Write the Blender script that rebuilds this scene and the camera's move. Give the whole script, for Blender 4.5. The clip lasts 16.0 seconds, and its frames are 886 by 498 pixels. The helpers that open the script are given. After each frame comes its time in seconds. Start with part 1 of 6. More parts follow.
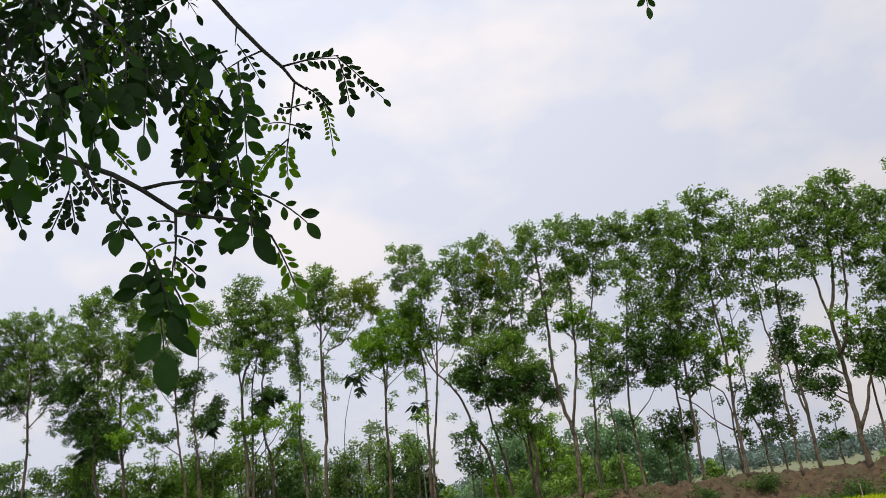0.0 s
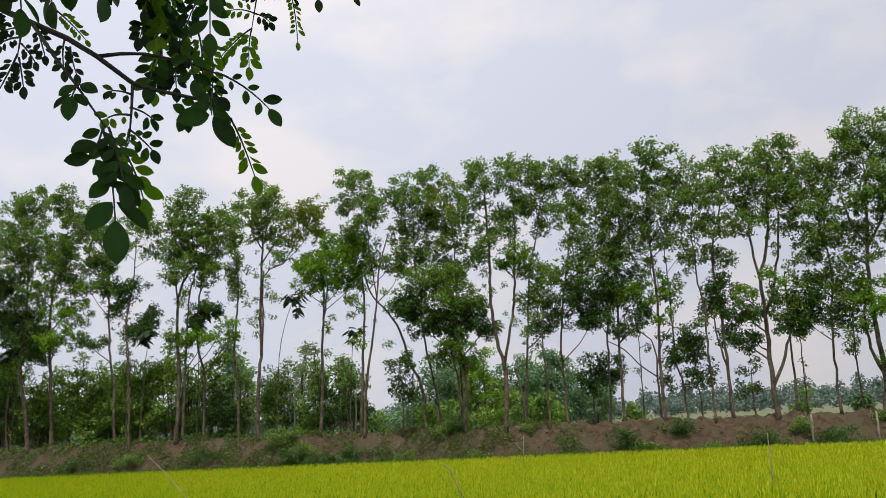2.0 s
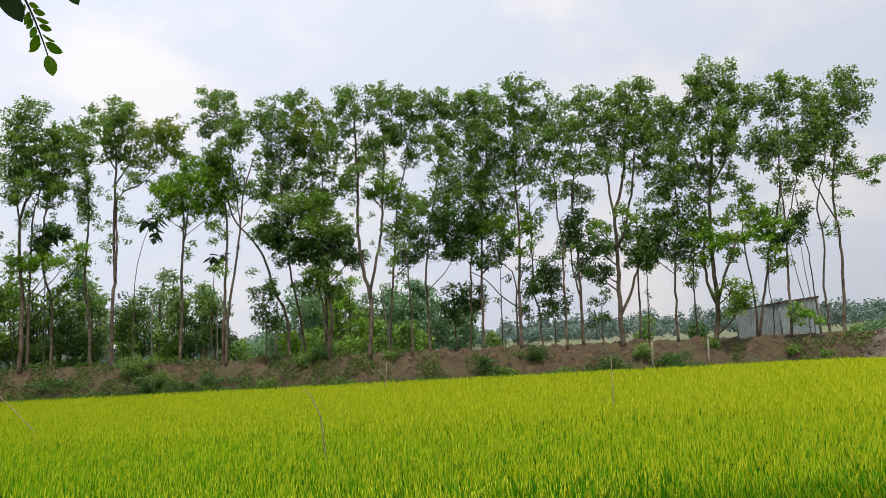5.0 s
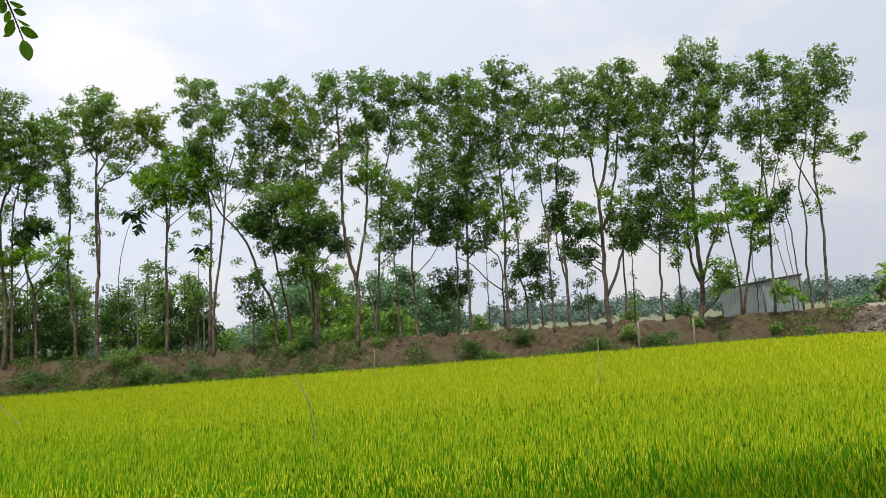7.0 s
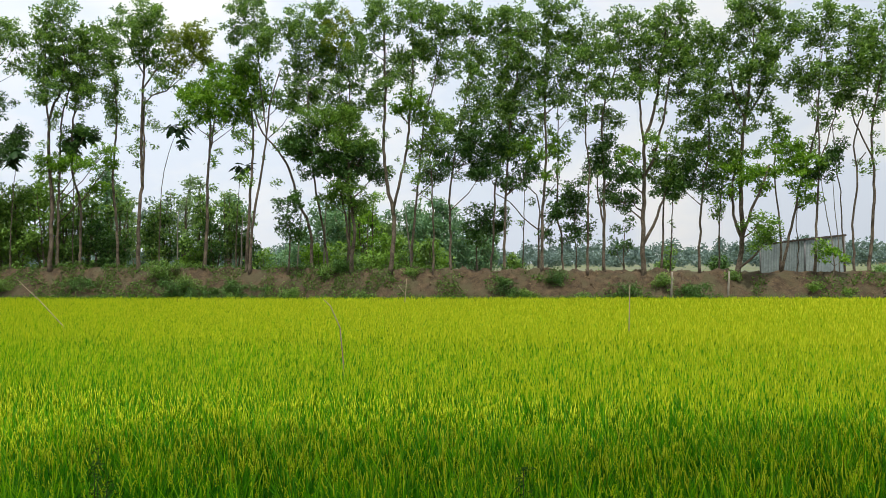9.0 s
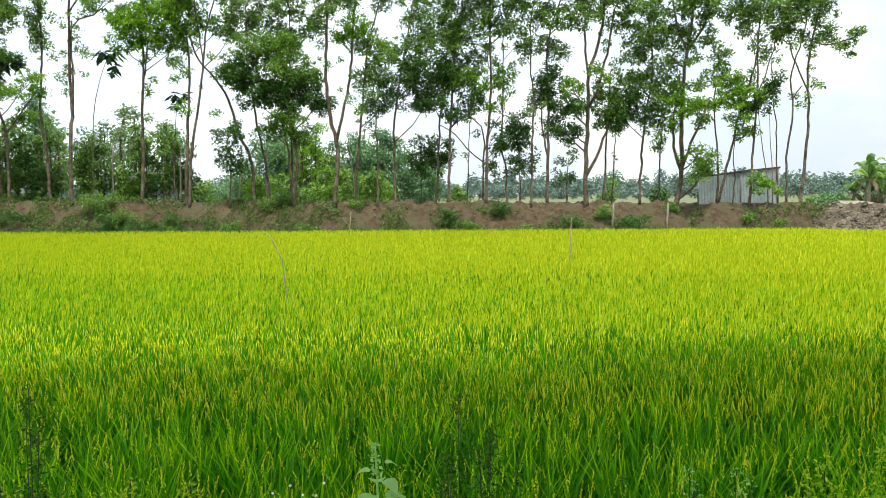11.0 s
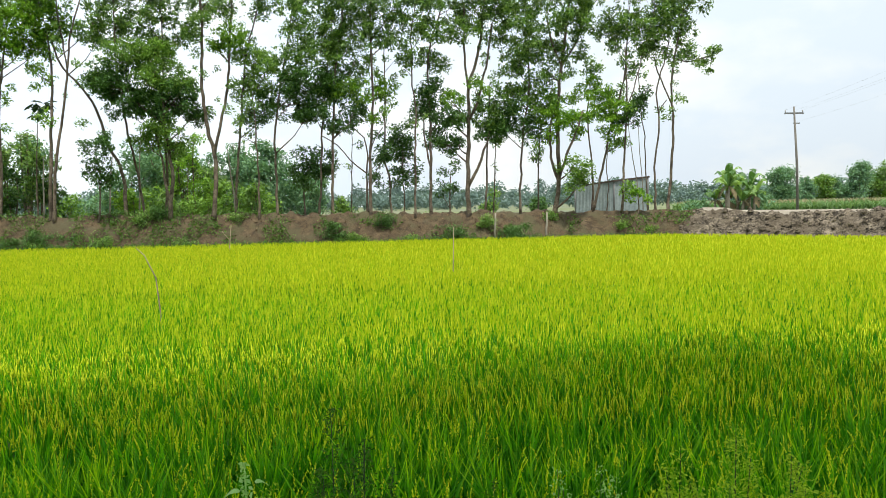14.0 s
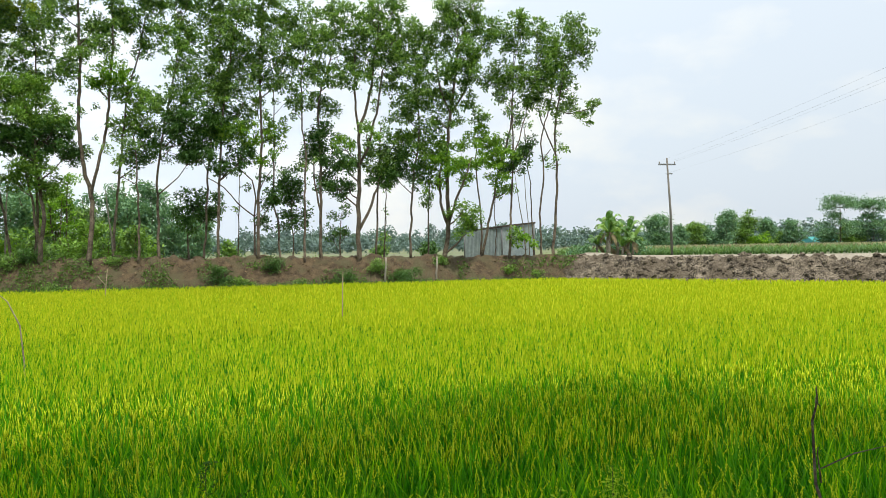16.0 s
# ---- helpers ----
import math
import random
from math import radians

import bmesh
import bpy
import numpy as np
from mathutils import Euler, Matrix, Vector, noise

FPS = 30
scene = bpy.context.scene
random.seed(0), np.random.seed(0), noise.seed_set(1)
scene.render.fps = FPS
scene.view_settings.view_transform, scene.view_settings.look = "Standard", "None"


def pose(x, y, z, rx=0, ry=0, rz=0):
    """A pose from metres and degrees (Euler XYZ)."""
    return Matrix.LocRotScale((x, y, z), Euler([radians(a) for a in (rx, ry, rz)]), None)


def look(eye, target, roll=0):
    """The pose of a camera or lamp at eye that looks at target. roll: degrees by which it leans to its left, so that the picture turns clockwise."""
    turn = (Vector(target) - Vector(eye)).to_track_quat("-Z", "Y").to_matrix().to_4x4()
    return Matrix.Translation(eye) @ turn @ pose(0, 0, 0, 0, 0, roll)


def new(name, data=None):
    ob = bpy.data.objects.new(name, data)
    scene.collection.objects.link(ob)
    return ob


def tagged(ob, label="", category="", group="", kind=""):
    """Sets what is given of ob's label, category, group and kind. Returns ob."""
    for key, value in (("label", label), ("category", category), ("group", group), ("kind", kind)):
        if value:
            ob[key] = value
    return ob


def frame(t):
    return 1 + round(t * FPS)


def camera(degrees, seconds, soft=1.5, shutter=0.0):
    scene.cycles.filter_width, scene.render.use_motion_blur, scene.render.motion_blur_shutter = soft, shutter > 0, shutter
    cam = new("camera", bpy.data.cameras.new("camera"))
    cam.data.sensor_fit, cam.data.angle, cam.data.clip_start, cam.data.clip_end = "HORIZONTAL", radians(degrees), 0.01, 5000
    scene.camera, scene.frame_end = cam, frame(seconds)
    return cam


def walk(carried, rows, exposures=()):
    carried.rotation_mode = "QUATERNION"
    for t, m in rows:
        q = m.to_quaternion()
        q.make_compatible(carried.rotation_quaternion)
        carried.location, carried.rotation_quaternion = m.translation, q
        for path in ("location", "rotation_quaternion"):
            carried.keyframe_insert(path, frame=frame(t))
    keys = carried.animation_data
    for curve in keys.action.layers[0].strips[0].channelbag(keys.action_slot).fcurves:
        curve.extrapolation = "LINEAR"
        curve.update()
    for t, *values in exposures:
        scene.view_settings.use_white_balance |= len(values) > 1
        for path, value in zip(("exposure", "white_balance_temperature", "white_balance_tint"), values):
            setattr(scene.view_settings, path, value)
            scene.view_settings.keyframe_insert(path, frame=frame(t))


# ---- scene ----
cam = camera(60.25, 16.0, soft=0.75)
# seconds, eye x y z, turn to the left, pitch up, roll (degrees)
PATH = [
    (0.0, -0.098, 0.0, 2.518, 20.67, 18.30, -7.22),
    (0.5, -0.116, 0.0, 2.503, 19.79, 17.73, -5.25),
    (1.0, -0.110, 0.0, 2.497, 17.71, 15.74, -3.85),
    (1.5, -0.106, 0.0, 2.490, 17.27, 14.65, -3.47),
    (2.0, -0.117, 0.0, 2.480, 17.02, 12.84, -3.23),
    (2.5, -0.110, 0.0, 2.466, 16.26, 11.73, -2.93),
    (3.0, -0.106, 0.0, 2.455, 15.63, 11.12, -2.72),
    (3.5, -0.095, 0.0, 2.444, 13.73, 9.47, -2.96),
    (4.0, -0.070, 0.0, 2.442, 10.14, 8.26, -3.68),
    (4.5, -0.055, 0.0, 2.440, 9.27, 7.97, -3.31),
    (5.0, -0.040, 0.0, 2.428, 7.41, 7.09, -3.31),
    (5.2, -0.040, 0.0, 2.426, 6.78, 6.63, -3.35),
    (7.3, -0.040, 0.0, 2.420, 6.66, 5.85, -4.87),
    (7.5, -0.040, 0.0, 2.420, 8.37, 5.73, -5.35),
    (8.0, -0.040, 0.0, 2.420, 10.34, 3.26, -3.70),
    (8.5, -0.040, 0.0, 2.420, 9.87, 2.01, -1.74),
    (8.7, -0.037, 0.0, 2.420, 9.70, 1.55, -0.71),
    (10.8, 0.000, 0.0, 2.420, 7.94, -2.50, -0.62),
    (11.0, 0.009, 0.0, 2.420, 5.33, -3.98, -0.54),
    (11.5, 0.030, 0.0, 2.420, 1.42, -5.01, -0.54),
    (12.0, 0.037, 0.0, 2.420, 0.59, -5.01, -0.38),
    (12.5, 0.045, 0.0, 2.420, 0.05, -4.76, -0.13),
    (13.0, 0.052, 0.0, 2.420, -0.84, -4.56, -0.15),
    (13.5, 0.063, 0.0, 2.420, -2.02, -4.20, -0.49),
    (14.0, 0.074, 0.0, 2.420, -3.19, -3.29, -1.22),
    (14.5, 0.085, 0.0, 2.420, -5.14, -2.20, -1.99),
    (15.0, 0.092, 0.0, 2.420, -6.53, -1.20, -1.87),
    (15.5, 0.098, 0.0, 2.420, -8.39, -0.65, -1.75),
    (16.0, 0.105, 0.0, 2.420, -11.41, -0.12, -0.96),
]


def aim(x, y, z, turn, pitch, roll):
    a, b = radians(turn), radians(pitch)
    eye = Vector((x, y, z))
    return look(eye, eye + Vector((-math.sin(a) * math.cos(b), math.cos(a) * math.cos(b), math.sin(b))), roll)


EXPOSURES = [(0.0, -0.47, 6600, 13), (2.3, -0.55, 6600, 13), (5.2, -0.31, 6550, 11), (8.7, -0.22, 6500, 7), (11.0, 0.29, 6500, 2), (13.5, 0.23, 6500, 2), (16.0, 0.08, 6500, 3)]
walk(cam, [(row[0], aim(*row[1:])) for row in PATH], EXPOSURES)

# ---- world and sun ----
SUN_HEIGHT, SUN_TURN = 72.0, 165.0   # degrees above the horizon; compass from +y, clockwise
world = bpy.data.worlds.new("hazy_sky")
scene.world = world
world.use_nodes = True
wn, wl = world.node_tree.nodes, world.node_tree.links
wn.clear()
w_out = wn.new("ShaderNodeOutputWorld")
w_bg = wn.new("ShaderNodeBackground")
w_sky = wn.new("ShaderNodeTexSky")
w_sky.sky_type, w_sky.sun_disc = "NISHITA", False
w_sky.sun_elevation, w_sky.sun_rotation = radians(SUN_HEIGHT), radians(SUN_TURN)
w_sky.air_density, w_sky.dust_density = 1.3, 4.0
w_co = wn.new("ShaderNodeTexCoord")
w_map = wn.new("ShaderNodeMapping")
w_map.inputs["Scale"].default_value = (1.0, 1.0, 2.0)
w_map.inputs["Location"].default_value = (3.1, 1.7, 0.4)
w_noise = wn.new("ShaderNodeTexNoise")
w_noise.inputs["Scale"].default_value, w_noise.inputs["Detail"].default_value = 4.2, 7.0
w_ramp = wn.new("ShaderNodeValToRGB")
w_ramp.color_ramp.elements[0].position, w_ramp.color_ramp.elements[0].color = 0.48, (9.2, 9.8, 11.2, 1)
w_ramp.color_ramp.elements[1].position, w_ramp.color_ramp.elements[1].color = 0.64, (11.3, 11.1, 11.3, 1)
w_mix = wn.new("ShaderNodeMix")
w_mix.data_type = "RGBA"
w_mix.inputs["Factor"].default_value = 0.86
wl.new(w_co.outputs["Generated"], w_map.inputs["Vector"])
wl.new(w_map.outputs["Vector"], w_noise.inputs["Vector"])
wl.new(w_noise.outputs["Fac"], w_ramp.inputs["Fac"])
wl.new(w_sky.outputs["Color"], w_mix.inputs["A"])
# the haze thins slowly from west to east
w_split = wn.new("ShaderNodeSeparateXYZ")
w_haze = wn.new("ShaderNodeMapRange")
w_haze.interpolation_type = "SMOOTHSTEP"
w_haze.inputs["From Min"].default_value, w_haze.inputs["From Max"].default_value = -0.75, 0.75
w_haze.inputs["To Min"].default_value, w_haze.inputs["To Max"].default_value = 1.25, 0.96
w_scale = wn.new("ShaderNodeVectorMath")
w_scale.operation = "SCALE"
wl.new(w_co.outputs["Generated"], w_split.inputs[0])
wl.new(w_split.outputs["X"], w_haze.inputs["Value"])
wl.new(w_ramp.outputs["Color"], w_scale.inputs[0])
# and it is brighter towards the zenith, as under thin cloud
w_rise = wn.new("ShaderNodeMapRange")
w_rise.inputs["From Min"].default_value, w_rise.inputs["From Max"].default_value = 0.0, 0.6
w_rise.inputs["To Min"].default_value, w_rise.inputs["To Max"].default_value = 0.87, 1.15
w_both = wn.new("ShaderNodeMath")
w_both.operation = "MULTIPLY"
wl.new(w_split.outputs["Z"], w_rise.inputs["Value"])
wl.new(w_haze.outputs["Result"], w_both.inputs[0])
wl.new(w_rise.outputs["Result"], w_both.inputs[1])
wl.new(w_both.outputs[0], w_scale.inputs["Scale"])
wl.new(w_scale.outputs["Vector"], w_mix.inputs["B"])
wl.new(w_mix.outputs["Result"], w_bg.inputs["Color"])
w_bg.inputs["Strength"].default_value = 0.097
wl.new(w_bg.outputs["Background"], w_out.inputs["Surface"])

sun = new("sun", bpy.data.lights.new("sun", "SUN"))
sun.data.energy, sun.data.angle, sun.data.color = 4.3, radians(4.0), (1.0, 0.95, 0.86)
a, b = radians(SUN_TURN), radians(SUN_HEIGHT)
sun.matrix_world = look(Vector((math.sin(a) * math.cos(b), math.cos(a) * math.cos(b), math.sin(b))) * 60, (0, 0, 0))


# ---- materials ----
def surface(name, dark, light, rough=0.9, scale=3.0, bump=0.3, third=None, glow=0.0, metal=0.0, island=0.0, spread=(0.35, 0.65), gloss=0.3, tips=None, each=0.0):
    """Two tones mixed by noise at two scales, with fine relief. glow: the share of light that passes through (leaves).
    island: how far each piece differs from the next. third: a tone in large patches."""
    m = bpy.data.materials.new(name)
    m.use_nodes = True
    n, l = m.node_tree.nodes, m.node_tree.links
    bsdf = n["Principled BSDF"]
    co = n.new("ShaderNodeTexCoord")
    fine = n.new("ShaderNodeTexNoise")
    fine.inputs["Scale"].default_value, fine.inputs["Detail"].default_value = scale * 7, 6
    broad = n.new("ShaderNodeTexNoise")
    broad.inputs["Scale"].default_value, broad.inputs["Detail"].default_value = scale, 5
    geo = n.new("ShaderNodeNewGeometry")
    l.new(geo.outputs["Position"], fine.inputs["Vector"])
    l.new(geo.outputs["Position"], broad.inputs["Vector"])
    add = n.new("ShaderNodeMath")
    add.operation = "ADD"
    half = n.new("ShaderNodeMath")
    half.operation = "MULTIPLY"
    half.inputs[1].default_value = 0.5
    l.new(fine.outputs["Fac"], add.inputs[0])
    l.new(broad.outputs["Fac"], add.inputs[1])
    l.new(add.outputs[0], half.inputs[0])
    value = half.outputs[0]
    if island:
        mixv = n.new("ShaderNodeMix")
        mixv.inputs["Factor"].default_value = island
        l.new(value, mixv.inputs["A"])
        l.new(geo.outputs["Random Per Island"], mixv.inputs["B"])
        value = mixv.outputs["Result"]
    if each:
        mixo = n.new("ShaderNodeMix")
        mixo.inputs["Factor"].default_value = each
        info = n.new("ShaderNodeObjectInfo")
        l.new(value, mixo.inputs["A"])
        l.new(info.outputs["Random"], mixo.inputs["B"])
        value = mixo.outputs["Result"]
    ramp = n.new("ShaderNodeValToRGB")
    ramp.color_ramp.elements[0].position, ramp.color_ramp.elements[0].color = spread[0], (*dark, 1)
    ramp.color_ramp.elements[1].position, ramp.color_ramp.elements[1].color = spread[1], (*light, 1)
    l.new(value, ramp.inputs["Fac"])
    colour = ramp.outputs["Color"]
    if third:
        patch = n.new("ShaderNodeTexNoise")
        patch.inputs["Scale"].default_value, patch.inputs["Detail"].default_value = scale * 0.35, 7
        l.new(geo.outputs["Position"], patch.inputs["Vector"])
        cut = n.new("ShaderNodeValToRGB")
        cut.color_ramp.elements[0].position, cut.color_ramp.elements[1].position = 0.47, 0.62
        l.new(patch.outputs["Fac"], cut.inputs["Fac"])
        mixc = n.new("ShaderNodeMix")
        mixc.data_type = "RGBA"
        mixc.inputs["B"].default_value = (*third, 1)
        l.new(cut.outputs["Color"], mixc.inputs["Factor"])
        l.new(colour, mixc.inputs["A"])
        colour = mixc.outputs["Result"]
    if tips:
        # ripening: the upper part of each blade is yellower
        ripe = n.new("ShaderNodeValToRGB")
        ripe.color_ramp.elements[0].position, ripe.color_ramp.elements[0].color = spread[0], (*tips[0], 1)
        ripe.color_ramp.elements[1].position, ripe.color_ramp.elements[1].color = spread[1], (*tips[1], 1)
        l.new(value, ripe.inputs["Fac"])
        split = n.new("ShaderNodeSeparateXYZ")
        l.new(geo.outputs["Position"], split.inputs[0])
        rank = n.new("ShaderNodeMapRange")
        rank.interpolation_type = "SMOOTHSTEP"
        rank.inputs["From Min"].default_value, rank.inputs["From Max"].default_value = tips[2], tips[3]
        l.new(split.outputs["Z"], rank.inputs["Value"])
        blend_tips = n.new("ShaderNodeMix")
        blend_tips.data_type = "RGBA"
        l.new(rank.outputs["Result"], blend_tips.inputs["Factor"])
        l.new(colour, blend_tips.inputs["A"])
        l.new(ripe.outputs["Color"], blend_tips.inputs["B"])
        colour = blend_tips.outputs["Result"]
    l.new(colour, bsdf.inputs["Base Color"])
    bsdf.inputs["Roughness"].default_value, bsdf.inputs["Metallic"].default_value = rough, metal
    bsdf.inputs["Specular IOR Level"].default_value = gloss
    if bump:
        relief = n.new("ShaderNodeBump")
        relief.inputs["Strength"].default_value, relief.inputs["Distance"].default_value = bump, 0.05
        l.new(fine.outputs["Fac"], relief.inputs["Height"])
        l.new(relief.outputs["Normal"], bsdf.inputs["Normal"])
    if glow:
        through_leaf = n.new("ShaderNodeBsdfTranslucent")
        warm = n.new("ShaderNodeMix")
        warm.data_type, warm.blend_type = "RGBA", "MULTIPLY"
        warm.inputs["Factor"].default_value = 1.0
        warm.inputs["B"].default_value = (1.6, 1.7, 0.7, 1)
        l.new(colour, warm.inputs["A"])
        l.new(warm.outputs["Result"], through_leaf.inputs["Color"])
        blend = n.new("ShaderNodeMixShader")
        blend.inputs["Fac"].default_value = glow
        l.new(bsdf.outputs["BSDF"], blend.inputs[1])
        l.new(through_leaf.outputs["BSDF"], blend.inputs[2])
        l.new(blend.outputs["Shader"], n["Material Output"].inputs["Surface"])
    return m


SOIL = surface("wet_field_soil", (0.02, 0.025, 0.01), (0.05, 0.05, 0.02), 0.9, 1.5)
FAR_GROUND = surface("dry_far_ground", (0.09, 0.11, 0.06), (0.19, 0.19, 0.12), 0.95, 0.12, 0.2, third=(0.13, 0.16, 0.05))
BANK = surface("brown_bank_earth", (0.038, 0.026, 0.015), (0.122, 0.085, 0.048), 0.95, 3.5, 1.0, third=(0.080, 0.068, 0.036), spread=(0.40, 0.61))
MUD = surface("dug_grey_mud", (0.030, 0.023, 0.016), (0.235, 0.190, 0.142), 0.9, 2.2, 1.0, third=(0.100, 0.078, 0.055), spread=(0.42, 0.60))
ROAD = surface("pale_dust_track", (0.20, 0.17, 0.135), (0.32, 0.28, 0.225), 0.95, 2.0, 0.3)
VERGE = surface("verge_earth_with_grass", (0.03, 0.045, 0.012), (0.08, 0.09, 0.03), 0.95, 3.0, 0.5)
LEAFY = dict(island=0.6, spread=(0.2, 0.85), gloss=0.22)
RICE = surface("rice_leaf", (0.022, 0.135, 0.004), (0.115, 0.39, 0.008), 0.5, 0.5, 0.0, glow=0.35, island=0.62, spread=(0.2, 0.85), gloss=0.18,
               tips=((0.255, 0.458, 0.003), (0.52, 0.675, 0.006), 0.69, 0.97))
RICE_EAR = surface("rice_ear", (0.38, 0.475, 0.012), (0.665, 0.66, 0.040), 0.7, 0.6, 0.0, glow=0.3, island=0.7, spread=(0.2, 0.8), gloss=0.06)
BARK = surface("grey_brown_bark", (0.056, 0.044, 0.034), (0.25, 0.195, 0.145), 0.95, 4.0, 1.0, gloss=0.05, spread=(0.38, 0.64))
PALE_BARK = surface("pale_bark", (0.22, 0.19, 0.15), (0.42, 0.37, 0.30), 0.95, 5.0, 0.5)
LEAF = [
    surface("row_tree_leaf", (0.030, 0.084, 0.020), (0.255, 0.40, 0.095), 0.42, 0.4, 0.0, glow=0.32, **{**LEAFY, "gloss": 0.4}),
    surface("yellowing_leaf", (0.10, 0.15, 0.02), (0.34, 0.40, 0.07), 0.55, 0.4, 0.0, glow=0.3, **LEAFY),
    surface("fresh_green_leaf", (0.065, 0.16, 0.016), (0.28, 0.45, 0.06), 0.55, 0.4, 0.0, glow=0.35, **LEAFY),
    surface("dark_green_leaf", (0.026, 0.070, 0.020), (0.125, 0.24, 0.06), 0.5, 0.4, 0.0, glow=0.2, **LEAFY),
    surface("olive_leaf", (0.062, 0.130, 0.026), (0.25, 0.40, 0.085), 0.6, 0.4, 0.0, glow=0.28, **LEAFY),
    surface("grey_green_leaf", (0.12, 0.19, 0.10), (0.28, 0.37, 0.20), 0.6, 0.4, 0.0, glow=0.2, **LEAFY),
    # distance haze is put into this leaf's blue-grey colour
    surface("hazed_far_leaf", (0.145, 0.205, 0.205), (0.20, 0.27, 0.265), 0.8, 0.1, 0.0, glow=0.15, island=0.5, gloss=0.1),
    # green paled in its base colour to stand for thinner haze
    surface("hazed_mid_leaf", (0.085, 0.175, 0.11), (0.22, 0.35, 0.20), 0.7, 0.1, 0.0, glow=0.2, **LEAFY),
]
# colour darkened to stand for the shade below the crowns
SHADED_BIG_LEAF = surface("big_shaded_leaf", (0.010, 0.032, 0.010), (0.035, 0.080, 0.020), 0.55, 3.0, 0.1, glow=0.12, gloss=0.15)
TIN = surface("galvanised_tin", (0.20, 0.24, 0.245), (0.33, 0.375, 0.375), 0.5, 1.2, 0.1, metal=0.1)
RUST = surface("dark_rusted_tin", (0.035, 0.03, 0.028), (0.10, 0.075, 0.06), 0.8, 2.0, 0.2)
CONCRETE = surface("weathered_concrete", (0.22, 0.20, 0.18), (0.40, 0.37, 0.33), 0.9, 4.0, 0.3)
STICK = surface("dry_stick", (0.16, 0.12, 0.08), (0.34, 0.27, 0.18), 0.9, 9.0, 0.3)
WIRE = surface("weathered_aluminium_wire", (0.35, 0.36, 0.37), (0.5, 0.5, 0.5), 0.6, 9.0, 0.0)
POLE = surface("stained_concrete_pole", (0.10, 0.09, 0.08), (0.21, 0.19, 0.17), 0.9, 4.0, 0.3)
METAL = surface("dull_steel", (0.12, 0.12, 0.12), (0.25, 0.25, 0.25), 0.6, 9.0, 0.1, metal=0.6)
WHITE = surface("white_petal", (0.75, 0.75, 0.72), (0.85, 0.85, 0.82), 0.7, 20.0, 0.0)
TEAL = surface("teal_painted_roof", (0.05, 0.24, 0.24), (0.08, 0.32, 0.31), 0.6, 0.5, 0.0)


# ---- mesh helpers ----
def mesh_of(name, verts, faces, material, smooth=False):
    me = bpy.data.meshes.new(name)
    if isinstance(faces, np.ndarray):
        k = faces.shape[1]
        me.vertices.add(len(verts))
        me.vertices.foreach_set("co", np.asarray(verts, np.float32).ravel())
        me.loops.add(faces.size)
        me.loops.foreach_set("vertex_index", faces.astype(np.int32).ravel())
        me.polygons.add(len(faces))
        me.polygons.foreach_set("loop_start", np.arange(0, faces.size, k, dtype=np.int32))
        me.update(calc_edges=True)
    else:
        me.from_pydata([tuple(v) for v in verts], [], faces)
    me.materials.append(material)
    if smooth:
        me.polygons.foreach_set("use_smooth", np.ones(len(me.polygons), bool))
    me.update()
    return me


def part(name, me, parent=None, label=""):
    ob = new(name, me)
    if parent:
        ob.parent = parent
    return tagged(ob, label)


def thing(name, place, label, category, group="", kind=""):
    ob = new(name)
    ob.matrix_basis = pose(*place)
    ob.empty_display_size = 0.2
    return tagged(ob, label, category, group, kind)


class Soup:
    """Collects tubes and sheets into one mesh."""

    def __init__(self):
        self.v, self.f = [], []

    def tube(self, points, radii, n=6):
        points = [Vector(p) for p in points]
        start = len(self.v)
        for i, p in enumerate(points):
            way = (points[min(i + 1, len(points) - 1)] - points[max(i - 1, 0)]).normalized()
            side = way.cross(Vector((0.3, 1, 0.1))).normalized()
            other = way.cross(side)
            for k in range(n):
                c = 2 * math.pi * k / n
                self.v.append(p + radii[i] * (math.cos(c) * side + math.sin(c) * other))
        for i in range(len(points) - 1):
            for k in range(n):
                s = start + i * n
                self.f.append((s + k, s + (k + 1) % n, s + n + (k + 1) % n, s + n + k))
        self.f.append(tuple(start + k for k in reversed(range(n))))
        self.f.append(tuple(start + (len(points) - 1) * n + k for k in range(n)))

    def box(self, lo, hi, m=Matrix()):
        s = len(self.v)
        for x in (lo[0], hi[0]):
            for y in (lo[1], hi[1]):
                for z in (lo[2], hi[2]):
                    self.v.append(m @ Vector((x, y, z)))
        for q in ((0, 1, 3, 2), (4, 6, 7, 5), (0, 4, 5, 1), (2, 3, 7, 6), (0, 2, 6, 4), (1, 5, 7, 3)):
            self.f.append(tuple(s + i for i in q))

    def mesh(self, name, material, smooth=True):
        return mesh_of(name, self.v, self.f, material, smooth)


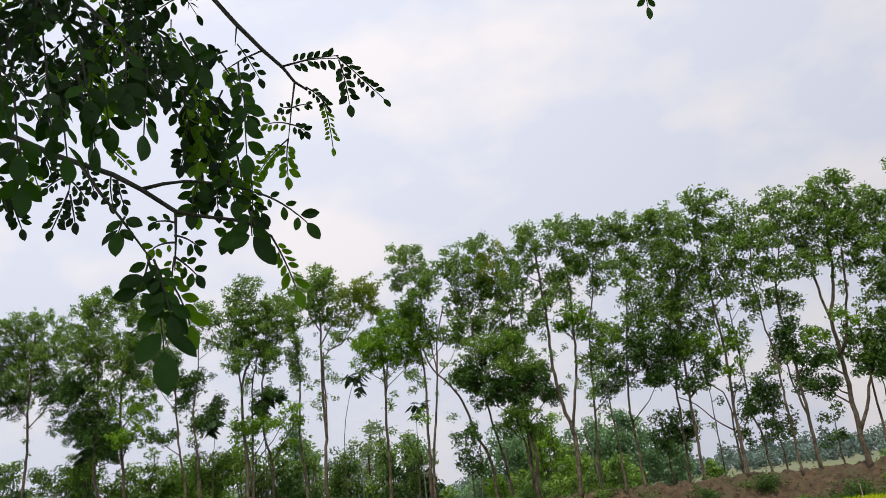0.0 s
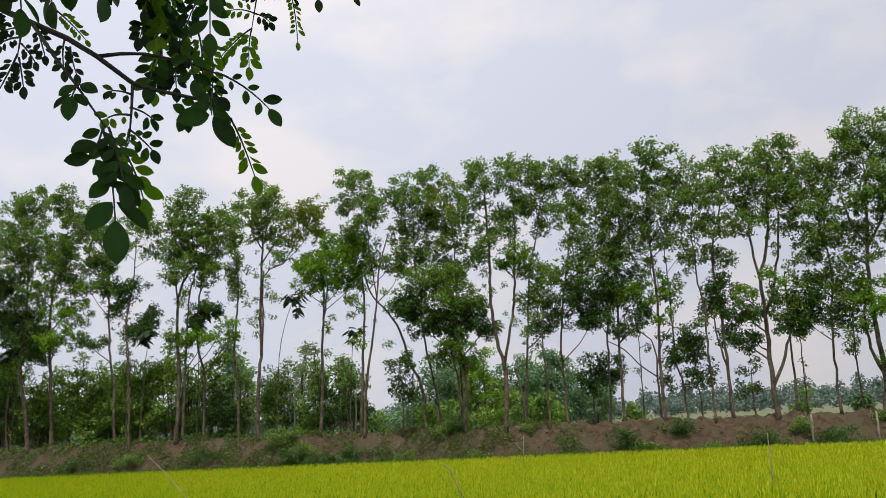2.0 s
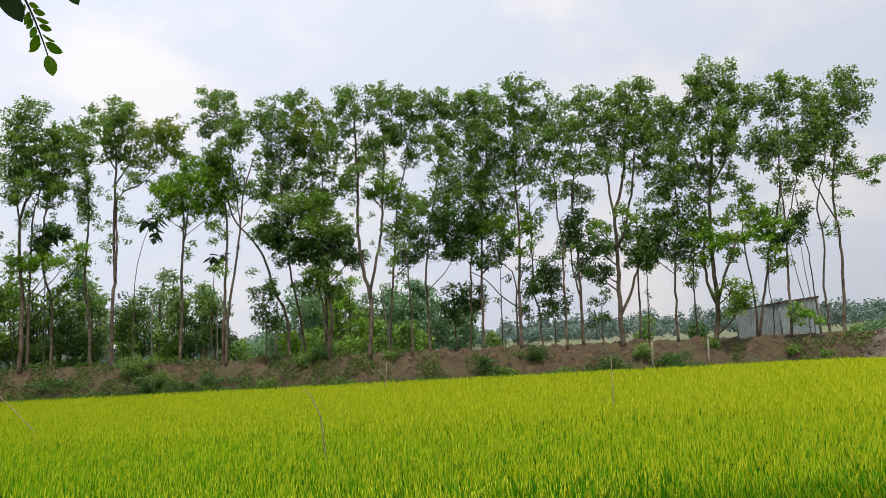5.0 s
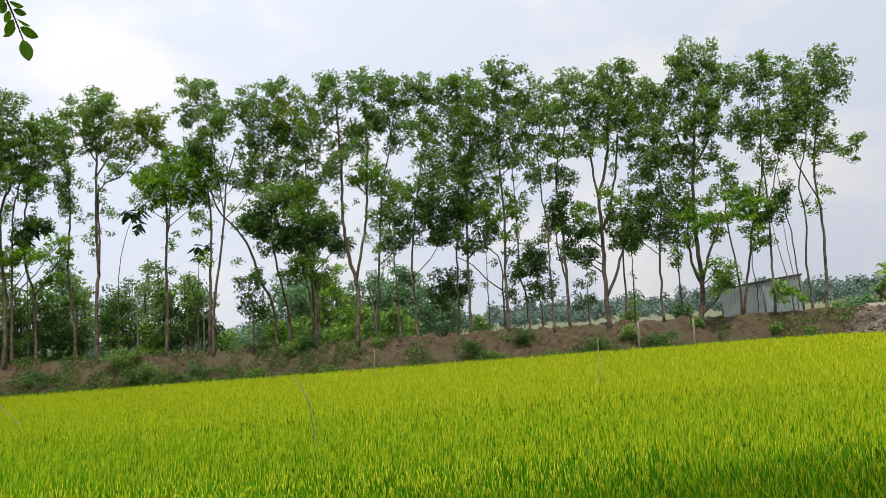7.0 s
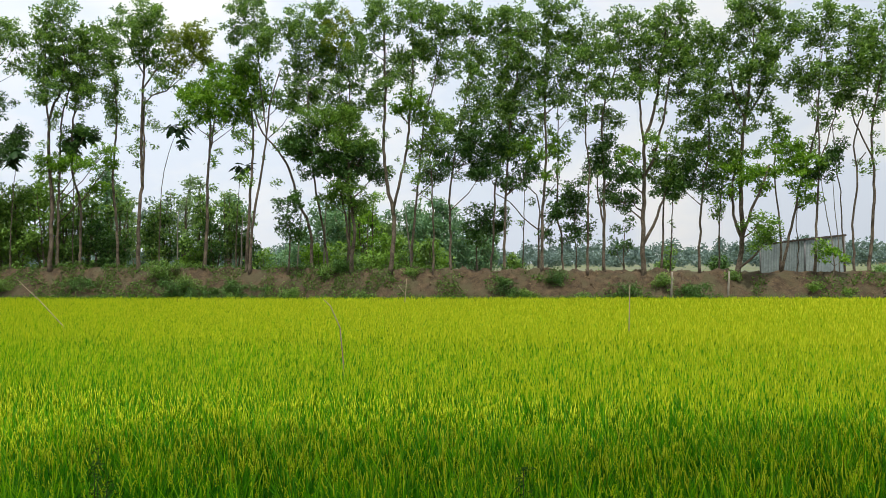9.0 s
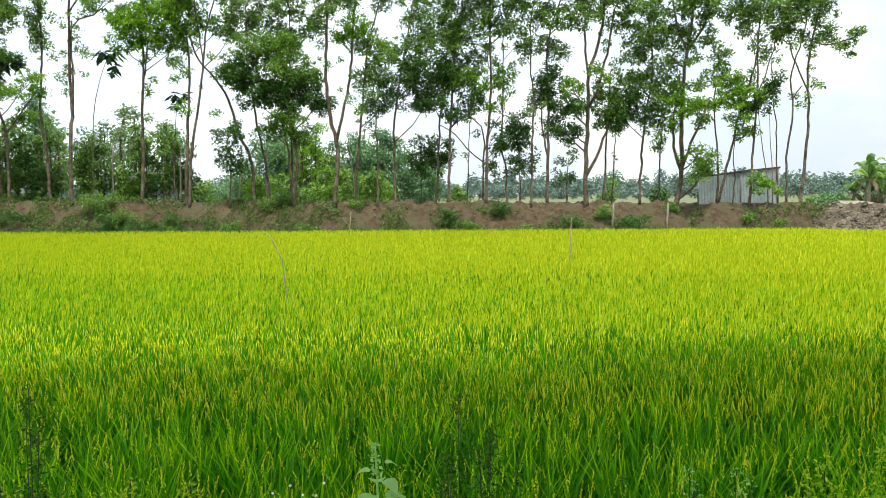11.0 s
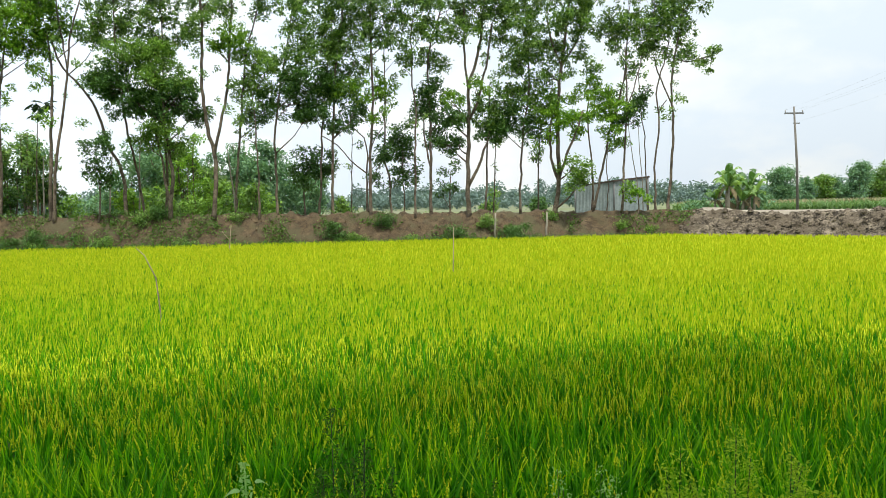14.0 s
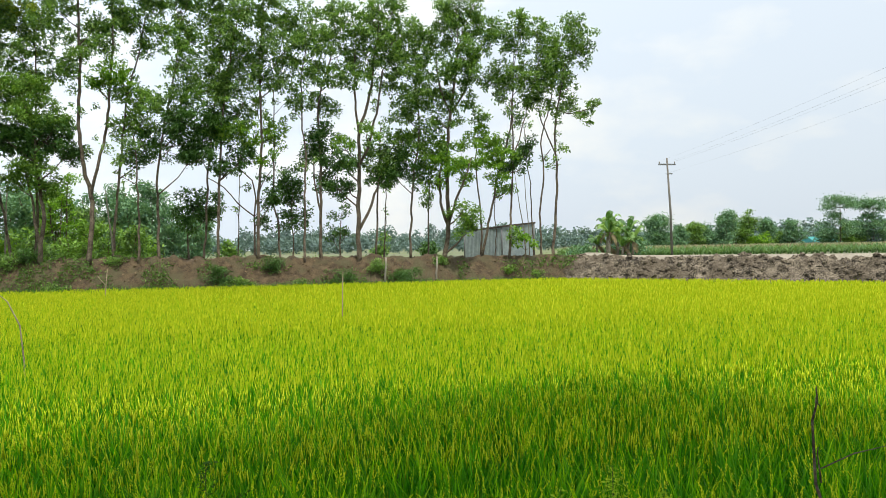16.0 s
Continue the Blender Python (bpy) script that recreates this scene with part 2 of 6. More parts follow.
def leaf_mesh(name, centres, length, width, material, rng, droop=0.25, fold=0.25, level=0.0):
    """A small folded four-cornered leaf at each of the centres, hanging at many angles."""
    c = np.asarray(centres, float)
    n = len(c)
    turn = rng.uniform(0, 2 * np.pi, n)
    dip = rng.normal(-droop, 0.55, n)
    along = np.stack([np.cos(turn) * np.cos(dip), np.sin(turn) * np.cos(dip), np.sin(dip)], -1)
    flat = np.stack([-np.sin(turn), np.cos(turn), 0 * turn], -1)
    up = np.cross(along, flat)
    tilt = rng.normal(0, 0.7 * (1 - level), n)[:, None]
    side = flat * np.cos(tilt) + up * np.sin(tilt)
    nor = np.cross(along, side)
    s = rng.uniform(0.65, 1.35, n)[:, None]
    L, W = length * s, width * s
    v = np.stack([c - along * L * 0.5, c + side * W * 0.5 + along * L * 0.05 + nor * W * fold,
                  c + along * L * 0.5 - nor * L * 0.12, c - side * W * 0.5 + along * L * 0.05 + nor * W * fold], 1).reshape(-1, 3)
    k = np.arange(n)[:, None] * 4
    f = np.concatenate([k + [0, 1, 2], k + [0, 2, 3]], 1).reshape(-1, 3)
    return mesh_of(name, v, f, material)


# ---- the lie of the land ----
def edge_y(x):
    """Where the rice ends against the bank."""
    return 34.5 if x < 11.5 else 34.5 - (x - 11.5) * 1.05


def crest(x):
    return 2.12 - 0.012 * max(min(x + 5, 20), -20) - (0.12 if x > 13 else 0)


def height(x, y, with_bank=True):
    """Height of the ground sheet: field at 0, verge under the camera, bank, land behind."""
    n = noise.noise(Vector((x * 0.15, y * 0.15, 3)))
    s = (y - edge_y(x)) * (1.0 if x < 11.5 else 0.69)
    near = 0.95 * min(max((3.1 - y) / 1.9, 0), 1) + (0.06 * noise.noise(Vector((x, y, 0))) if y < 3.0 else 0)
    if s < 0:
        return near
    back = (1.72 if x < 14 else 1.45) + 0.12 * n
    rise = min(s / 2.2, 1)
    return max(back * rise ** 1.2 - (0.35 if s < 5.5 else 0), near)


def span(lo, hi, fine_lo, fine_hi, step, grow=1.25):
    vals = list(np.arange(fine_lo, fine_hi + 1e-6, step))
    d, v = step, fine_hi
    while v < hi:
        d *= grow
        v += d
        vals.append(v)
    d, v = step, fine_lo
    while v > lo:
        d *= grow
        v -= d
        vals.insert(0, v)
    return vals


def build_ground():
    xs, ys = span(-2600, 2600, -62, 48, 0.7), span(-2600, 2600, -8, 52, 0.6)
    verts = [(x, y, height(x, y)) for y in ys for x in xs]
    w = len(xs)
    faces, slots = [], []
    for j in range(len(ys) - 1):
        for i in range(w - 1):
            faces.append((j * w + i, j * w + i + 1, (j + 1) * w + i + 1, (j + 1) * w + i))
            x, y = (xs[i] + xs[i + 1]) / 2, (ys[j] + ys[j + 1]) / 2
            slots.append(1 if y < 3.0 else 0 if y < edge_y(x) + 1.5 else 2)
    me = mesh_of("ground", verts, faces, SOIL, True)
    me.materials.append(VERGE)
    me.materials.append(FAR_GROUND)
    me.polygons.foreach_set("material_index", slots)
    tagged(new("ground", me), "flat farmland soil from the verge to the horizon", "ground", kind="structure")


build_ground()


def bank_point(u, s, rough):
    """A place on the bank: u along the rice edge, s metres in from it. Foot, slope, crest and a falling back, with uneven clods."""
    wob = 0.35 * noise.noise(Vector((u * 0.22, 7, 0))) + 0.15 * noise.noise(Vector((u * 0.8, 3, 0)))
    top = crest(u) - (0.0 if u < 12.5 else 0.05) + (0.10 if u < 12.5 else 0.12) * noise.noise(Vector((u * 0.4, 1, 5)))
    t = (s - wob * (1 if s < 2.6 else 0.3)) / 2.0
    if t < 0:
        z = -0.1
    elif t < 1:
        z = top * (t ** 0.75)
    else:
        z = top - (s - 2.0) * (top - 1.50) / 5.2
    k = rough * (0.35 if t > 1.3 else 1) * (1 if t > 0.05 else 0)
    p = Vector((u * 2.1, s * 2.1, 4))
    z += k * (0.15 * noise.noise(p) + 0.12 * noise.noise(p * 2.3) + 0.11 * abs(noise.noise(p * 5.1)))
    dx = k * 0.10 * noise.noise(p * 1.7 + Vector((9, 0, 0)))
    return (u + dx + (0.69 * s if u > 11.5 else 0.69 * s * max(0, (u - 9) / 2.5)), edge_y(u) + s * (1 if u < 11.5 else 0.72), z)


EARTH, DUG = 0.95, 1.35   # how lumpy the two banks are


def build_bank(name, x0, x1, material, label, rough, step):
    us = np.arange(x0, x1 + 1e-6, step)
    ss = np.concatenate([np.arange(-0.25, 3.2, step), np.arange(3.2, 7.0, step * 2.5)])
    verts = [bank_point(u, q, rough) for u in us for q in ss]
    w, faces = len(ss), []
    for i in range(len(us) - 1):
        for j in range(w - 1):
            faces.append((i * w + j, (i + 1) * w + j, (i + 1) * w + j + 1, i * w + j + 1))
    ob = new(name, mesh_of(name, verts, faces, material, rough < 1))
    return tagged(ob, label, "embankment", kind="structure")


build_bank("embankment", -75, 12.6, BANK, "brown earth embankment with patchy grass along the rice", EARTH, 0.17)
build_bank("mud_bank", 12.4, 34, MUD, "freshly dug lumpy grey mud bank beside the rice", DUG, 0.095)


# ---- rice ----
def blades(name, pos, tall, width, lean, joints, material, rng, label, foot=0.0):
    """Bent tapering grass blades, joined into one sheet of stuff."""
    n = len(pos)
    turn = rng.uniform(0, 2 * np.pi, n)
    facing = rng.uniform(0, 2 * np.pi, n)
    out = np.stack([np.cos(turn), np.sin(turn), 0 * turn], -1)
    side = np.stack([np.cos(facing), np.sin(facing), 0 * turn], -1)
    h = tall * rng.uniform(0.78, 1.12, n)
    b = lean * rng.uniform(0.2, 1.6, n)
    wd = width * rng.uniform(0.7, 1.3, n)
    rows = []
    for j in range(joints):
        t = foot + (1 - foot) * j / joints
        c = pos + out * (b * t ** 2.2)[:, None] + np.array([0, 0, 1]) * (h * t)[:, None]
        k = (wd * (1.0 if t < 0.6 else 0.8) / 2)[:, None]
        rows += [c - side * k, c + side * k]
    droop = np.where(rng.random(n) < 0.3, 0.88, 1.0)
    rows.append(pos + out * (b * 1.1)[:, None] + np.array([0, 0, 1]) * (h * droop)[:, None])
    m = len(rows)
    v = np.stack(rows, 1).reshape(-1, 3)
    k = np.arange(n)[:, None] * m
    tri = []
    for j in range(joints - 1):
        s = 2 * j
        tri += [[s, s + 1, s + 3], [s, s + 3, s + 2]]
    tri.append([m - 3, m - 2, m - 1])
    f = np.concatenate([k + q for q in tri], 1).reshape(-1, 3)
    return tagged(part(name, mesh_of(name, v, f, material)), label, "rice", kind="stuff")


def scatter(y0, y1, per_m2, rng, hill=0.0, per_hill=1):
    """Points over the field between two distances, in clumps."""
    hi_x = y1 * 1.05 + 3
    n = int((y1 - y0) * 2 * hi_x * per_m2 / per_hill)
    x, y = rng.uniform(-hi_x, hi_x, n), rng.uniform(y0, y1, n)
    keep = (np.abs(x) < y * 1.0 + 2.5) & (y < np.where(x < 11.5, 34.75, 34.75 - (x - 11.5) * 1.05))
    x, y = np.repeat(x[keep], per_hill), np.repeat(y[keep], per_hill)
    return np.stack([x + rng.normal(0, hill, len(x)), y + rng.normal(0, hill, len(x)), 0 * x], -1)


rng = np.random.default_rng(5)
RICE_TALL = 0.86
RICE_NOTE = "dense green and yellow ripening rice plants"
blades("rice_crop", scatter(3.15, 7.5, 560, rng, 0.045, 22), RICE_TALL, 0.017, 0.20, 4, RICE, rng, RICE_NOTE)
blades("rice_crop", scatter(7.5, 14, 470, rng, 0.06, 12), RICE_TALL, 0.017, 0.18, 3, RICE, rng, RICE_NOTE, 0.2)
blades("rice_crop", scatter(14, 24, 240, rng, 0.07, 9), RICE_TALL, 0.023, 0.15, 2, RICE, rng, RICE_NOTE, 0.3)
blades("rice_crop", scatter(24, 35.5, 120, rng, 0.09, 7), RICE_TALL, 0.038, 0.15, 2, RICE, rng, RICE_NOTE, 0.3)


def ears(y0, y1, per_m2, size, slim, label, folded=False, low=0.84):
    p = scatter(y0, y1, per_m2, rng)
    n = len(p)
    p[:, 2] = RICE_TALL * rng.uniform(low, low + 0.24, n)
    turn = rng.uniform(0, 2 * np.pi, n)
    out = np.stack([np.cos(turn), np.sin(turn), 0 * turn], -1) * rng.uniform(0.05, 0.3, n)[:, None]
    way = out + np.array([0, 0, 1.0])
    way /= np.linalg.norm(way, axis=1)[:, None]
    side = np.cross(way, np.array([0.2, 1.0, 0.1]))
    side /= np.linalg.norm(side, axis=1)[:, None]
    oth = np.cross(way, side)
    L = size * rng.uniform(0.7, 1.3, n)[:, None]
    w = L * slim
    v = np.stack([p - way * L * 0.5, p + side * w, p - side * w * 0.5 + oth * w, p - side * w * 0.5 - oth * w, p + way * L * 0.5 + out * 0.03], 1).reshape(-1, 3)
    k = np.arange(n)[:, None] * 5
    tri = [[0, 1, 2], [0, 2, 3], [0, 3, 1], [4, 2, 1], [4, 3, 2], [4, 1, 3]]
    if folded:
        tri = [[0, 1, 4], [0, 4, 2]]
    f = np.concatenate([k + q for q in tri], 1).reshape(-1, 3)
    tagged(part("rice_ears", mesh_of("rice_ears", v, f, RICE_EAR)), label, "rice", kind="stuff")


def panicles(y0, y1, per_m2, grains, size, label):
    """Ripening ears close by: each a bowed string of small grains above the leaves."""
    p = scatter(y0, y1, per_m2, rng)
    n = len(p)
    p[:, 2] = RICE_TALL * rng.uniform(0.72, 0.98, n)
    turn = rng.uniform(0, 2 * np.pi, n)
    out = np.stack([np.cos(turn), np.sin(turn), 0 * turn], -1)
    L = rng.uniform(0.09, 0.16, n)
    bow = rng.uniform(0.05, 0.4, n)
    t = np.linspace(0, 1, grains)
    c = (p[:, None, :] + out[:, None, :] * (L * bow)[:, None, None] * (t ** 2)[None, :, None]
         + np.array([0, 0, 1.0]) * (L[:, None] * (t[None, :] - 0.45 * bow[:, None] * t[None, :] ** 2))[:, :, None])
    c = (c + rng.normal(0, 0.0042, c.shape) * (1.15 - t)[None, :, None]).reshape(-1, 3)
    m = len(c)
    a, b = rng.normal(0, 1, (m, 3)) * [0.5, 0.5, 0.3] + [0, 0, 1.0], rng.normal(0, 1, (m, 3))
    a /= np.linalg.norm(a, axis=1)[:, None]
    b = np.cross(a, b)
    b /= np.linalg.norm(b, axis=1)[:, None]
    g = size * rng.uniform(0.8, 1.2, m)[:, None]
    v = np.stack([c - a * g, c + b * g * 0.42, c + a * g, c - b * g * 0.42], 1).reshape(-1, 3)
    k = np.arange(m)[:, None] * 4
    f = np.concatenate([k + [0, 1, 2], k + [0, 2, 3]], 1).reshape(-1, 3)
    tagged(part("rice_ears", mesh_of("rice_ears", v, f, RICE_EAR)), label, "rice", kind="stuff")


EAR_NOTE = "pale ochre rice ears standing among the leaves"
panicles(3.4, 8.4, 52, 21, 0.0083, EAR_NOTE)
ears(5.5, 9.0, 170, 0.13, 0.038, EAR_NOTE, False, 0.80)
ears(9.0, 15, 290, 0.13, 0.054, EAR_NOTE, True, 0.80)
ears(15, 24, 270, 0.13, 0.077, EAR_NOTE, True)
ears(24, 33.9, 175, 0.13, 0.13, EAR_NOTE, True)


# ---- the row of trees on the bank ----
def on_line(pts, t):
    k = min(int(t * (len(pts) - 1)), len(pts) - 2)
    return pts[k].lerp(pts[k + 1], t * (len(pts) - 1) - k)


def curve_through(base, bend, top, n, rng, wiggle):
    """A stem line through three places, slightly crooked."""
    base, bend, top = Vector(base), Vector(bend), Vector(top)
    tb = (bend.z - base.z) / max(top.z - base.z, 0.1)
    ctrl = (bend - base * (1 - tb) ** 2 - top * tb ** 2) / max(2 * tb * (1 - tb), 0.1)
    pts = []
    for i in range(n + 1):
        t = i / n
        p = base * (1 - t) ** 2 + ctrl * 2 * t * (1 - t) + top * t * t
        if 0 < i < n:
            p = p + Vector((rng.normal(0, wiggle), rng.normal(0, wiggle), 0))
        pts.append(p)
    return pts


def smooth_line(pts, step, rng, wiggle):
    """A rounded line through the places, with small crooks."""
    p = [pts[0] + (pts[0] - pts[1])] + list(pts) + [pts[-1] + (pts[-1] - pts[-2])]
    out = []
    for i in range(1, len(p) - 2):
        n = max(int((p[i + 1] - p[i]).length / step), 1)
        for k in range(n):
            t = k / n
            q = 0.5 * (2 * p[i] + (p[i + 1] - p[i - 1]) * t + (2 * p[i - 1] - 5 * p[i] + 4 * p[i + 1] - p[i + 2]) * t * t
                       + (3 * p[i] - p[i - 1] - 3 * p[i + 1] + p[i + 2]) * t ** 3)
            out.append(q + (Vector((rng.normal(0, wiggle), rng.normal(0, wiggle), 0)) if out else Vector()))
    return out + [pts[-1]]


def ball(rng, n):
    """Places in a unit ball, denser towards its skin."""
    p = rng.normal(0, 1, (n, 3))
    p /= np.linalg.norm(p, axis=1)[:, None]
    return p * rng.random(n)[:, None] ** 0.42 + rng.normal(0, 0.10, (n, 3))


def grow_crown(root, rng, line, girth, centres, limb_share, bark, tone, leaves, leaf, spread):
    """Limbs that rise from the stem to some of the clumps, twigs to the others, and the leaves."""
    tall = line[-1].z
    order = sorted(range(len(centres)), key=lambda k: centres[k].z)
    mains = order[:: max(int(1 / limb_share), 1)]
    made = []
    for k in mains:
        end = centres[k]
        away = math.hypot(end.x - on_line(line, min(end.z / tall, 1)).x, end.y - on_line(line, min(end.z / tall, 1)).y)
        t = min(max((end.z - 0.3 - away * rng.uniform(0.45, 1.0)) / tall, 0.12 + 0.2 * rng.random()), 0.97)
        start = on_line(line, t)
        mid = start.lerp(end, 0.5) + Vector((rng.normal(0, 0.08), rng.normal(0, 0.08), -0.10 * away))
        r = max(girth * 0.5 * (1 - 0.75 * t) * 0.5, 0.013)
        made.append(([start, start.lerp(mid, 0.5) + Vector((0, 0, 0.02)), mid, mid.lerp(end, 0.5) + Vector((0, 0, 0.04)), end], r, []))
    for k in order:
        if k in mains:
            continue
        p = centres[k]
        best = min(made, key=lambda m: (m[0][2] - p).length + (0.6 if m[0][2].z > p.z else 0))
        q = best[0][2] if (best[0][2] - p).length < (best[0][3] - p).length else best[0][3]
        best[2].append((q, p))
    for pts, r, twigs in made:
        limb = Soup()
        limb.tube(pts, [r, r * 0.85, r * 0.65, r * 0.45, r * 0.2], 4)
        for q, p in twigs:
            limb.tube([q, q.lerp(p, 0.55) + Vector((0, 0, 0.08)), p], [r * 0.4, r * 0.28, 0.006], 3)
        part("limb", limb.mesh("limb", bark), root)
    size = 0.55 + 0.95 * rng.random(len(centres)) ** 1.3
    pick = np.repeat(np.arange(len(centres)), np.maximum((leaves * size ** 2).astype(int), 4))
    c = np.array([tuple(p) for p in centres])[pick] + ball(rng, len(pick)) * [spread * 1.8, spread * 1.8, spread * 1.2] * size[pick][:, None]
    part("crown", leaf_mesh("crown", c, leaf, leaf * 0.52, LEAF[tone], rng, level=0.45), root)


CLUMPS = 3.3
CLUMPS_PER_M2, LEAVES_PER_CLUMP, ROW_LEAF = 10.5, 54, 0.145
TREE_LABEL = [
    "slender tall tree with grey-brown trunk and loose green crown",
    "slender tree with thin trunk and yellowing green crown",
    "young tree with bright fresh green crown",
    "small tree with dense dark green crown",
    "broad young tree with dense olive green crown",
]


def row_tree(y, girth, stem, forks, crown, fill=1.0, label=""):
    """A tree of the row: a crooked stem and its forks through (x, z) places, and leaf masses (x, z, half width, half height) by tone,
    each carried by a limb and broken up into clumps of leaves."""
    rng = np.random.default_rng(int(abs(stem[0][0]) * 1000 + y * 77))
    x0 = stem[0][0]
    ground_z = bank_point(x0, y - 34.5, EARTH)[2]
    root = thing("tree", (x0, y, ground_z - 0.05), label or TREE_LABEL[next(iter(crown))], "tree", "row of trees on the bank")

    def place(p, deep=0.0):
        return Vector((p[0] - x0, deep, p[1] - ground_z))

    line = [Vector((0, 0, -0.15))] + [place(p, 0.12 * math.sin(i * 1.7 + x0)) for i, p in enumerate(stem) if p[1] > ground_z + 0.25]
    top = line[-1].z
    bones = []          # places on the wood with their radius, for limbs to start from

    def wood(name, pts, r0, r1, sides):
        pts = smooth_line(pts, 0.35, rng, 0.018)
        n = len(pts) - 1
        radii = [r0 + (r1 - r0) * (i / n) ** 0.8 for i in range(n + 1)]
        if name == "trunk":
            radii = [r * (1.28 if i == 0 else 1.1 if i == 1 else 1.0) for i, r in enumerate(radii)]
        s = Soup()
        s.tube(pts, radii, sides)
        part(name, s.mesh(name, BARK), root)
        bones.extend(zip(pts, radii))

    wood("trunk", line, girth * 0.29, max(girth * 0.11, 0.016), 8)
    for fork in forks:
        pts = [place(p, 0.12 * math.sin(i * 1.3 + p[0])) for i, p in enumerate(fork)]
        near = min(bones, key=lambda b: (b[0] - pts[0]).length)
        pts[0] = near[0].copy()
        wood("fork", pts, near[1] * 0.78, max(girth * 0.10, 0.015), 7)
    woody = list(bones)
    # short leafy shoots along the upper wood
    shoots = [b[0] + Vector((rng.normal(0, 0.42), rng.normal(0, 0.42), rng.uniform(0, 0.3))) for b in bones if b[0].z > max(0.40 * top, 3.2) and rng.random() < 0.62 * fill]
    for tone, masses in crown.items():
        at = []
        for mx, mz, w, h in masses:
            deep, w, h = rng.normal(0, 0.35), w * 1.22 + 0.04, h * (1.40 if tone == 3 else 1.28) + 0.05
            c = place((mx, mz - 0.15), deep)
            # a limb rises from the wood below into the mass
            if woody:
                near = min(woody, key=lambda b: (b[0] - c).length + 1.5 * max(b[0].z - (c.z - 0.95 * math.hypot(b[0].x - c.x, b[0].y - c.y)), 0))
                a, r = near[0], min(near[1] * 0.6, 0.045)
                mid = a.lerp(c, 0.55) + Vector((rng.normal(0, 0.05), rng.normal(0, 0.05), -0.08 * (c - a).length))
                limb = Soup()
                pts = [a, a.lerp(mid, 0.5), mid, mid.lerp(c, 0.5), c]
                limb.tube(pts, [r, r * 0.85, r * 0.7, r * 0.5, r * 0.25], 5)
            count = max(int(CLUMPS_PER_M2 * (1.0 if tone < 2 else 0.9 if tone == 2 else 1.1) * fill * math.pi * w * h), 2)
            p = rng.normal(0, 1, (count, 3))
            p /= np.linalg.norm(p, axis=1)[:, None]
            p *= rng.random((count, 1)) ** 0.45
            p = p * [w, max(0.9 * w, 0.45), h] + [c.x, c.y, c.z]
            for k, q in enumerate(p):
                q = Vector(q)
                if k % 2 == 0:
                    o = pts[2] if (pts[2] - q).length < (pts[3] - q).length else pts[3]
                    limb.tube([o, o.lerp(q, 0.6) + Vector((0, 0, 0.05)), q], [r * 0.4, r * 0.28, 0.005], 3)
            part("limb", limb.mesh("limb", BARK), root)
            at.append(p)
        if shoots and tone == next(iter(crown)):
            at.append(np.array([tuple(q) for q in shoots]))
        at = np.concatenate(at)
        size = 0.12 + 0.22 * rng.random(len(at)) ** 1.2
        pick = np.repeat(np.arange(len(at)), np.maximum((LEAVES_PER_CLUMP * (size / 0.25) ** 2).astype(int), 5))
        stray = np.where(rng.random(len(pick)) < 0.10, 1.4, 1.0)
        c = at[pick] + ball(rng, len(pick)) * [1.15, 1.15, 0.95] * (size[pick] * stray)[:, None]
        part("crown", leaf_mesh("crown", c, ROW_LEAF * (1.25 if tone == 2 else 1.0), ROW_LEAF * 0.52, LEAF[tone], rng, level=0.45), root)
    return root


row_tree(36.6, 0.43, [(-44.31, 6.13), (-44.27, 8.93), (-44.22, 11.82), (-43.91, 14.77), (-43.94, 16.71)], [], {0: [(-45.96, 17.70, 1.36, 0.86), (-43.84, 17.67, 1.08, 0.77), (-42.24, 16.77, 0.83, 0.68), (-45.55, 15.84, 1.54, 1.15), (-42.92, 15.36, 1.32, 1.05), (-44.35, 13.71, 1.51, 1.13)], 3: [(-45.84, 12.82, 1.32, 1.13), (-42.26, 12.61, 1.11, 0.92), (-47.66, 15.45, 1.55, 1.55)]})
row_tree(37.6, 0.32, [(-40.14, 5.62), (-40.01, 8.36), (-40.34, 10.91), (-40.38, 12.01)], [], {3: [(-41.30, 10.69, 1.47, 0.88), (-39.57, 9.54, 1.63, 0.87), (-38.60, 8.52, 1.25, 0.57), (-41.38, 12.55, 1.12, 0.60)]})
row_tree(36.4, 0.46, [(-37.24, 0.61), (-37.48, 3.48), (-37.77, 5.46), (-38.09, 7.15), (-38.05, 10.22), (-38.18, 14.48)], [], {0: [(-38.85, 17.13, 1.43, 1.00), (-38.24, 17.86, 1.07, 0.71), (-39.83, 15.41, 1.00, 0.89), (-37.80, 15.15, 1.23, 0.98), (-38.57, 13.80, 1.23, 0.88)], 3: [(-39.10, 12.26, 1.22, 0.87), (-38.67, 9.93, 1.03, 0.86)]})
row_tree(36.8, 0.43, [(-35.91, 2.11), (-35.97, 4.05), (-36.09, 5.69), (-36.36, 7.04), (-36.66, 8.76), (-36.39, 11.50), (-36.16, 14.31)], [], {0: [(-36.82, 14.39, 1.05, 0.88), (-35.84, 12.85, 1.21, 1.04), (-37.04, 11.57, 1.21, 0.87), (-35.08, 14.18, 0.87, 0.76)], 3: [(-37.71, 9.12, 1.20, 0.76), (-36.99, 8.04, 0.68, 0.41)], 2: [(-35.26, 10.52, 1.30, 0.82), (-35.35, 8.82, 1.15, 0.61)]})
row_tree(37.4, 0.24, [(-39.76, 1.58), (-40.00, 4.26), (-40.10, 6.31), (-40.54, 9.14)], [], {4: [(-40.18, 7.71, 0.88, 0.70), (-38.82, 7.26, 0.87, 0.49)]}, fill=0.80)
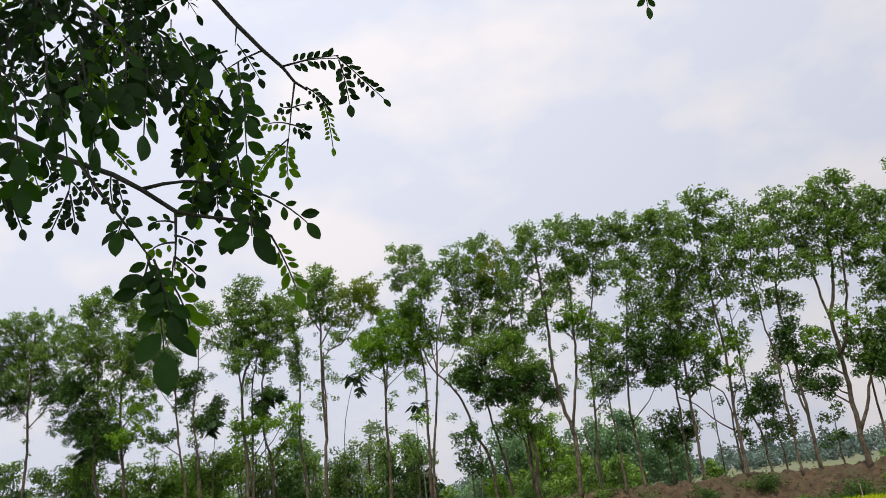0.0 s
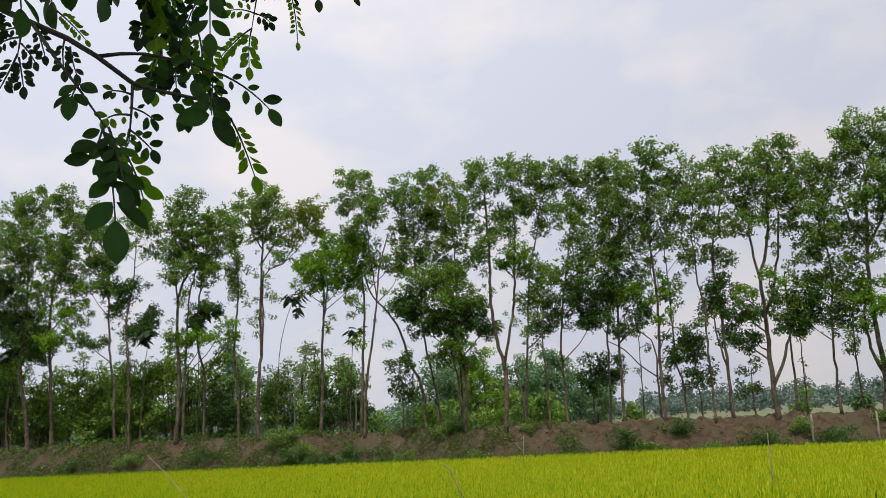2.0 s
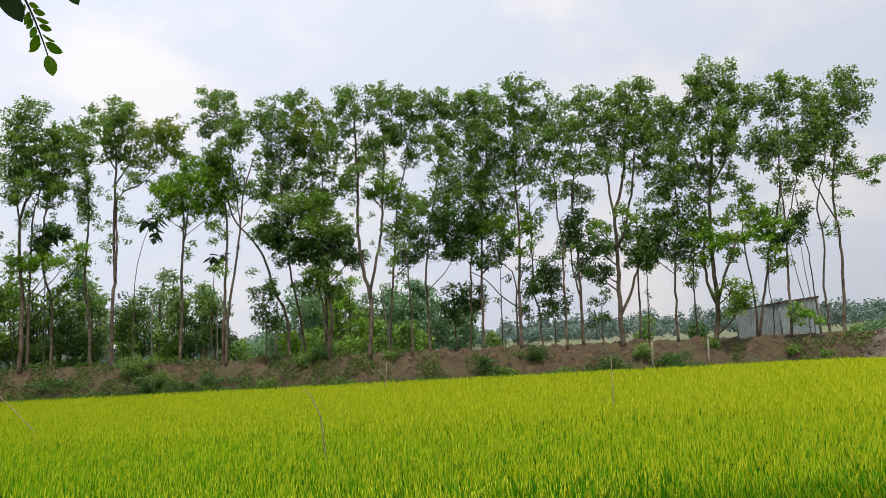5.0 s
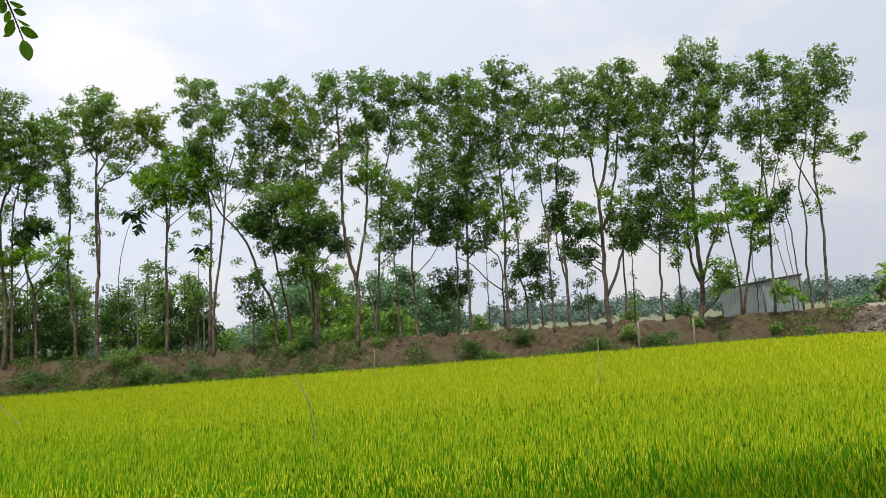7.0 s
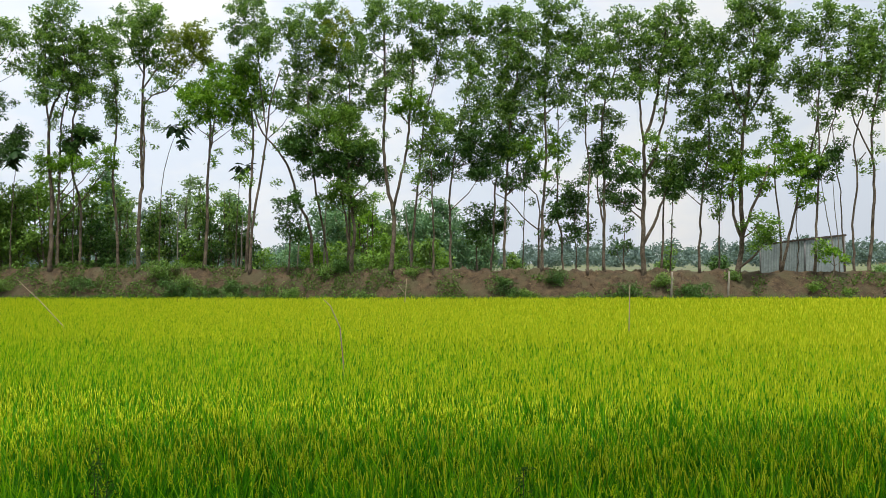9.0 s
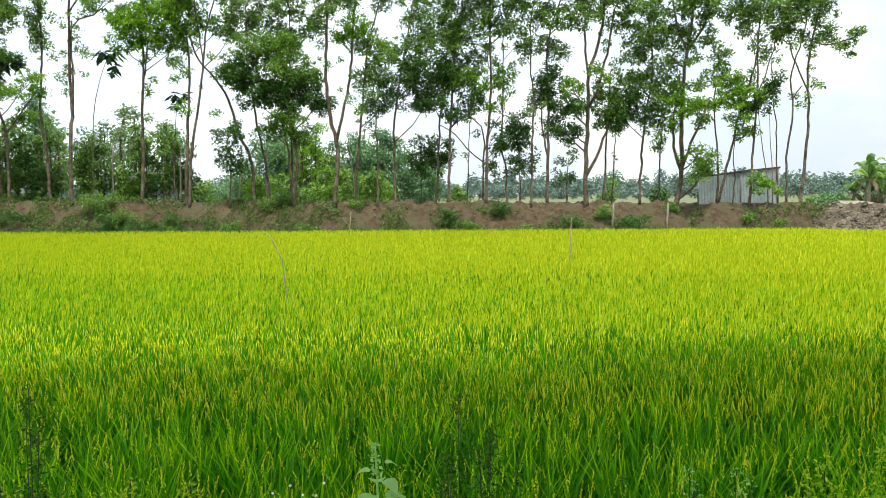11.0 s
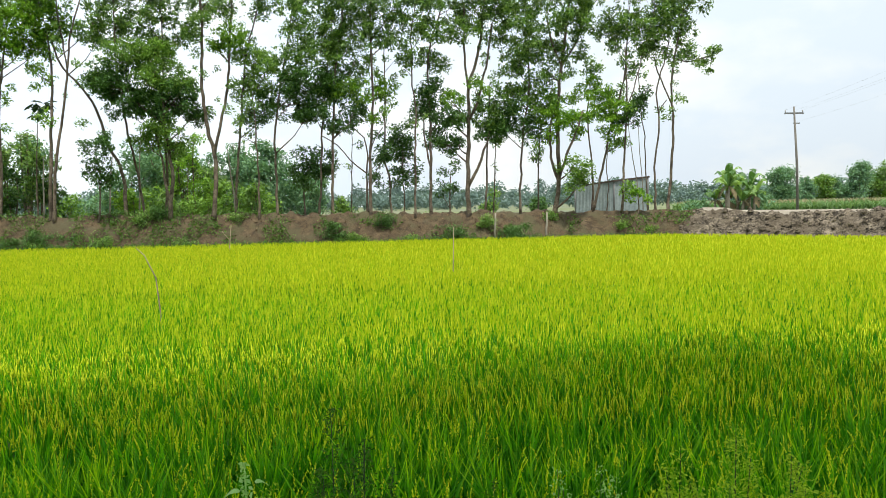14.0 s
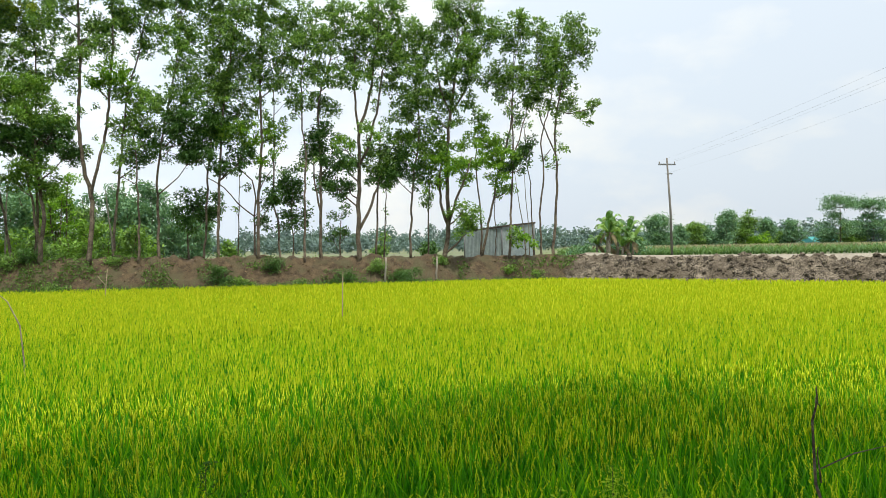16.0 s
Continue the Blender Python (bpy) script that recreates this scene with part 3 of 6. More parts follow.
row_tree(36.6, 0.29, [(-31.35, 1.78), (-31.52, 5.07), (-31.73, 7.01), (-31.95, 9.67), (-32.25, 11.72), (-32.63, 13.49), (-33.27, 15.33)], [[(-31.98, 10.34), (-32.66, 11.77), (-33.38, 13.58), (-34.12, 15.44)]], {0: [(-35.31, 17.34, 1.05, 0.63), (-34.60, 16.30, 1.22, 0.77), (-34.10, 15.08, 1.21, 0.90), (-32.64, 15.25, 0.82, 0.68), (-32.96, 13.36, 1.02, 0.68), (-32.05, 11.70, 0.54, 0.60)], 2: [(-34.12, 11.93, 0.95, 0.41)], 3: [(-33.09, 8.37, 0.93, 0.33), (-32.31, 12.76, 0.67, 0.47)]})
row_tree(36.3, 0.25, [(-30.05, 1.90), (-30.26, 6.88), (-30.45, 8.51), (-30.44, 9.98), (-30.27, 11.46), (-30.05, 12.78), (-29.90, 14.13)], [], {0: [(-30.74, 14.93, 0.84, 0.67), (-29.76, 15.49, 0.84, 0.60), (-29.00, 14.36, 0.83, 0.66), (-30.69, 13.82, 0.67, 0.53), (-29.20, 13.36, 0.53, 0.46)]}, fill=0.80)
row_tree(37.0, 0.19, [(-30.85, 1.89), (-30.93, 5.36), (-30.98, 8.29), (-31.01, 10.63)], [], {3: [(-31.28, 11.27, 1.01, 0.54), (-30.16, 11.43, 0.60, 0.33), (-31.60, 10.35, 0.47, 0.40), (-29.78, 9.77, 0.66, 0.59), (-30.22, 8.82, 0.72, 0.53), (-29.60, 9.00, 0.46, 0.39)]}, fill=1.10, label="tree with dense dark green crown between slender trunks")
row_tree(36.3, 0.43, [(-27.00, 2.02), (-26.90, 3.97), (-26.96, 5.87), (-27.09, 8.69), (-26.91, 10.47), (-26.41, 11.79), (-26.23, 13.46)], [[(-26.97, 10.18), (-27.25, 11.71), (-27.34, 13.25)]], {0: [(-26.32, 16.25, 0.75, 0.42), (-27.37, 15.73, 0.91, 0.54), (-27.69, 14.67, 0.75, 0.66), (-26.31, 14.85, 0.99, 0.75), (-27.01, 13.53, 1.05, 0.75), (-27.59, 12.81, 0.60, 0.60), (-27.25, 11.56, 0.60, 0.39), (-26.22, 12.08, 0.74, 0.60)]})
row_tree(36.6, 0.29, [(-26.82, 2.37), (-26.75, 5.13), (-26.72, 8.39), (-26.48, 10.49), (-25.85, 12.26)], [], {2: [(-27.11, 8.06, 0.77, 0.42), (-26.33, 8.22, 0.71, 0.36), (-25.18, 8.04, 0.83, 0.27), (-23.90, 8.60, 0.53, 0.35), (-23.65, 7.99, 0.35, 0.26)]})
row_tree(37.0, 0.29, [(-25.74, 2.50), (-25.76, 5.08), (-25.83, 6.27), (-26.09, 7.49), (-26.18, 9.92), (-26.06, 11.44), (-25.65, 13.57)], [], {0: [(-25.49, 14.81, 0.73, 0.61), (-25.98, 13.60, 1.00, 0.85), (-24.76, 14.11, 0.73, 0.67), (-24.56, 13.16, 0.60, 0.60), (-26.30, 12.39, 0.79, 0.61), (-25.08, 12.13, 0.76, 0.60), (-25.80, 11.36, 0.72, 0.39)], 3: [(-26.17, 9.37, 0.54, 0.54), (-25.46, 9.74, 0.66, 0.42), (-25.97, 8.75, 0.48, 0.30), (-24.94, 9.76, 0.30, 0.18)], 2: [(-25.06, 6.82, 0.65, 0.36)]})
row_tree(36.9, 0.29, [(-23.53, 2.56), (-23.56, 4.94), (-23.68, 6.72), (-23.72, 8.21), (-23.62, 10.31), (-23.62, 11.83), (-23.85, 13.69)], [], {0: [(-24.44, 15.24, 0.61, 0.49), (-23.62, 15.69, 0.52, 0.49), (-24.11, 14.49, 0.67, 0.54), (-23.78, 13.53, 0.51, 0.60), (-23.52, 12.43, 0.48, 0.54), (-23.85, 11.54, 0.54, 0.66), (-23.52, 10.60, 0.36, 0.42), (-24.20, 11.11, 0.30, 0.36)]}, fill=0.85)
row_tree(36.2, 0.37, [(-21.89, 2.13), (-21.79, 4.81), (-21.72, 6.53), (-21.77, 7.99), (-21.67, 9.45), (-21.60, 11.52), (-21.62, 13.17), (-21.74, 14.84)], [[(-21.72, 6.53), (-21.49, 8.26), (-21.58, 9.73), (-21.57, 11.22)], [(-21.63, 11.52), (-20.97, 12.36), (-20.34, 13.20)], [(-21.63, 12.41), (-22.13, 13.36), (-22.38, 14.30)], [(-21.60, 10.92), (-21.07, 11.23), (-20.39, 11.47)]], {0: [(-22.06, 15.48, 1.19, 0.59), (-21.27, 15.56, 0.83, 0.53), (-21.05, 14.41, 0.94, 0.74), (-21.87, 14.25, 0.83, 0.59), (-21.75, 13.27, 0.71, 0.47), (-20.56, 13.28, 0.70, 0.59), (-20.32, 12.00, 0.41, 0.26)], 1: [(-19.08, 14.22, 0.88, 0.58), (-19.81, 13.21, 0.70, 0.64), (-18.63, 13.28, 0.76, 0.64), (-18.15, 14.34, 0.70, 0.53), (-19.92, 14.21, 0.47, 0.41)]}, fill=0.80)
row_tree(36.4, 0.34, [(-18.38, 2.13), (-18.25, 4.60), (-18.13, 6.88), (-18.04, 8.32), (-18.05, 9.78), (-18.21, 11.27)], [[(-18.05, 8.03), (-17.84, 9.76), (-17.54, 11.21)]], {2: [(-17.51, 12.39, 1.02, 0.64), (-18.82, 11.47, 0.82, 0.52), (-17.54, 11.21, 1.10, 0.70), (-16.42, 11.85, 0.93, 0.75), (-18.22, 10.44, 1.10, 0.46), (-16.76, 10.26, 0.86, 0.52), (-16.09, 10.50, 0.63, 0.69), (-18.78, 9.90, 0.41, 0.23)]}, fill=1.05)
row_tree(36.5, 0.34, [(-16.14, 2.23), (-15.97, 4.46), (-15.86, 6.73), (-15.79, 8.45), (-15.79, 9.91), (-15.88, 11.09)], [], {2: [(-15.81, 11.38, 0.64, 0.64), (-16.64, 9.33, 0.52, 0.20)], 0: [(-16.18, 12.45, 0.81, 0.41)]}, fill=0.90)
row_tree(36.4, 0.28, [(-15.92, 2.22), (-15.72, 4.30), (-15.47, 6.12), (-15.26, 7.54), (-14.94, 9.39), (-14.73, 10.68), (-14.26, 12.40)], [[(-14.95, 9.10), (-15.13, 10.42), (-15.33, 11.90), (-15.50, 13.70)]], {0: [(-16.38, 15.59, 0.70, 0.64), (-15.75, 15.98, 0.58, 0.41), (-15.26, 15.02, 0.73, 0.58), (-15.70, 14.16, 1.10, 0.64), (-14.74, 13.77, 0.64, 0.64), (-16.71, 14.56, 0.53, 0.53), (-15.61, 13.05, 0.75, 0.41), (-14.51, 10.95, 0.34, 0.34)]}, fill=0.90)
row_tree(36.7, 0.31, [(-12.77, 2.26), (-12.83, 3.99), (-13.03, 4.85), (-13.44, 5.72), (-13.71, 6.60), (-14.13, 7.63), (-14.70, 8.54), (-15.29, 9.17), (-15.72, 10.08), (-15.97, 11.13)], [], {0: [(-15.61, 10.66, 0.52, 0.35), (-13.74, 10.65, 0.52, 0.58), (-13.41, 11.80, 0.58, 0.40)]}, fill=0.70, label="slender tree leaning far over to one side")
row_tree(36.2, 0.17, [(-13.87, 1.98), (-13.71, 3.21), (-13.74, 4.32), (-13.82, 5.44)], [], {3: [(-14.02, 4.75, 0.47, 0.56), (-13.25, 4.23, 0.39, 0.44), (-14.22, 5.80, 0.36, 0.34), (-13.06, 5.61, 0.39, 0.50), (-13.69, 5.99, 0.34, 0.28)]}, fill=0.75)
row_tree(36.3, 0.36, [(-10.62, 1.99), (-10.56, 2.89), (-10.37, 3.97), (-10.53, 4.95), (-10.66, 6.07), (-10.76, 7.76), (-11.14, 9.21)], [[(-10.56, 2.89), (-10.77, 3.86), (-10.87, 4.97), (-11.11, 6.10)]], {4: [(-11.41, 9.75, 1.01, 0.56), (-12.58, 9.76, 0.85, 0.51), (-10.87, 8.76, 1.18, 0.67), (-9.87, 8.54, 0.67, 0.56), (-10.96, 10.05, 0.85, 0.45), (-10.28, 5.49, 0.69, 0.36), (-11.56, 5.85, 0.61, 0.39), (-10.81, 6.42, 0.95, 0.45)], 3: [(-12.76, 8.71, 1.13, 0.68), (-13.59, 8.49, 0.79, 0.57), (-12.22, 7.64, 1.18, 0.56), (-10.19, 7.66, 1.00, 0.61), (-9.50, 7.16, 0.67, 0.50), (-11.20, 7.51, 0.95, 0.56)]}, fill=1.15)
row_tree(37.4, 0.23, [(-12.05, 1.98), (-12.41, 4.27), (-12.78, 6.59), (-13.13, 9.55), (-13.18, 12.54), (-13.22, 14.36)], [], {0: [(-13.72, 15.02, 0.83, 0.71), (-12.32, 15.43, 0.83, 0.65), (-12.98, 14.09, 1.12, 0.71), (-13.69, 12.94, 0.83, 0.77), (-13.06, 11.68, 1.00, 0.64), (-14.14, 11.18, 0.47, 0.65), (-12.28, 13.00, 0.70, 0.65)]}, fill=0.95)
row_tree(37.8, 0.23, [(-11.29, 2.07), (-11.12, 4.20), (-11.17, 7.39), (-11.04, 10.63), (-11.24, 13.36)], [], {1: [(-11.70, 15.09, 0.71, 0.60), (-11.90, 13.73, 1.01, 0.71)], 0: [(-10.83, 12.96, 0.97, 0.89), (-11.67, 11.59, 1.06, 0.77), (-10.23, 11.16, 0.64, 0.59), (-10.65, 14.37, 0.77, 0.65), (-11.35, 10.51, 0.70, 0.41)]}, fill=0.95)
row_tree(36.3, 0.41, [(-8.60, 2.05), (-8.45, 3.45), (-8.46, 5.03), (-8.70, 5.93), (-8.83, 7.34), (-8.93, 8.47), (-8.88, 10.16), (-8.83, 12.46), (-8.82, 14.06)], [[(-8.43, 4.95), (-8.21, 6.18), (-7.93, 7.27), (-7.72, 8.65), (-7.57, 10.05), (-7.42, 12.04), (-7.45, 13.78)]], {0: [(-9.24, 15.18, 0.57, 0.46), (-8.89, 14.50, 0.77, 0.68), (-9.50, 13.16, 0.62, 0.62), (-8.97, 11.95, 0.62, 0.62), (-9.31, 10.77, 0.62, 0.51), (-7.69, 15.32, 0.79, 0.40), (-7.01, 14.46, 1.02, 0.68), (-7.36, 13.24, 1.01, 0.73), (-7.88, 11.85, 0.79, 0.62), (-8.19, 12.69, 0.45, 0.39)], 2: [(-7.49, 10.47, 0.89, 0.50), (-8.22, 10.25, 0.45, 0.34)]}, fill=0.85)
row_tree(36.9, 0.25, [(-7.73, 1.98), (-7.60, 3.96), (-7.40, 6.17), (-7.18, 7.85), (-6.93, 9.83), (-6.54, 11.24), (-6.15, 13.24)], [], {0: [(-6.19, 14.71, 0.80, 0.63), (-5.77, 13.79, 0.74, 0.63), (-6.39, 13.03, 0.74, 0.51), (-6.04, 12.12, 0.51, 0.40), (-7.07, 9.98, 0.73, 0.37)], 4: [(-6.47, 9.36, 0.79, 0.51), (-6.81, 8.39, 0.84, 0.56)], 3: [(-6.19, 7.63, 0.61, 0.56), (-6.59, 7.02, 0.73, 0.33)]}, fill=0.90)
row_tree(36.2, 0.22, [(-6.50, 2.12), (-6.48, 3.06), (-6.45, 4.14), (-6.49, 5.50), (-6.53, 6.88), (-6.65, 7.72)], [], {0: [(-6.85, 7.18, 0.49, 0.33), (-5.70, 9.32, 0.50, 0.39), (-7.39, 6.39, 0.38, 0.22)]}, fill=0.70)
row_tree(36.5, 0.24, [(-5.67, 2.15), (-5.69, 3.83), (-5.68, 5.47), (-5.53, 7.12), (-5.20, 9.05), (-4.81, 10.99), (-4.57, 12.69)], [], {0: [(-4.88, 14.69, 0.62, 0.51), (-4.62, 13.85, 0.79, 0.62), (-4.14, 14.32, 0.62, 0.45), (-4.93, 12.43, 0.78, 0.62), (-4.03, 12.35, 0.72, 0.72), (-4.51, 11.25, 0.75, 0.61), (-4.42, 9.55, 1.00, 0.72), (-5.08, 8.81, 0.77, 0.61)], 3: [(-4.27, 8.36, 0.99, 0.55), (-4.87, 7.57, 0.94, 0.55), (-4.01, 7.00, 0.71, 0.44)]}, fill=0.90)
row_tree(37.0, 0.22, [(-3.82, 1.63), (-3.63, 3.71), (-3.59, 5.36), (-3.43, 7.02), (-3.24, 8.69), (-2.90, 10.94), (-2.90, 13.24)], [], {0: [(-3.25, 14.45, 0.74, 0.57), (-2.37, 14.80, 0.62, 0.45), (-2.95, 13.39, 0.96, 0.62), (-2.87, 11.51, 1.07, 0.84), (-3.38, 10.12, 1.06, 0.67)], 3: [(-3.51, 8.01, 1.00, 0.61), (-2.90, 8.80, 1.00, 0.61), (-4.07, 7.07, 0.61, 0.33)]}, fill=1.05)
row_tree(36.6, 0.27, [(-3.10, 2.14), (-3.05, 3.67), (-3.00, 5.29), (-2.93, 6.93), (-2.82, 8.59), (-2.51, 10.81), (-2.09, 13.05)], [[(-2.88, 7.21), (-2.35, 8.28), (-1.86, 9.35)]], {0: [(-1.92, 13.90, 0.84, 0.67), (-2.07, 12.48, 1.00, 0.78), (-2.29, 9.95, 0.72, 0.61), (-1.59, 11.30, 0.50, 0.55)], 2: [(-2.03, 8.11, 0.82, 0.49)], 3: [(-1.94, 6.97, 0.76, 0.38), (-2.52, 6.41, 0.71, 0.30)]}, fill=1.05)
row_tree(36.4, 0.29, [(-1.30, 2.07), (-1.25, 3.55), (-1.24, 5.16), (-1.09, 6.50), (-1.05, 7.87), (-1.07, 9.53), (-1.08, 11.48), (-0.83, 13.44)], [], {0: [(-0.93, 14.82, 0.55, 0.44), (-0.26, 14.53, 0.75, 0.55), (-0.75, 13.43, 0.88, 0.72), (0.08, 13.49, 0.61, 0.66), (-0.71, 12.01, 0.88, 0.71), (0.10, 11.88, 0.71, 0.77), (-1.08, 10.64, 0.63, 0.60), (-0.27, 10.51, 0.71, 0.44), (-1.28, 9.27, 0.49, 0.44)], 2: [(-0.83, 8.34, 0.65, 0.27), (-0.79, 7.79, 0.70, 0.22), (-0.85, 6.98, 0.49, 0.19)]}, fill=0.85)
row_tree(37.2, 0.22, [(-1.51, 2.18), (-1.46, 3.59), (-1.45, 4.96), (-1.59, 5.79), (-2.10, 6.33)], [[(-1.47, 3.91), (-2.21, 4.73), (-2.85, 5.46), (-3.60, 5.93)], [(-1.44, 4.68), (-1.04, 5.76), (-0.64, 6.28)]], {3: [(-0.74, 4.91, 0.49, 0.38), (-1.03, 3.97, 0.38, 0.27), (-0.39, 5.30, 0.27, 0.22)]}, fill=0.80, label="crooked young tree with sparse dark leaves")
row_tree(36.8, 0.19, [(-0.33, 2.01), (-0.35, 3.51), (-0.54, 4.60), (-0.52, 5.96), (-0.50, 7.05), (-0.48, 8.44), (-0.45, 10.11)], [], {0: [(0.92, 13.76, 0.64, 0.50), (0.76, 12.69, 0.61, 0.61), (0.61, 11.43, 0.66, 0.55), (0.46, 10.09, 0.38, 0.33)]}, fill=0.85)
row_tree(36.3, 0.21, [(0.83, 2.05), (0.86, 3.42), (0.88, 5.01), (0.94, 6.88), (0.82, 8.52), (0.79, 10.18), (1.04, 11.82)], [], {0: [(1.24, 12.64, 0.60, 0.54), (1.62, 11.99, 0.60, 0.60), (1.36, 10.68, 0.65, 0.60), (0.90, 9.62, 0.49, 0.38), (0.39, 9.25, 0.43, 0.32)]}, fill=0.85)
row_tree(36.7, 0.29, [(1.57, 1.98), (1.60, 3.38), (1.63, 4.72), (1.62, 6.34), (1.61, 8.25), (1.61, 9.63), (2.27, 11.81)], [[(1.64, 4.45), (1.38, 5.54), (1.33, 6.63)]], {0: [(2.45, 14.06, 0.66, 0.50), (2.99, 13.44, 0.77, 0.66), (2.14, 12.95, 0.63, 0.49), (2.83, 12.04, 0.74, 0.71), (2.47, 10.90, 0.74, 0.49), (1.68, 9.49, 0.82, 0.54)], 3: [(1.71, 8.11, 0.76, 0.60), (1.32, 7.18, 0.43, 0.43), (1.99, 6.58, 0.48, 0.48)]}, fill=0.90)
row_tree(36.3, 0.42, [(3.36, 1.96), (3.34, 3.26), (3.39, 4.84), (3.45, 6.43), (3.44, 7.91), (3.73, 8.83), (4.03, 9.89), (4.25, 11.52), (4.47, 12.89)], [[(3.44, 7.91), (3.28, 9.41), (3.29, 10.51), (3.32, 11.89)], [(3.58, 6.42), (3.83, 7.20), (4.10, 8.26), (4.40, 9.32), (4.62, 10.94)], [(3.39, 3.26), (3.82, 4.15), (4.18, 5.05), (4.53, 6.08)]], {0: [(4.59, 14.33, 0.76, 0.43), (5.32, 14.20, 0.70, 0.54), (4.06, 13.71, 0.73, 0.54), (4.47, 12.89, 0.97, 0.65), (5.37, 12.66, 0.73, 0.70), (3.82, 12.06, 0.81, 0.67), (4.89, 11.68, 0.86, 0.67), (3.44, 10.77, 0.59, 0.43), (4.32, 10.55, 0.70, 0.32)], 3: [(2.69, 6.70, 0.69, 0.53), (2.35, 5.71, 0.74, 0.48), (2.95, 5.40, 0.48, 0.34)], 2: [(2.71, 7.56, 0.59, 0.32), (3.79, 8.07, 0.53, 0.21)]}, fill=0.90)
row_tree(36.9, 0.21, [(4.18, 1.86), (4.30, 3.22), (4.38, 5.08), (4.47, 6.69), (4.56, 8.32)], [], {0: [(4.80, 7.48, 0.70, 0.54), (4.52, 6.64, 0.70, 0.59), (4.19, 7.40, 0.48, 0.38)], 3: [(4.20, 6.04, 0.54, 0.32), (4.94, 6.06, 0.48, 0.37)]}, fill=0.95)
row_tree(37.5, 0.16, [(0.30, 2.07), (0.33, 3.21), (0.28, 4.03), (0.30, 5.41)], [], {3: [(0.27, 6.11, 0.55, 0.55), (0.41, 4.99, 0.61, 0.66), (0.01, 4.11, 0.47, 0.38), (0.82, 4.00, 0.33, 0.22), (-0.25, 5.31, 0.28, 0.33)]}, label="small bushy tree with dense dark green crown")
row_tree(37.6, 0.19, [(-4.50, 2.07), (-4.54, 3.23), (-4.30, 4.33)], [], {3: [(-3.99, 4.87, 0.90, 0.56), (-4.70, 4.36, 0.67, 0.45), (-3.42, 4.55, 0.45, 0.45), (-4.25, 3.88, 0.67, 0.28)]}, label="small bushy tree with dense dark green crown")
row_tree(37.6, 0.14, [(-2.31, 1.94), (-2.22, 3.64), (-2.17, 5.31), (-2.17, 6.15)], [], {0: [(-2.37, 4.76, 0.14, 0.14)]}, fill=0.30, label="bare broken trunk of a young tree")
row_tree(37.4, 0.13, [(4.63, 2.09), (4.77, 3.47), (4.86, 5.36), (4.90, 6.72)], [], {0: [(4.90, 4.27, 0.24, 0.22), (4.81, 5.64, 0.32, 0.22)]}, fill=0.60)
row_tree(37.0, 0.16, [(2.51, 2.00), (2.54, 3.07), (2.60, 4.13)], [], {3: [(2.44, 3.74, 0.48, 0.38), (2.80, 3.32, 0.32, 0.27), (2.19, 3.22, 0.27, 0.21), (2.65, 4.40, 0.27, 0.21)]}, fill=0.55)
row_tree(36.6, 0.21, [(5.90, 2.07), (5.92, 3.11), (5.99, 4.68), (6.13, 6.27), (6.41, 7.85), (6.35, 10.03), (6.27, 11.96)], [], {0: [(5.86, 13.34, 0.60, 0.49), (6.51, 12.89, 0.59, 0.59), (5.90, 12.28, 0.73, 0.54), (6.50, 11.61, 0.73, 0.59), (5.65, 10.92, 0.73, 0.59), (6.25, 10.04, 0.72, 0.59), (5.63, 9.22, 0.72, 0.48), (5.31, 10.12, 0.43, 0.38)], 4: [(6.18, 8.19, 0.74, 0.43), (5.51, 7.92, 0.64, 0.43), (6.67, 7.29, 0.74, 0.48)], 3: [(5.67, 6.83, 0.85, 0.58), (4.98, 6.30, 0.58, 0.42), (6.24, 6.04, 0.74, 0.37)]}, fill=0.95)
row_tree(37.2, 0.16, [(6.89, 2.02), (6.89, 3.07), (6.89, 4.13), (6.99, 5.73), (7.09, 7.35)], [], {0: [(7.24, 6.79, 0.48, 0.43), (6.78, 4.67, 0.24, 0.27), (7.17, 5.18, 0.21, 0.24)]}, fill=0.70)
row_tree(36.3, 0.41, [(7.46, 1.93), (7.66, 3.00), (7.71, 4.03), (7.69, 5.33), (7.72, 6.64), (7.80, 8.22), (8.05, 10.08), (8.37, 12.23)], [[(7.69, 3.30), (7.44, 4.30), (7.34, 5.35), (7.37, 6.40)], [(7.70, 3.38), (8.14, 4.78), (8.56, 5.79), (8.92, 6.81)], [(7.95, 9.01), (7.47, 10.13), (7.24, 11.24)], [(7.90, 8.75), (8.61, 10.03), (9.27, 11.59)]], {0: [(8.27, 14.44, 0.70, 0.48), (9.05, 14.50, 0.61, 0.43), (7.69, 13.81, 0.72, 0.53), (8.69, 13.43, 0.96, 0.59), (9.74, 13.73, 0.72, 0.53), (10.35, 13.18, 0.58, 0.53), (7.33, 12.74, 0.72, 0.59), (8.31, 12.23, 0.96, 0.58), (9.35, 12.40, 0.85, 0.61), (7.70, 11.20, 0.95, 0.58), (8.69, 10.83, 0.84, 0.61), (7.09, 10.17, 0.79, 0.58), (8.06, 9.60, 0.79, 0.58), (7.46, 8.73, 0.79, 0.34)], 2: [(7.87, 7.69, 0.94, 0.47), (8.42, 6.85, 0.83, 0.42), (7.39, 6.40, 0.57, 0.42), (6.93, 5.75, 0.47, 0.31), (8.71, 6.04, 0.47, 0.26)], 4: [(8.29, 4.25, 0.65, 0.41), (8.99, 3.81, 0.46, 0.41), (8.49, 3.33, 0.41, 0.26)]}, fill=0.90)
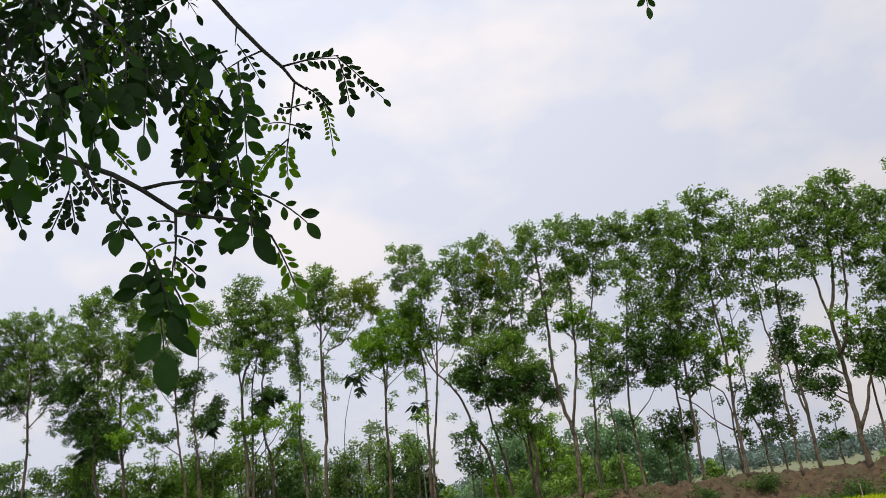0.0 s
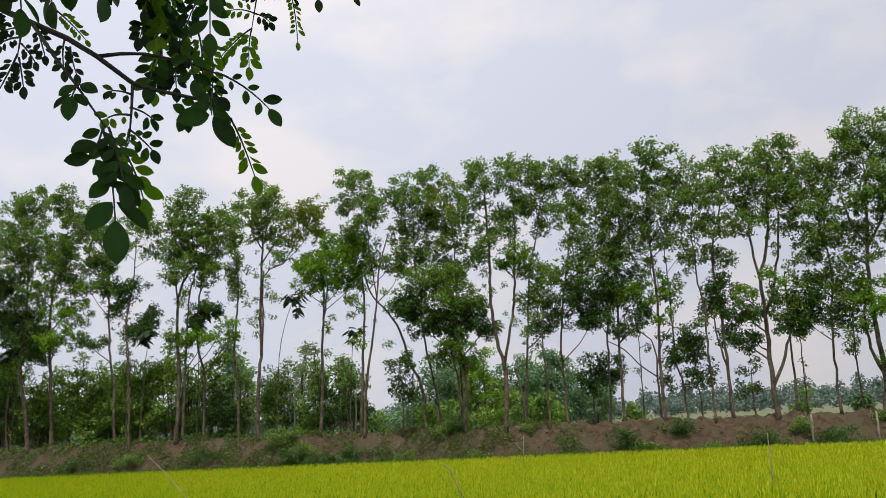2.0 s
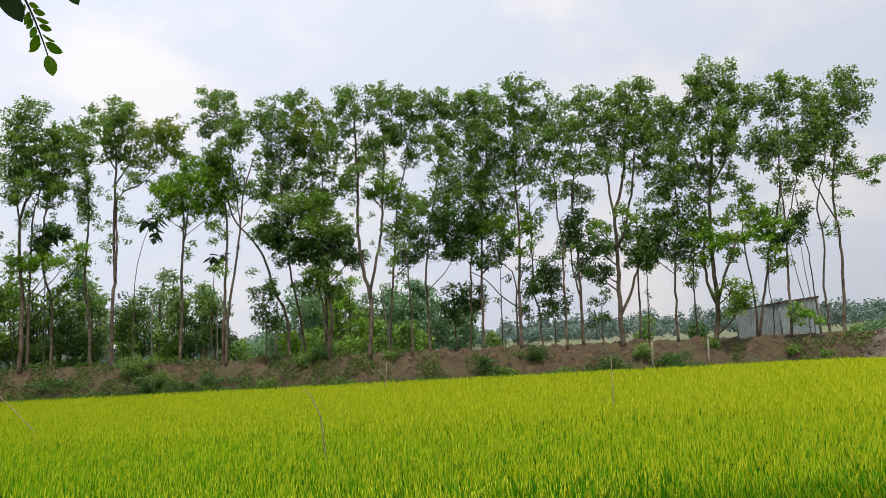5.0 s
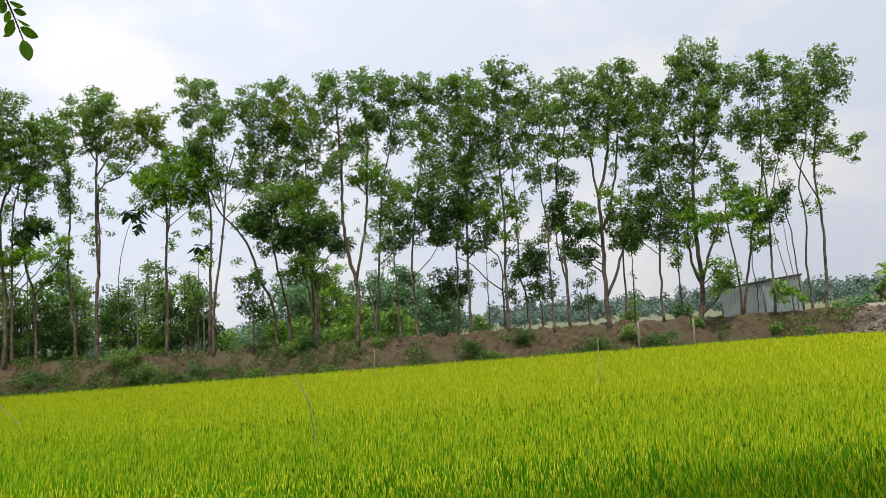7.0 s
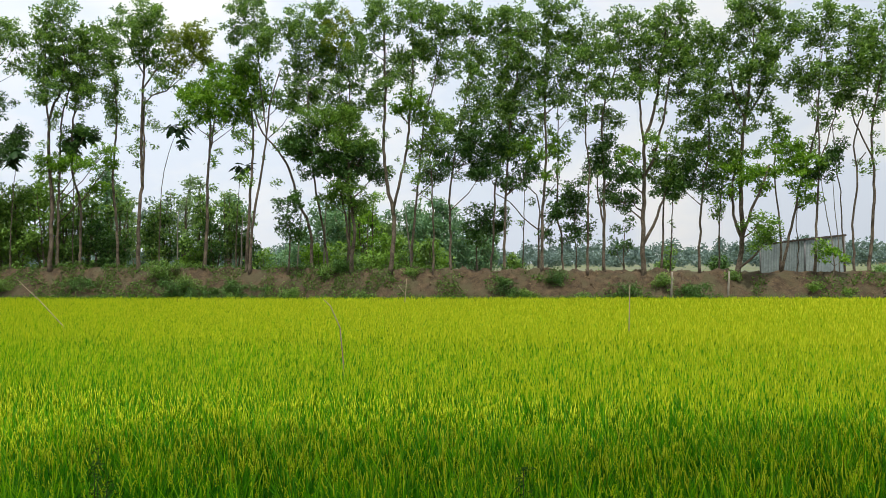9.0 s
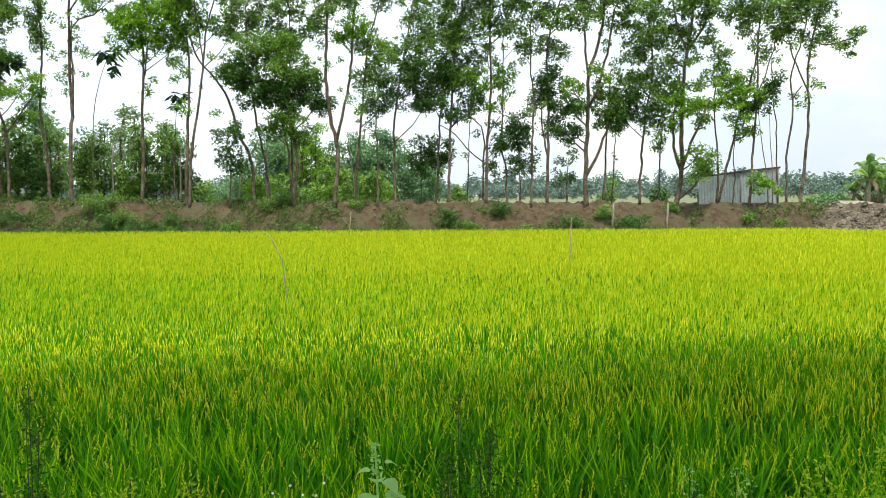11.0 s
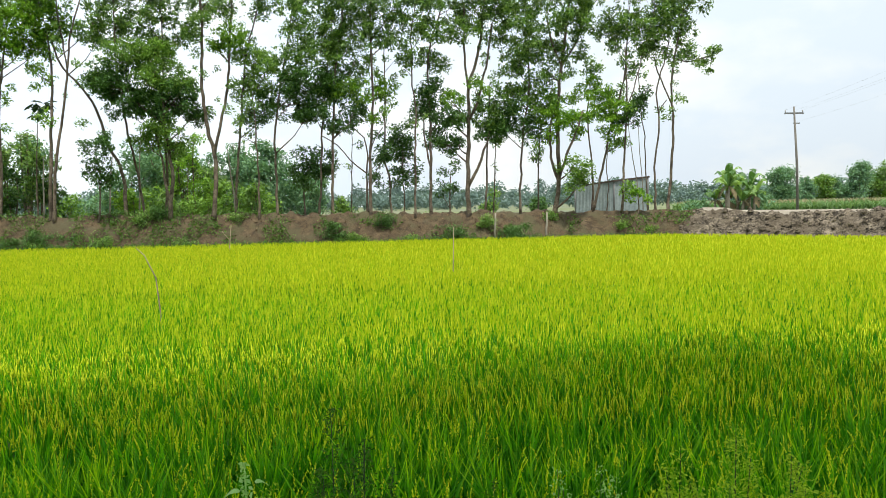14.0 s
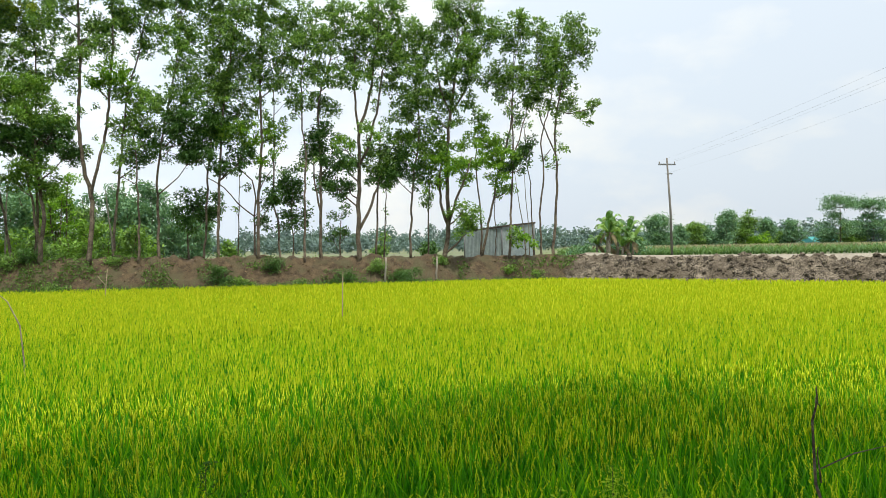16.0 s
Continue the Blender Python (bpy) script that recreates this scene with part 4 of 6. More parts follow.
row_tree(36.6, 0.23, [(9.42, 1.82), (9.61, 2.88), (9.99, 4.41), (10.28, 5.70), (10.64, 6.98), (10.97, 8.28), (11.17, 9.60), (11.24, 11.22)], [], {0: [(11.24, 13.90, 0.43, 0.37), (11.72, 13.63, 0.53, 0.43), (11.36, 12.57, 0.72, 0.48), (10.84, 11.25, 0.85, 0.66), (11.61, 10.91, 0.92, 0.68), (10.47, 10.20, 0.66, 0.40), (10.16, 10.83, 0.58, 0.48)], 2: [(10.54, 6.99, 0.57, 0.42), (10.28, 5.96, 0.57, 0.23), (11.04, 5.64, 0.39, 0.16), (10.11, 7.95, 0.63, 0.31)]}, fill=0.95)
row_tree(36.9, 0.21, [(9.47, 1.97), (9.49, 2.90), (9.50, 3.94), (9.41, 5.26), (9.29, 6.60), (9.32, 7.67)], [], {2: [(10.01, 7.48, 0.69, 0.47), (9.49, 6.85, 0.53, 0.37), (9.56, 8.46, 0.42, 0.37)], 0: [(9.41, 9.01, 0.48, 0.37)]}, fill=0.85)
row_tree(37.6, 0.11, [(10.42, 1.86), (10.45, 3.12), (10.44, 4.45), (10.50, 5.52)], [], {2: [(10.53, 5.25, 0.21, 0.16)]}, fill=0.40)
row_tree(36.3, 0.23, [(10.74, 1.84), (10.85, 3.31), (10.96, 4.84), (11.04, 6.91), (11.01, 8.49), (11.00, 9.82)], [[(11.04, 6.91), (11.52, 8.18), (11.96, 9.73), (12.41, 11.56)]], {0: [(12.25, 13.47, 0.47, 0.34), (12.70, 13.02, 0.60, 0.50), (12.29, 11.57, 0.84, 0.65), (13.02, 12.31, 0.68, 0.65), (13.04, 11.23, 0.57, 0.52), (11.87, 10.01, 0.83, 0.44), (12.66, 10.41, 0.57, 0.47)], 3: [(11.37, 7.27, 0.52, 0.36), (11.85, 7.58, 0.41, 0.26), (11.49, 6.56, 0.51, 0.23), (10.84, 6.40, 0.36, 0.23)]}, fill=0.95)
row_tree(37.3, 0.13, [(12.39, 1.75), (12.37, 2.73), (12.27, 4.05), (12.20, 5.63), (12.09, 6.71), (12.03, 7.78), (11.92, 8.87)], [], {3: [(12.32, 7.87, 0.37, 0.21)]}, fill=0.50)
row_tree(36.7, 0.20, [(12.59, 1.89), (12.57, 3.22), (12.54, 4.50), (12.71, 5.79), (12.74, 6.70), (12.67, 7.63), (12.82, 8.68), (13.16, 9.72), (13.40, 11.04)], [[(12.74, 6.70), (12.93, 7.03), (13.13, 7.33)]], {0: [(13.86, 13.30, 0.58, 0.48), (13.71, 12.36, 0.71, 0.47), (13.52, 11.43, 0.47, 0.37)], 4: [(13.47, 9.82, 0.29, 0.47)]}, fill=0.95)
row_tree(36.4, 0.28, [(13.03, 1.66), (13.20, 3.16), (13.26, 4.69), (13.32, 6.23), (13.30, 7.53), (13.37, 8.83), (13.55, 10.14), (13.80, 11.45)], [[(13.21, 7.01), (12.95, 7.95), (12.61, 8.64), (12.42, 9.31)], [(13.43, 9.36), (14.01, 9.10), (14.76, 9.24), (15.31, 9.40)]], {0: [(14.28, 13.56, 0.60, 0.39), (14.74, 12.84, 0.70, 0.42), (14.37, 12.20, 0.70, 0.39), (14.02, 11.30, 0.47, 0.31), (14.25, 10.72, 0.31, 0.21), (14.06, 9.88, 0.26, 0.36), (14.39, 9.22, 0.33, 0.15), (14.92, 9.33, 0.41, 0.21), (15.32, 9.82, 0.31, 0.21), (15.25, 8.88, 0.31, 0.15)]}, fill=0.95)
row_tree(36.2, 0.10, [(11.54, 1.80), (11.57, 2.25), (11.55, 2.75)], [], {2: [(11.39, 2.76, 0.33, 0.23), (11.66, 3.05, 0.30, 0.18), (11.87, 2.83, 0.18, 0.15)]}, fill=0.70, label="young sapling with a tuft of fresh green leaves")
row_tree(36.3, 0.10, [(10.83, 1.84), (10.84, 2.55), (10.83, 3.18)], [], {4: [(10.85, 3.36, 0.38, 0.15), (10.90, 2.90, 0.20, 0.13)]}, fill=0.50, label="young sapling with a tuft of fresh green leaves")


# ---- thicket behind and between the trunks ----
def thicket_tree(x, y, h, w, tone, low=0.2, fill=1.0, ground=1.7, label="", leaf=0.20, name="bush", group="thicket behind the trees"):
    """A small tree or bush: a few crooked stems and leaf clumps of uneven size."""
    rng = np.random.default_rng(int(abs(x) * 913 + y * 31 + h * 100))
    root = thing(name, (x, y, ground - 0.05), label or BUSH_LABEL[tone], "bush" if h < 3 else "tree", group)
    for i in range(3):
        foot = Vector((rng.normal(0, 0.16 * w), rng.normal(0, 0.1 * w), 0))
        tip = foot + Vector((rng.normal(0, 0.12 * w), rng.normal(0, 0.12 * w), h * rng.uniform(0.7, 1.0)))
        line = curve_through(foot, foot.lerp(tip, 0.5) + Vector(rng.normal(0, 0.03 * w, 3)), tip, 6, rng, 0.02 * h ** 0.5)
        r = 0.008 + 0.011 * h
        s = Soup()
        s.tube(line, [r * (1 - 0.12 * k) for k in range(7)], 5)
        part("stem", s.mesh("stem", BARK), root)
        unit = max(leaf / 0.20, 0.5)
        count = int(CLUMPS * (0.45 if y < 38.8 else 0.24 if ground > 1.65 and y > 36.5 else 0.55) * fill * w * h / unit ** 2) + 4
        centres = []
        for k in range(count):
            u = low + (1 - low) * rng.random()
            rr = w * 0.36 * math.sin(math.pi * (0.15 + 0.78 * u)) * rng.random() ** 0.5
            a = rng.uniform(0, 6.3)
            c = on_line(line, u)
            centres.append(Vector((c.x + math.cos(a) * rr, c.y + math.sin(a) * rr, min(c.z + rng.normal(0, 0.03 * h), h))))
        grow_crown(root, rng, line, 2 * r, centres, 0.25, BARK, tone, 40, leaf, 0.25 * unit)
    return root


def bare_stem(x, y, top, lean, r, crook=0.0):
    """A thin pale trunk with no leaves."""
    z = bank_point(x, y - 34.5, EARTH)[2] if y < 41 else 1.7
    root = thing("bare_tree", (x, y, z), "thin pale bare trunk standing behind the tree row", "tree", "bare trunks")
    s = Soup()
    h = top - z
    s.tube([(0, 0, -0.2), (lean * 0.2 + crook, 0, h * 0.3), (lean * 0.5 - crook, 0.03, h * 0.6), (lean, 0, h)], [r, r * 0.85, r * 0.7, r * 0.35], 6)
    part("trunk", s.mesh("trunk", PALE_BARK), root)


BUSH_LABEL = [
    "leafy green bush growing behind the tree row", "yellowish green bush behind the tree row",
    "fresh green bush behind the tree row", "dense dark green bush behind the tree row",
    "olive green bushy thicket behind the tree row", "pale grey-green thin bush behind the tree row", "hazy far green tree", "haze-pale green tree in the fields behind the row",
]
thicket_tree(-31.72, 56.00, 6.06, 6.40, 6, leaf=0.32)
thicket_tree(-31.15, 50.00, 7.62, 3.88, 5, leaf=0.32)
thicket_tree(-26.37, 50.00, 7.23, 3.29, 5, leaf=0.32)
thicket_tree(-30.82, 38.0, 6.06, 3.18, 4, low=0.25)
thicket_tree(-29.59, 38.5, 5.26, 2.83, 4, low=0.30, fill=0.9)
thicket_tree(-32.61, 38.5, 5.15, 2.78, 4, low=0.25, fill=0.9)
thicket_tree(-28.37, 39.0, 4.86, 2.49, 0, low=0.25, fill=0.9)
thicket_tree(-33.35, 38.0, 3.84, 2.44, 0, low=0.20, fill=0.8)
thicket_tree(-35.77, 38.5, 5.39, 2.89, 4, low=0.35, fill=0.8)
thicket_tree(-37.92, 39.0, 4.51, 2.63, 2, low=0.35, fill=0.7)
thicket_tree(-39.23, 38.5, 4.94, 3.01, 4, low=0.35, fill=0.7)
thicket_tree(-41.07, 38.5, 5.42, 3.09, 3, low=0.40, fill=0.8)
thicket_tree(-43.43, 38.5, 5.95, 4.20, 4, low=0.35, fill=0.9)
thicket_tree(-46.96, 39.0, 6.62, 5.38, 3, low=0.30, fill=0.9)
thicket_tree(-50.05, 39.0, 7.24, 6.09, 4, low=0.30)
thicket_tree(-53.80, 39.0, 7.92, 7.40, 3, low=0.30)
thicket_tree(-27.51, 40.0, 5.70, 2.36, 0, low=0.30, fill=0.9)
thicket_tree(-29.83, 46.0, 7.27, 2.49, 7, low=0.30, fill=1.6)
thicket_tree(-25.41, 41.0, 5.77, 2.03, 0, low=0.30, fill=0.8)
thicket_tree(-25.57, 38.3, 3.34, 2.21, 3, low=0.15, fill=0.9)
thicket_tree(-26.98, 38.2, 2.48, 2.24, 0, low=0.10, fill=0.8)
thicket_tree(-24.16, 38.4, 2.94, 1.88, 3, low=0.15, fill=0.8)
thicket_tree(-29.72, 37.8, 2.00, 3.06, 4, low=0.10, fill=0.7)
thicket_tree(-34.25, 38.0, 1.59, 2.93, 0, low=0.10, fill=0.6)
thicket_tree(-22.75, 40.0, 5.51, 2.07, 0, low=0.42)
thicket_tree(-22.32, 38.5, 3.94, 1.71, 0, low=0.30)
thicket_tree(-24.92, 47.0, 6.57, 1.94, 5, low=0.35, fill=0.3)
thicket_tree(-21.28, 42.0, 5.27, 1.86, 0, low=0.40)
thicket_tree(-19.40, 41.0, 5.39, 1.51, 0, low=0.40)
thicket_tree(-19.11, 39.0, 3.38, 1.62, 3, low=0.35)
thicket_tree(-18.22, 39.5, 3.99, 1.28, 0, low=0.40)
thicket_tree(-21.17, 39.0, 2.74, 1.97, 3, low=0.20)
thicket_tree(-19.92, 38.5, 2.32, 1.60, 4, low=0.20, fill=0.9)
thicket_tree(-17.57, 40.0, 2.56, 0.83, 3, low=0.30, fill=0.7)
thicket_tree(-22.34, 52.0, 1.69, 2.78, 4, low=0.10, leaf=0.26)
thicket_tree(-23.06, 58.0, 2.04, 3.44, 7, low=0.10, leaf=0.26)
thicket_tree(-13.42, 39.5, 2.02, 1.64, 2, low=0.20)
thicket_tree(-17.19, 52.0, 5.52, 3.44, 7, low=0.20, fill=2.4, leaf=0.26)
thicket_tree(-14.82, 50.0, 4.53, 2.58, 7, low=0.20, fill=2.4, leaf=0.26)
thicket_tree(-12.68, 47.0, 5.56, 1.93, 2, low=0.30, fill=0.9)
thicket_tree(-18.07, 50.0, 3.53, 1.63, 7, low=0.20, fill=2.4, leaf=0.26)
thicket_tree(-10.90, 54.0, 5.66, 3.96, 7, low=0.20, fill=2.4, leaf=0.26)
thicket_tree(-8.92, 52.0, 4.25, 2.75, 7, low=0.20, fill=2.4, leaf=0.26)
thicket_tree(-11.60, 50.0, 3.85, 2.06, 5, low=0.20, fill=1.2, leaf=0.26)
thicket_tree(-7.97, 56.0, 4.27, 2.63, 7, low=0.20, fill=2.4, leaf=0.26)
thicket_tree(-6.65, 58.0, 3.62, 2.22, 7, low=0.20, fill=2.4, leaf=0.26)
thicket_tree(-11.48, 45.0, 1.97, 2.39, 4, low=0.15)
thicket_tree(-9.33, 44.0, 2.25, 1.95, 0, low=0.20)
thicket_tree(-7.90, 42.0, 2.48, 1.24, 0, low=0.30, fill=0.8)
thicket_tree(-12.27, 42.0, 1.53, 1.62, 0, low=0.10, fill=0.9)
thicket_tree(5.31, 44.0, 1.61, 0.78, 0, low=0.30, fill=0.8)
thicket_tree(7.75, 42.0, 1.33, 0.74, 3, low=0.30, fill=0.8)
thicket_tree(-3.11, 44.0, 1.76, 0.58, 0, low=0.30, fill=0.6)
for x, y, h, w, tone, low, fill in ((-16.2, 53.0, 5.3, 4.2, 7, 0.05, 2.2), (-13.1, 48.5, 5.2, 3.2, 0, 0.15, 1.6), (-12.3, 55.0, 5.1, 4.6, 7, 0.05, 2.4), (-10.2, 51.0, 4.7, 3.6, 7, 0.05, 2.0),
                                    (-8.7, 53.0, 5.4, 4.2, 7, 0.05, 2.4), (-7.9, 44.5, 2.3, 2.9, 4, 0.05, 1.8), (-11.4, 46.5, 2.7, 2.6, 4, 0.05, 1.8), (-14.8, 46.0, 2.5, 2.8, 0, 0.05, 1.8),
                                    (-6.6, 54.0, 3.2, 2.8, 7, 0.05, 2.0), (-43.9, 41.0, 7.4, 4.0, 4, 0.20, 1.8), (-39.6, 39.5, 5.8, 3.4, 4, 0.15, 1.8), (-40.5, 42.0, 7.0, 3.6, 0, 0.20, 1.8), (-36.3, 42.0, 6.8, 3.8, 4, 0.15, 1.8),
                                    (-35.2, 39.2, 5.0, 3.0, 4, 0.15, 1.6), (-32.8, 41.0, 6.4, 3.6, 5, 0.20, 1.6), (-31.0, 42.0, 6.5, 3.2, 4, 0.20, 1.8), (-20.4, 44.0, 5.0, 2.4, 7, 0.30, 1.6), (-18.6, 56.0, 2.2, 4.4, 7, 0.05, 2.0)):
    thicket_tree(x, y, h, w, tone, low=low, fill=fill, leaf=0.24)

for bx, by, top, lean, r in ((-14.1, 38.2, 5.6, 0.35, 0.05), (-17.3, 38.4, 5.2, 0.15, 0.05), (-8.0, 38.3, 5.4, -0.3, 0.055), (-20.9, 38.3, 5.4, 0.1, 0.05), (-12.6, 38.0, 6.6, 0.3, 0.05), (12.05, 37.6, 6.2, -0.55, 0.03), (12.3, 37.8, 6.9, -0.25, 0.025)):
    bare_stem(bx, by, top, lean, r, 0.03)


# ---- far line of trees ----
def far_line(name, r, a0, a1, tall, leaf, label, tone=6):
    rng = np.random.default_rng(int(r))
    c = []
    step = math.degrees(tall * 0.55 / r)
    a = a0
    while a < a1:
        h, w = tall * rng.uniform(0.5, 1.15), tall * rng.uniform(0.5, 1.1)
        d = r + rng.normal(0, tall)
        n = int(420 * (0.7 / leaf) ** 2 * w * h / 36)
        p = rng.normal(0, 1, (n, 3))
        p /= np.linalg.norm(p, axis=1)[:, None]
        p *= rng.uniform(0.4, 1.0, (n, 1)) * [w * 0.5, w * 0.5, h * 0.5]
        t = math.radians(a)
        c.append(p + [-math.sin(t) * d, math.cos(t) * d, 1.6 + h * 0.5])
        a += step * rng.uniform(0.5, 1.4)
    ob = part(name, leaf_mesh(name, np.concatenate(c), leaf, leaf * 0.7, LEAF[tone], rng))
    tagged(ob, label, "trees", kind="stuff")


# the haze on these lines comes only from their leaf colour
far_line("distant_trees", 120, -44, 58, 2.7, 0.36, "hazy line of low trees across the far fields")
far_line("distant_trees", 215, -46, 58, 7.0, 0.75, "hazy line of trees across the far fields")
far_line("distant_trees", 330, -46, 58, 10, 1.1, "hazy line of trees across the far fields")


# ---- tin shed ----
def tin_shed():
    root = thing("shed", (10.20, 43.6, 1.78), "low grey corrugated tin shed with dark roof edge", "shed")
    corner = [Vector((0, 0, 0)), Vector((2.0, -0.95, 0)), Vector((4.2, -0.2, 0)), Vector((2.1, 1.3, 0))]
    tops = [1.50, 1.74, 1.96, 1.72]

    def sheet(p, q, hp, hq, waves):
        v, f = [], []
        way = (q - p).normalized()
        nor = Vector((way.y, -way.x, 0))
        n = waves * 4
        for i in range(n + 1):
            t = i / n
            c = p.lerp(q, t) + nor * 0.018 * math.sin(2 * math.pi * t * waves)
            hh = hp + (hq - hp) * t
            v += [c, c + Vector((0, 0, hh))]
        for i in range(n):
            f.append((2 * i, 2 * i + 2, 2 * i + 3, 2 * i + 1))
        me = mesh_of("wall_sheet", v, f, TIN, True)
        return me

    for i in range(4):
        j = (i + 1) % 4
        p, q = corner[i], corner[j]
        cuts = max(int(round((q - p).length / 0.85)), 1)
        for k in range(cuts):
            a, b = k / cuts, (k + 1) / cuts
            nor = (q - p).normalized().cross(Vector((0, 0, 1))) * (0.012 * (k % 2))
            hp, hq = tops[i] + (tops[j] - tops[i]) * a, tops[i] + (tops[j] - tops[i]) * b
            part("wall_sheet", sheet(p.lerp(q, a) + nor, p.lerp(q, b) + nor, hp, hq, 9), root)
    for i in range(4):
        frame_ = Soup()
        frame_.tube([corner[i] + Vector((0, 0, -0.2)), corner[i] + Vector((0, 0, tops[i]))], [0.045, 0.045], 6)
        part("corner_post", frame_.mesh("corner_post", METAL), root)
    v = []
    mid = sum(corner, Vector()) / 4
    for lift in (0.0, 0.10):
        for i in range(4):
            o = corner[i] + (corner[i] - mid).normalized() * (0.10 if i else -0.25)
            v.append(o + Vector((0, 0, tops[i] + 0.01 + lift)))
    f = [(3, 2, 1, 0), (4, 5, 6, 7)] + [(i, (i + 1) % 4, 4 + (i + 1) % 4, 4 + i) for i in range(4)]
    part("roof", mesh_of("roof", v, f, RUST), root, "dark rusted tin roof")


tin_shed()


# ---- power pole and wires ----
def power_pole():
    root = thing("power_pole", (25.74, 48.0, 1.40), "slim concrete power pole with two short crossarms", "power pole")
    s = Soup()
    s.tube([(0, 0, -0.3), (-0.06, 0, 3.2), (-0.28, 0, 6.85)], [0.092, 0.078, 0.055], 10)
    part("pole", s.mesh("pole", POLE), root)
    for z, w in ((6.42, 0.62),):
        a = Soup()
        a.box((-0.27 - w, -0.04, z - 0.05), (-0.27 + w, 0.04, z + 0.05))
        arm = part("crossarm", a.mesh("crossarm", METAL, False), root)
        for dx in (-0.57, 0.57):
            i = Soup()
            i.tube([(-0.27 + dx, 0, z + 0.05), (-0.27 + dx, 0, z + 0.13), (-0.27 + dx, 0, z + 0.2)], [0.02, 0.04, 0.02], 8)
            part("insulator", i.mesh("insulator", CONCRETE), arm)
    b = Soup()
    b.box((-0.30, -0.02, 5.75), (0.12, 0.03, 5.82))
    part("bracket", b.mesh("bracket", METAL, False), root)
    for ox, oz in ((-0.7, 6.6), (0.1, 6.6), (0.45, 6.6), (-0.1, 5.8)):
        p, q = Vector((25.47 + ox, 48, 1.40 + oz)), Vector((13.0 + ox, -8, 2.2 + oz))
        pts = [p.lerp(q, t / 24) - Vector((0, 0, 0.5 * 4 * (t / 24) * (1 - t / 24))) for t in range(25)]
        w = Soup()
        w.tube(pts, [0.003] * 25, 4)
        tagged(part("power_wire", w.mesh("power_wire", WIRE)), "thin sagging overhead power wire from the pole", "wire", "power wires")


power_pole()


# ---- short posts at the foot of the bank ----
for px, py, pz, ph in ((4.45, 35.2, 0.9, 1.10), (6.86, 35.2, 0.85, 1.15)):
    root = thing("fence_post", (px, py, pz), "thin weathered pale post standing at the bank foot", "post", "posts at the bank")
    s = Soup()
    s.tube([(0, 0, -0.5), (0.01, 0, ph * 0.3), (0.045, 0, ph * 0.65), (0.05, 0, ph)], [0.05, 0.046, 0.043, 0.036], 8)
    part("post", s.mesh("post", PALE_BARK), root)


# ---- shrubs on the face of the bank ----
BANK_SHRUB = "low leafy green shrub growing on the bank slope"
for sx, ss, sh, sw, tone in ((-24.5, 0.9, 0.7, 2.2, 3), (-20.5, 1.2, 0.8, 1.6, 0), (-17.6, 0.6, 0.6, 1.8, 3), (-14.8, 0.7, 0.7, 2.4, 3), (-11.9, 1.6, 0.8, 0.9, 0),
                             (-10.9, 1.8, 0.6, 0.8, 3), (-7.5, 1.5, 0.5, 0.7, 0), (-3.0, 0.7, 0.9, 1.5, 3), (-1.9, 0.4, 0.6, 1.3, 0), (-0.6, 1.2, 0.8, 0.9, 3), (0.6, 0.5, 0.5, 1.2, 0),
                             (2.4, 0.6, 0.8, 1.5, 3), (4.1, 1.0, 0.9, 1.2, 0), (5.6, 0.5, 0.9, 1.9, 3), (7.3, 1.5, 0.5, 0.8, 0), (-29, 1.0, 0.7, 2.0, 0), (-33, 0.6, 0.6, 1.6, 3), (10.6, 1.0, 0.4, 0.7, 4), (12.1, 0.8, 0.4, 0.8, 4),
                             (-19.6, 0.4, 0.8, 2.0, 3), (-18.7, 0.9, 0.6, 1.4, 0), (-16.6, 0.9, 0.8, 1.9, 3), (-16.0, 0.4, 0.6, 1.5, 0), (-9.6, 0.4, 0.5, 1.0, 0), (-13.0, 0.5, 0.5, 1.2, 0)):
    thicket_tree(sx, 34.5 + ss, sh, sw, tone, low=0.02, fill=1.6, ground=bank_point(sx, ss, EARTH)[2] - 0.03, label=BANK_SHRUB, leaf=0.08, name="shrub", group="shrubs on the bank")

WEEDY = surface("bank_weed_leaf", (0.035, 0.09, 0.014), (0.15, 0.25, 0.05), 0.6, 0.5, 0.0, glow=0.2, **LEAFY)
# low weeds along the foot and the face of the bank
rng = np.random.default_rng(21)
n = 60000
wx = rng.uniform(-60, 12.5, n)
ws = rng.uniform(0, 1, n) ** 1.4 * 2.2
keep = np.array([noise.noise(Vector((a * 0.8, b * 1.1, 2))) + 0.5 * noise.noise(Vector((a * 0.2, b * 0.3, 6))) + (0.45 if b < 0.35 else 0) + 0.3 * min(max(-a - 8, 0) / 12, 1) + 0.35 * q + (0.25 if b > 1.75 and a < -6 else 0) - 0.3 * min(max(a - 5, 0) / 4, 1) > 0.36 for a, b, q in zip(wx, ws, rng.random(n))])
wx, ws = wx[keep], ws[keep]
wp = np.array([bank_point(a, b, EARTH) for a, b in zip(wx, ws)])
tagged(part("bank_weeds", leaf_mesh("bank_weeds", wp + np.stack([0 * wx, 0 * wx - 0.05, rng.uniform(0.02, 0.22, len(wx))], -1), 0.12, 0.05, WEEDY, rng, droop=-0.4)),
       "low green weeds and grass on the brown bank", "weeds", kind="stuff")


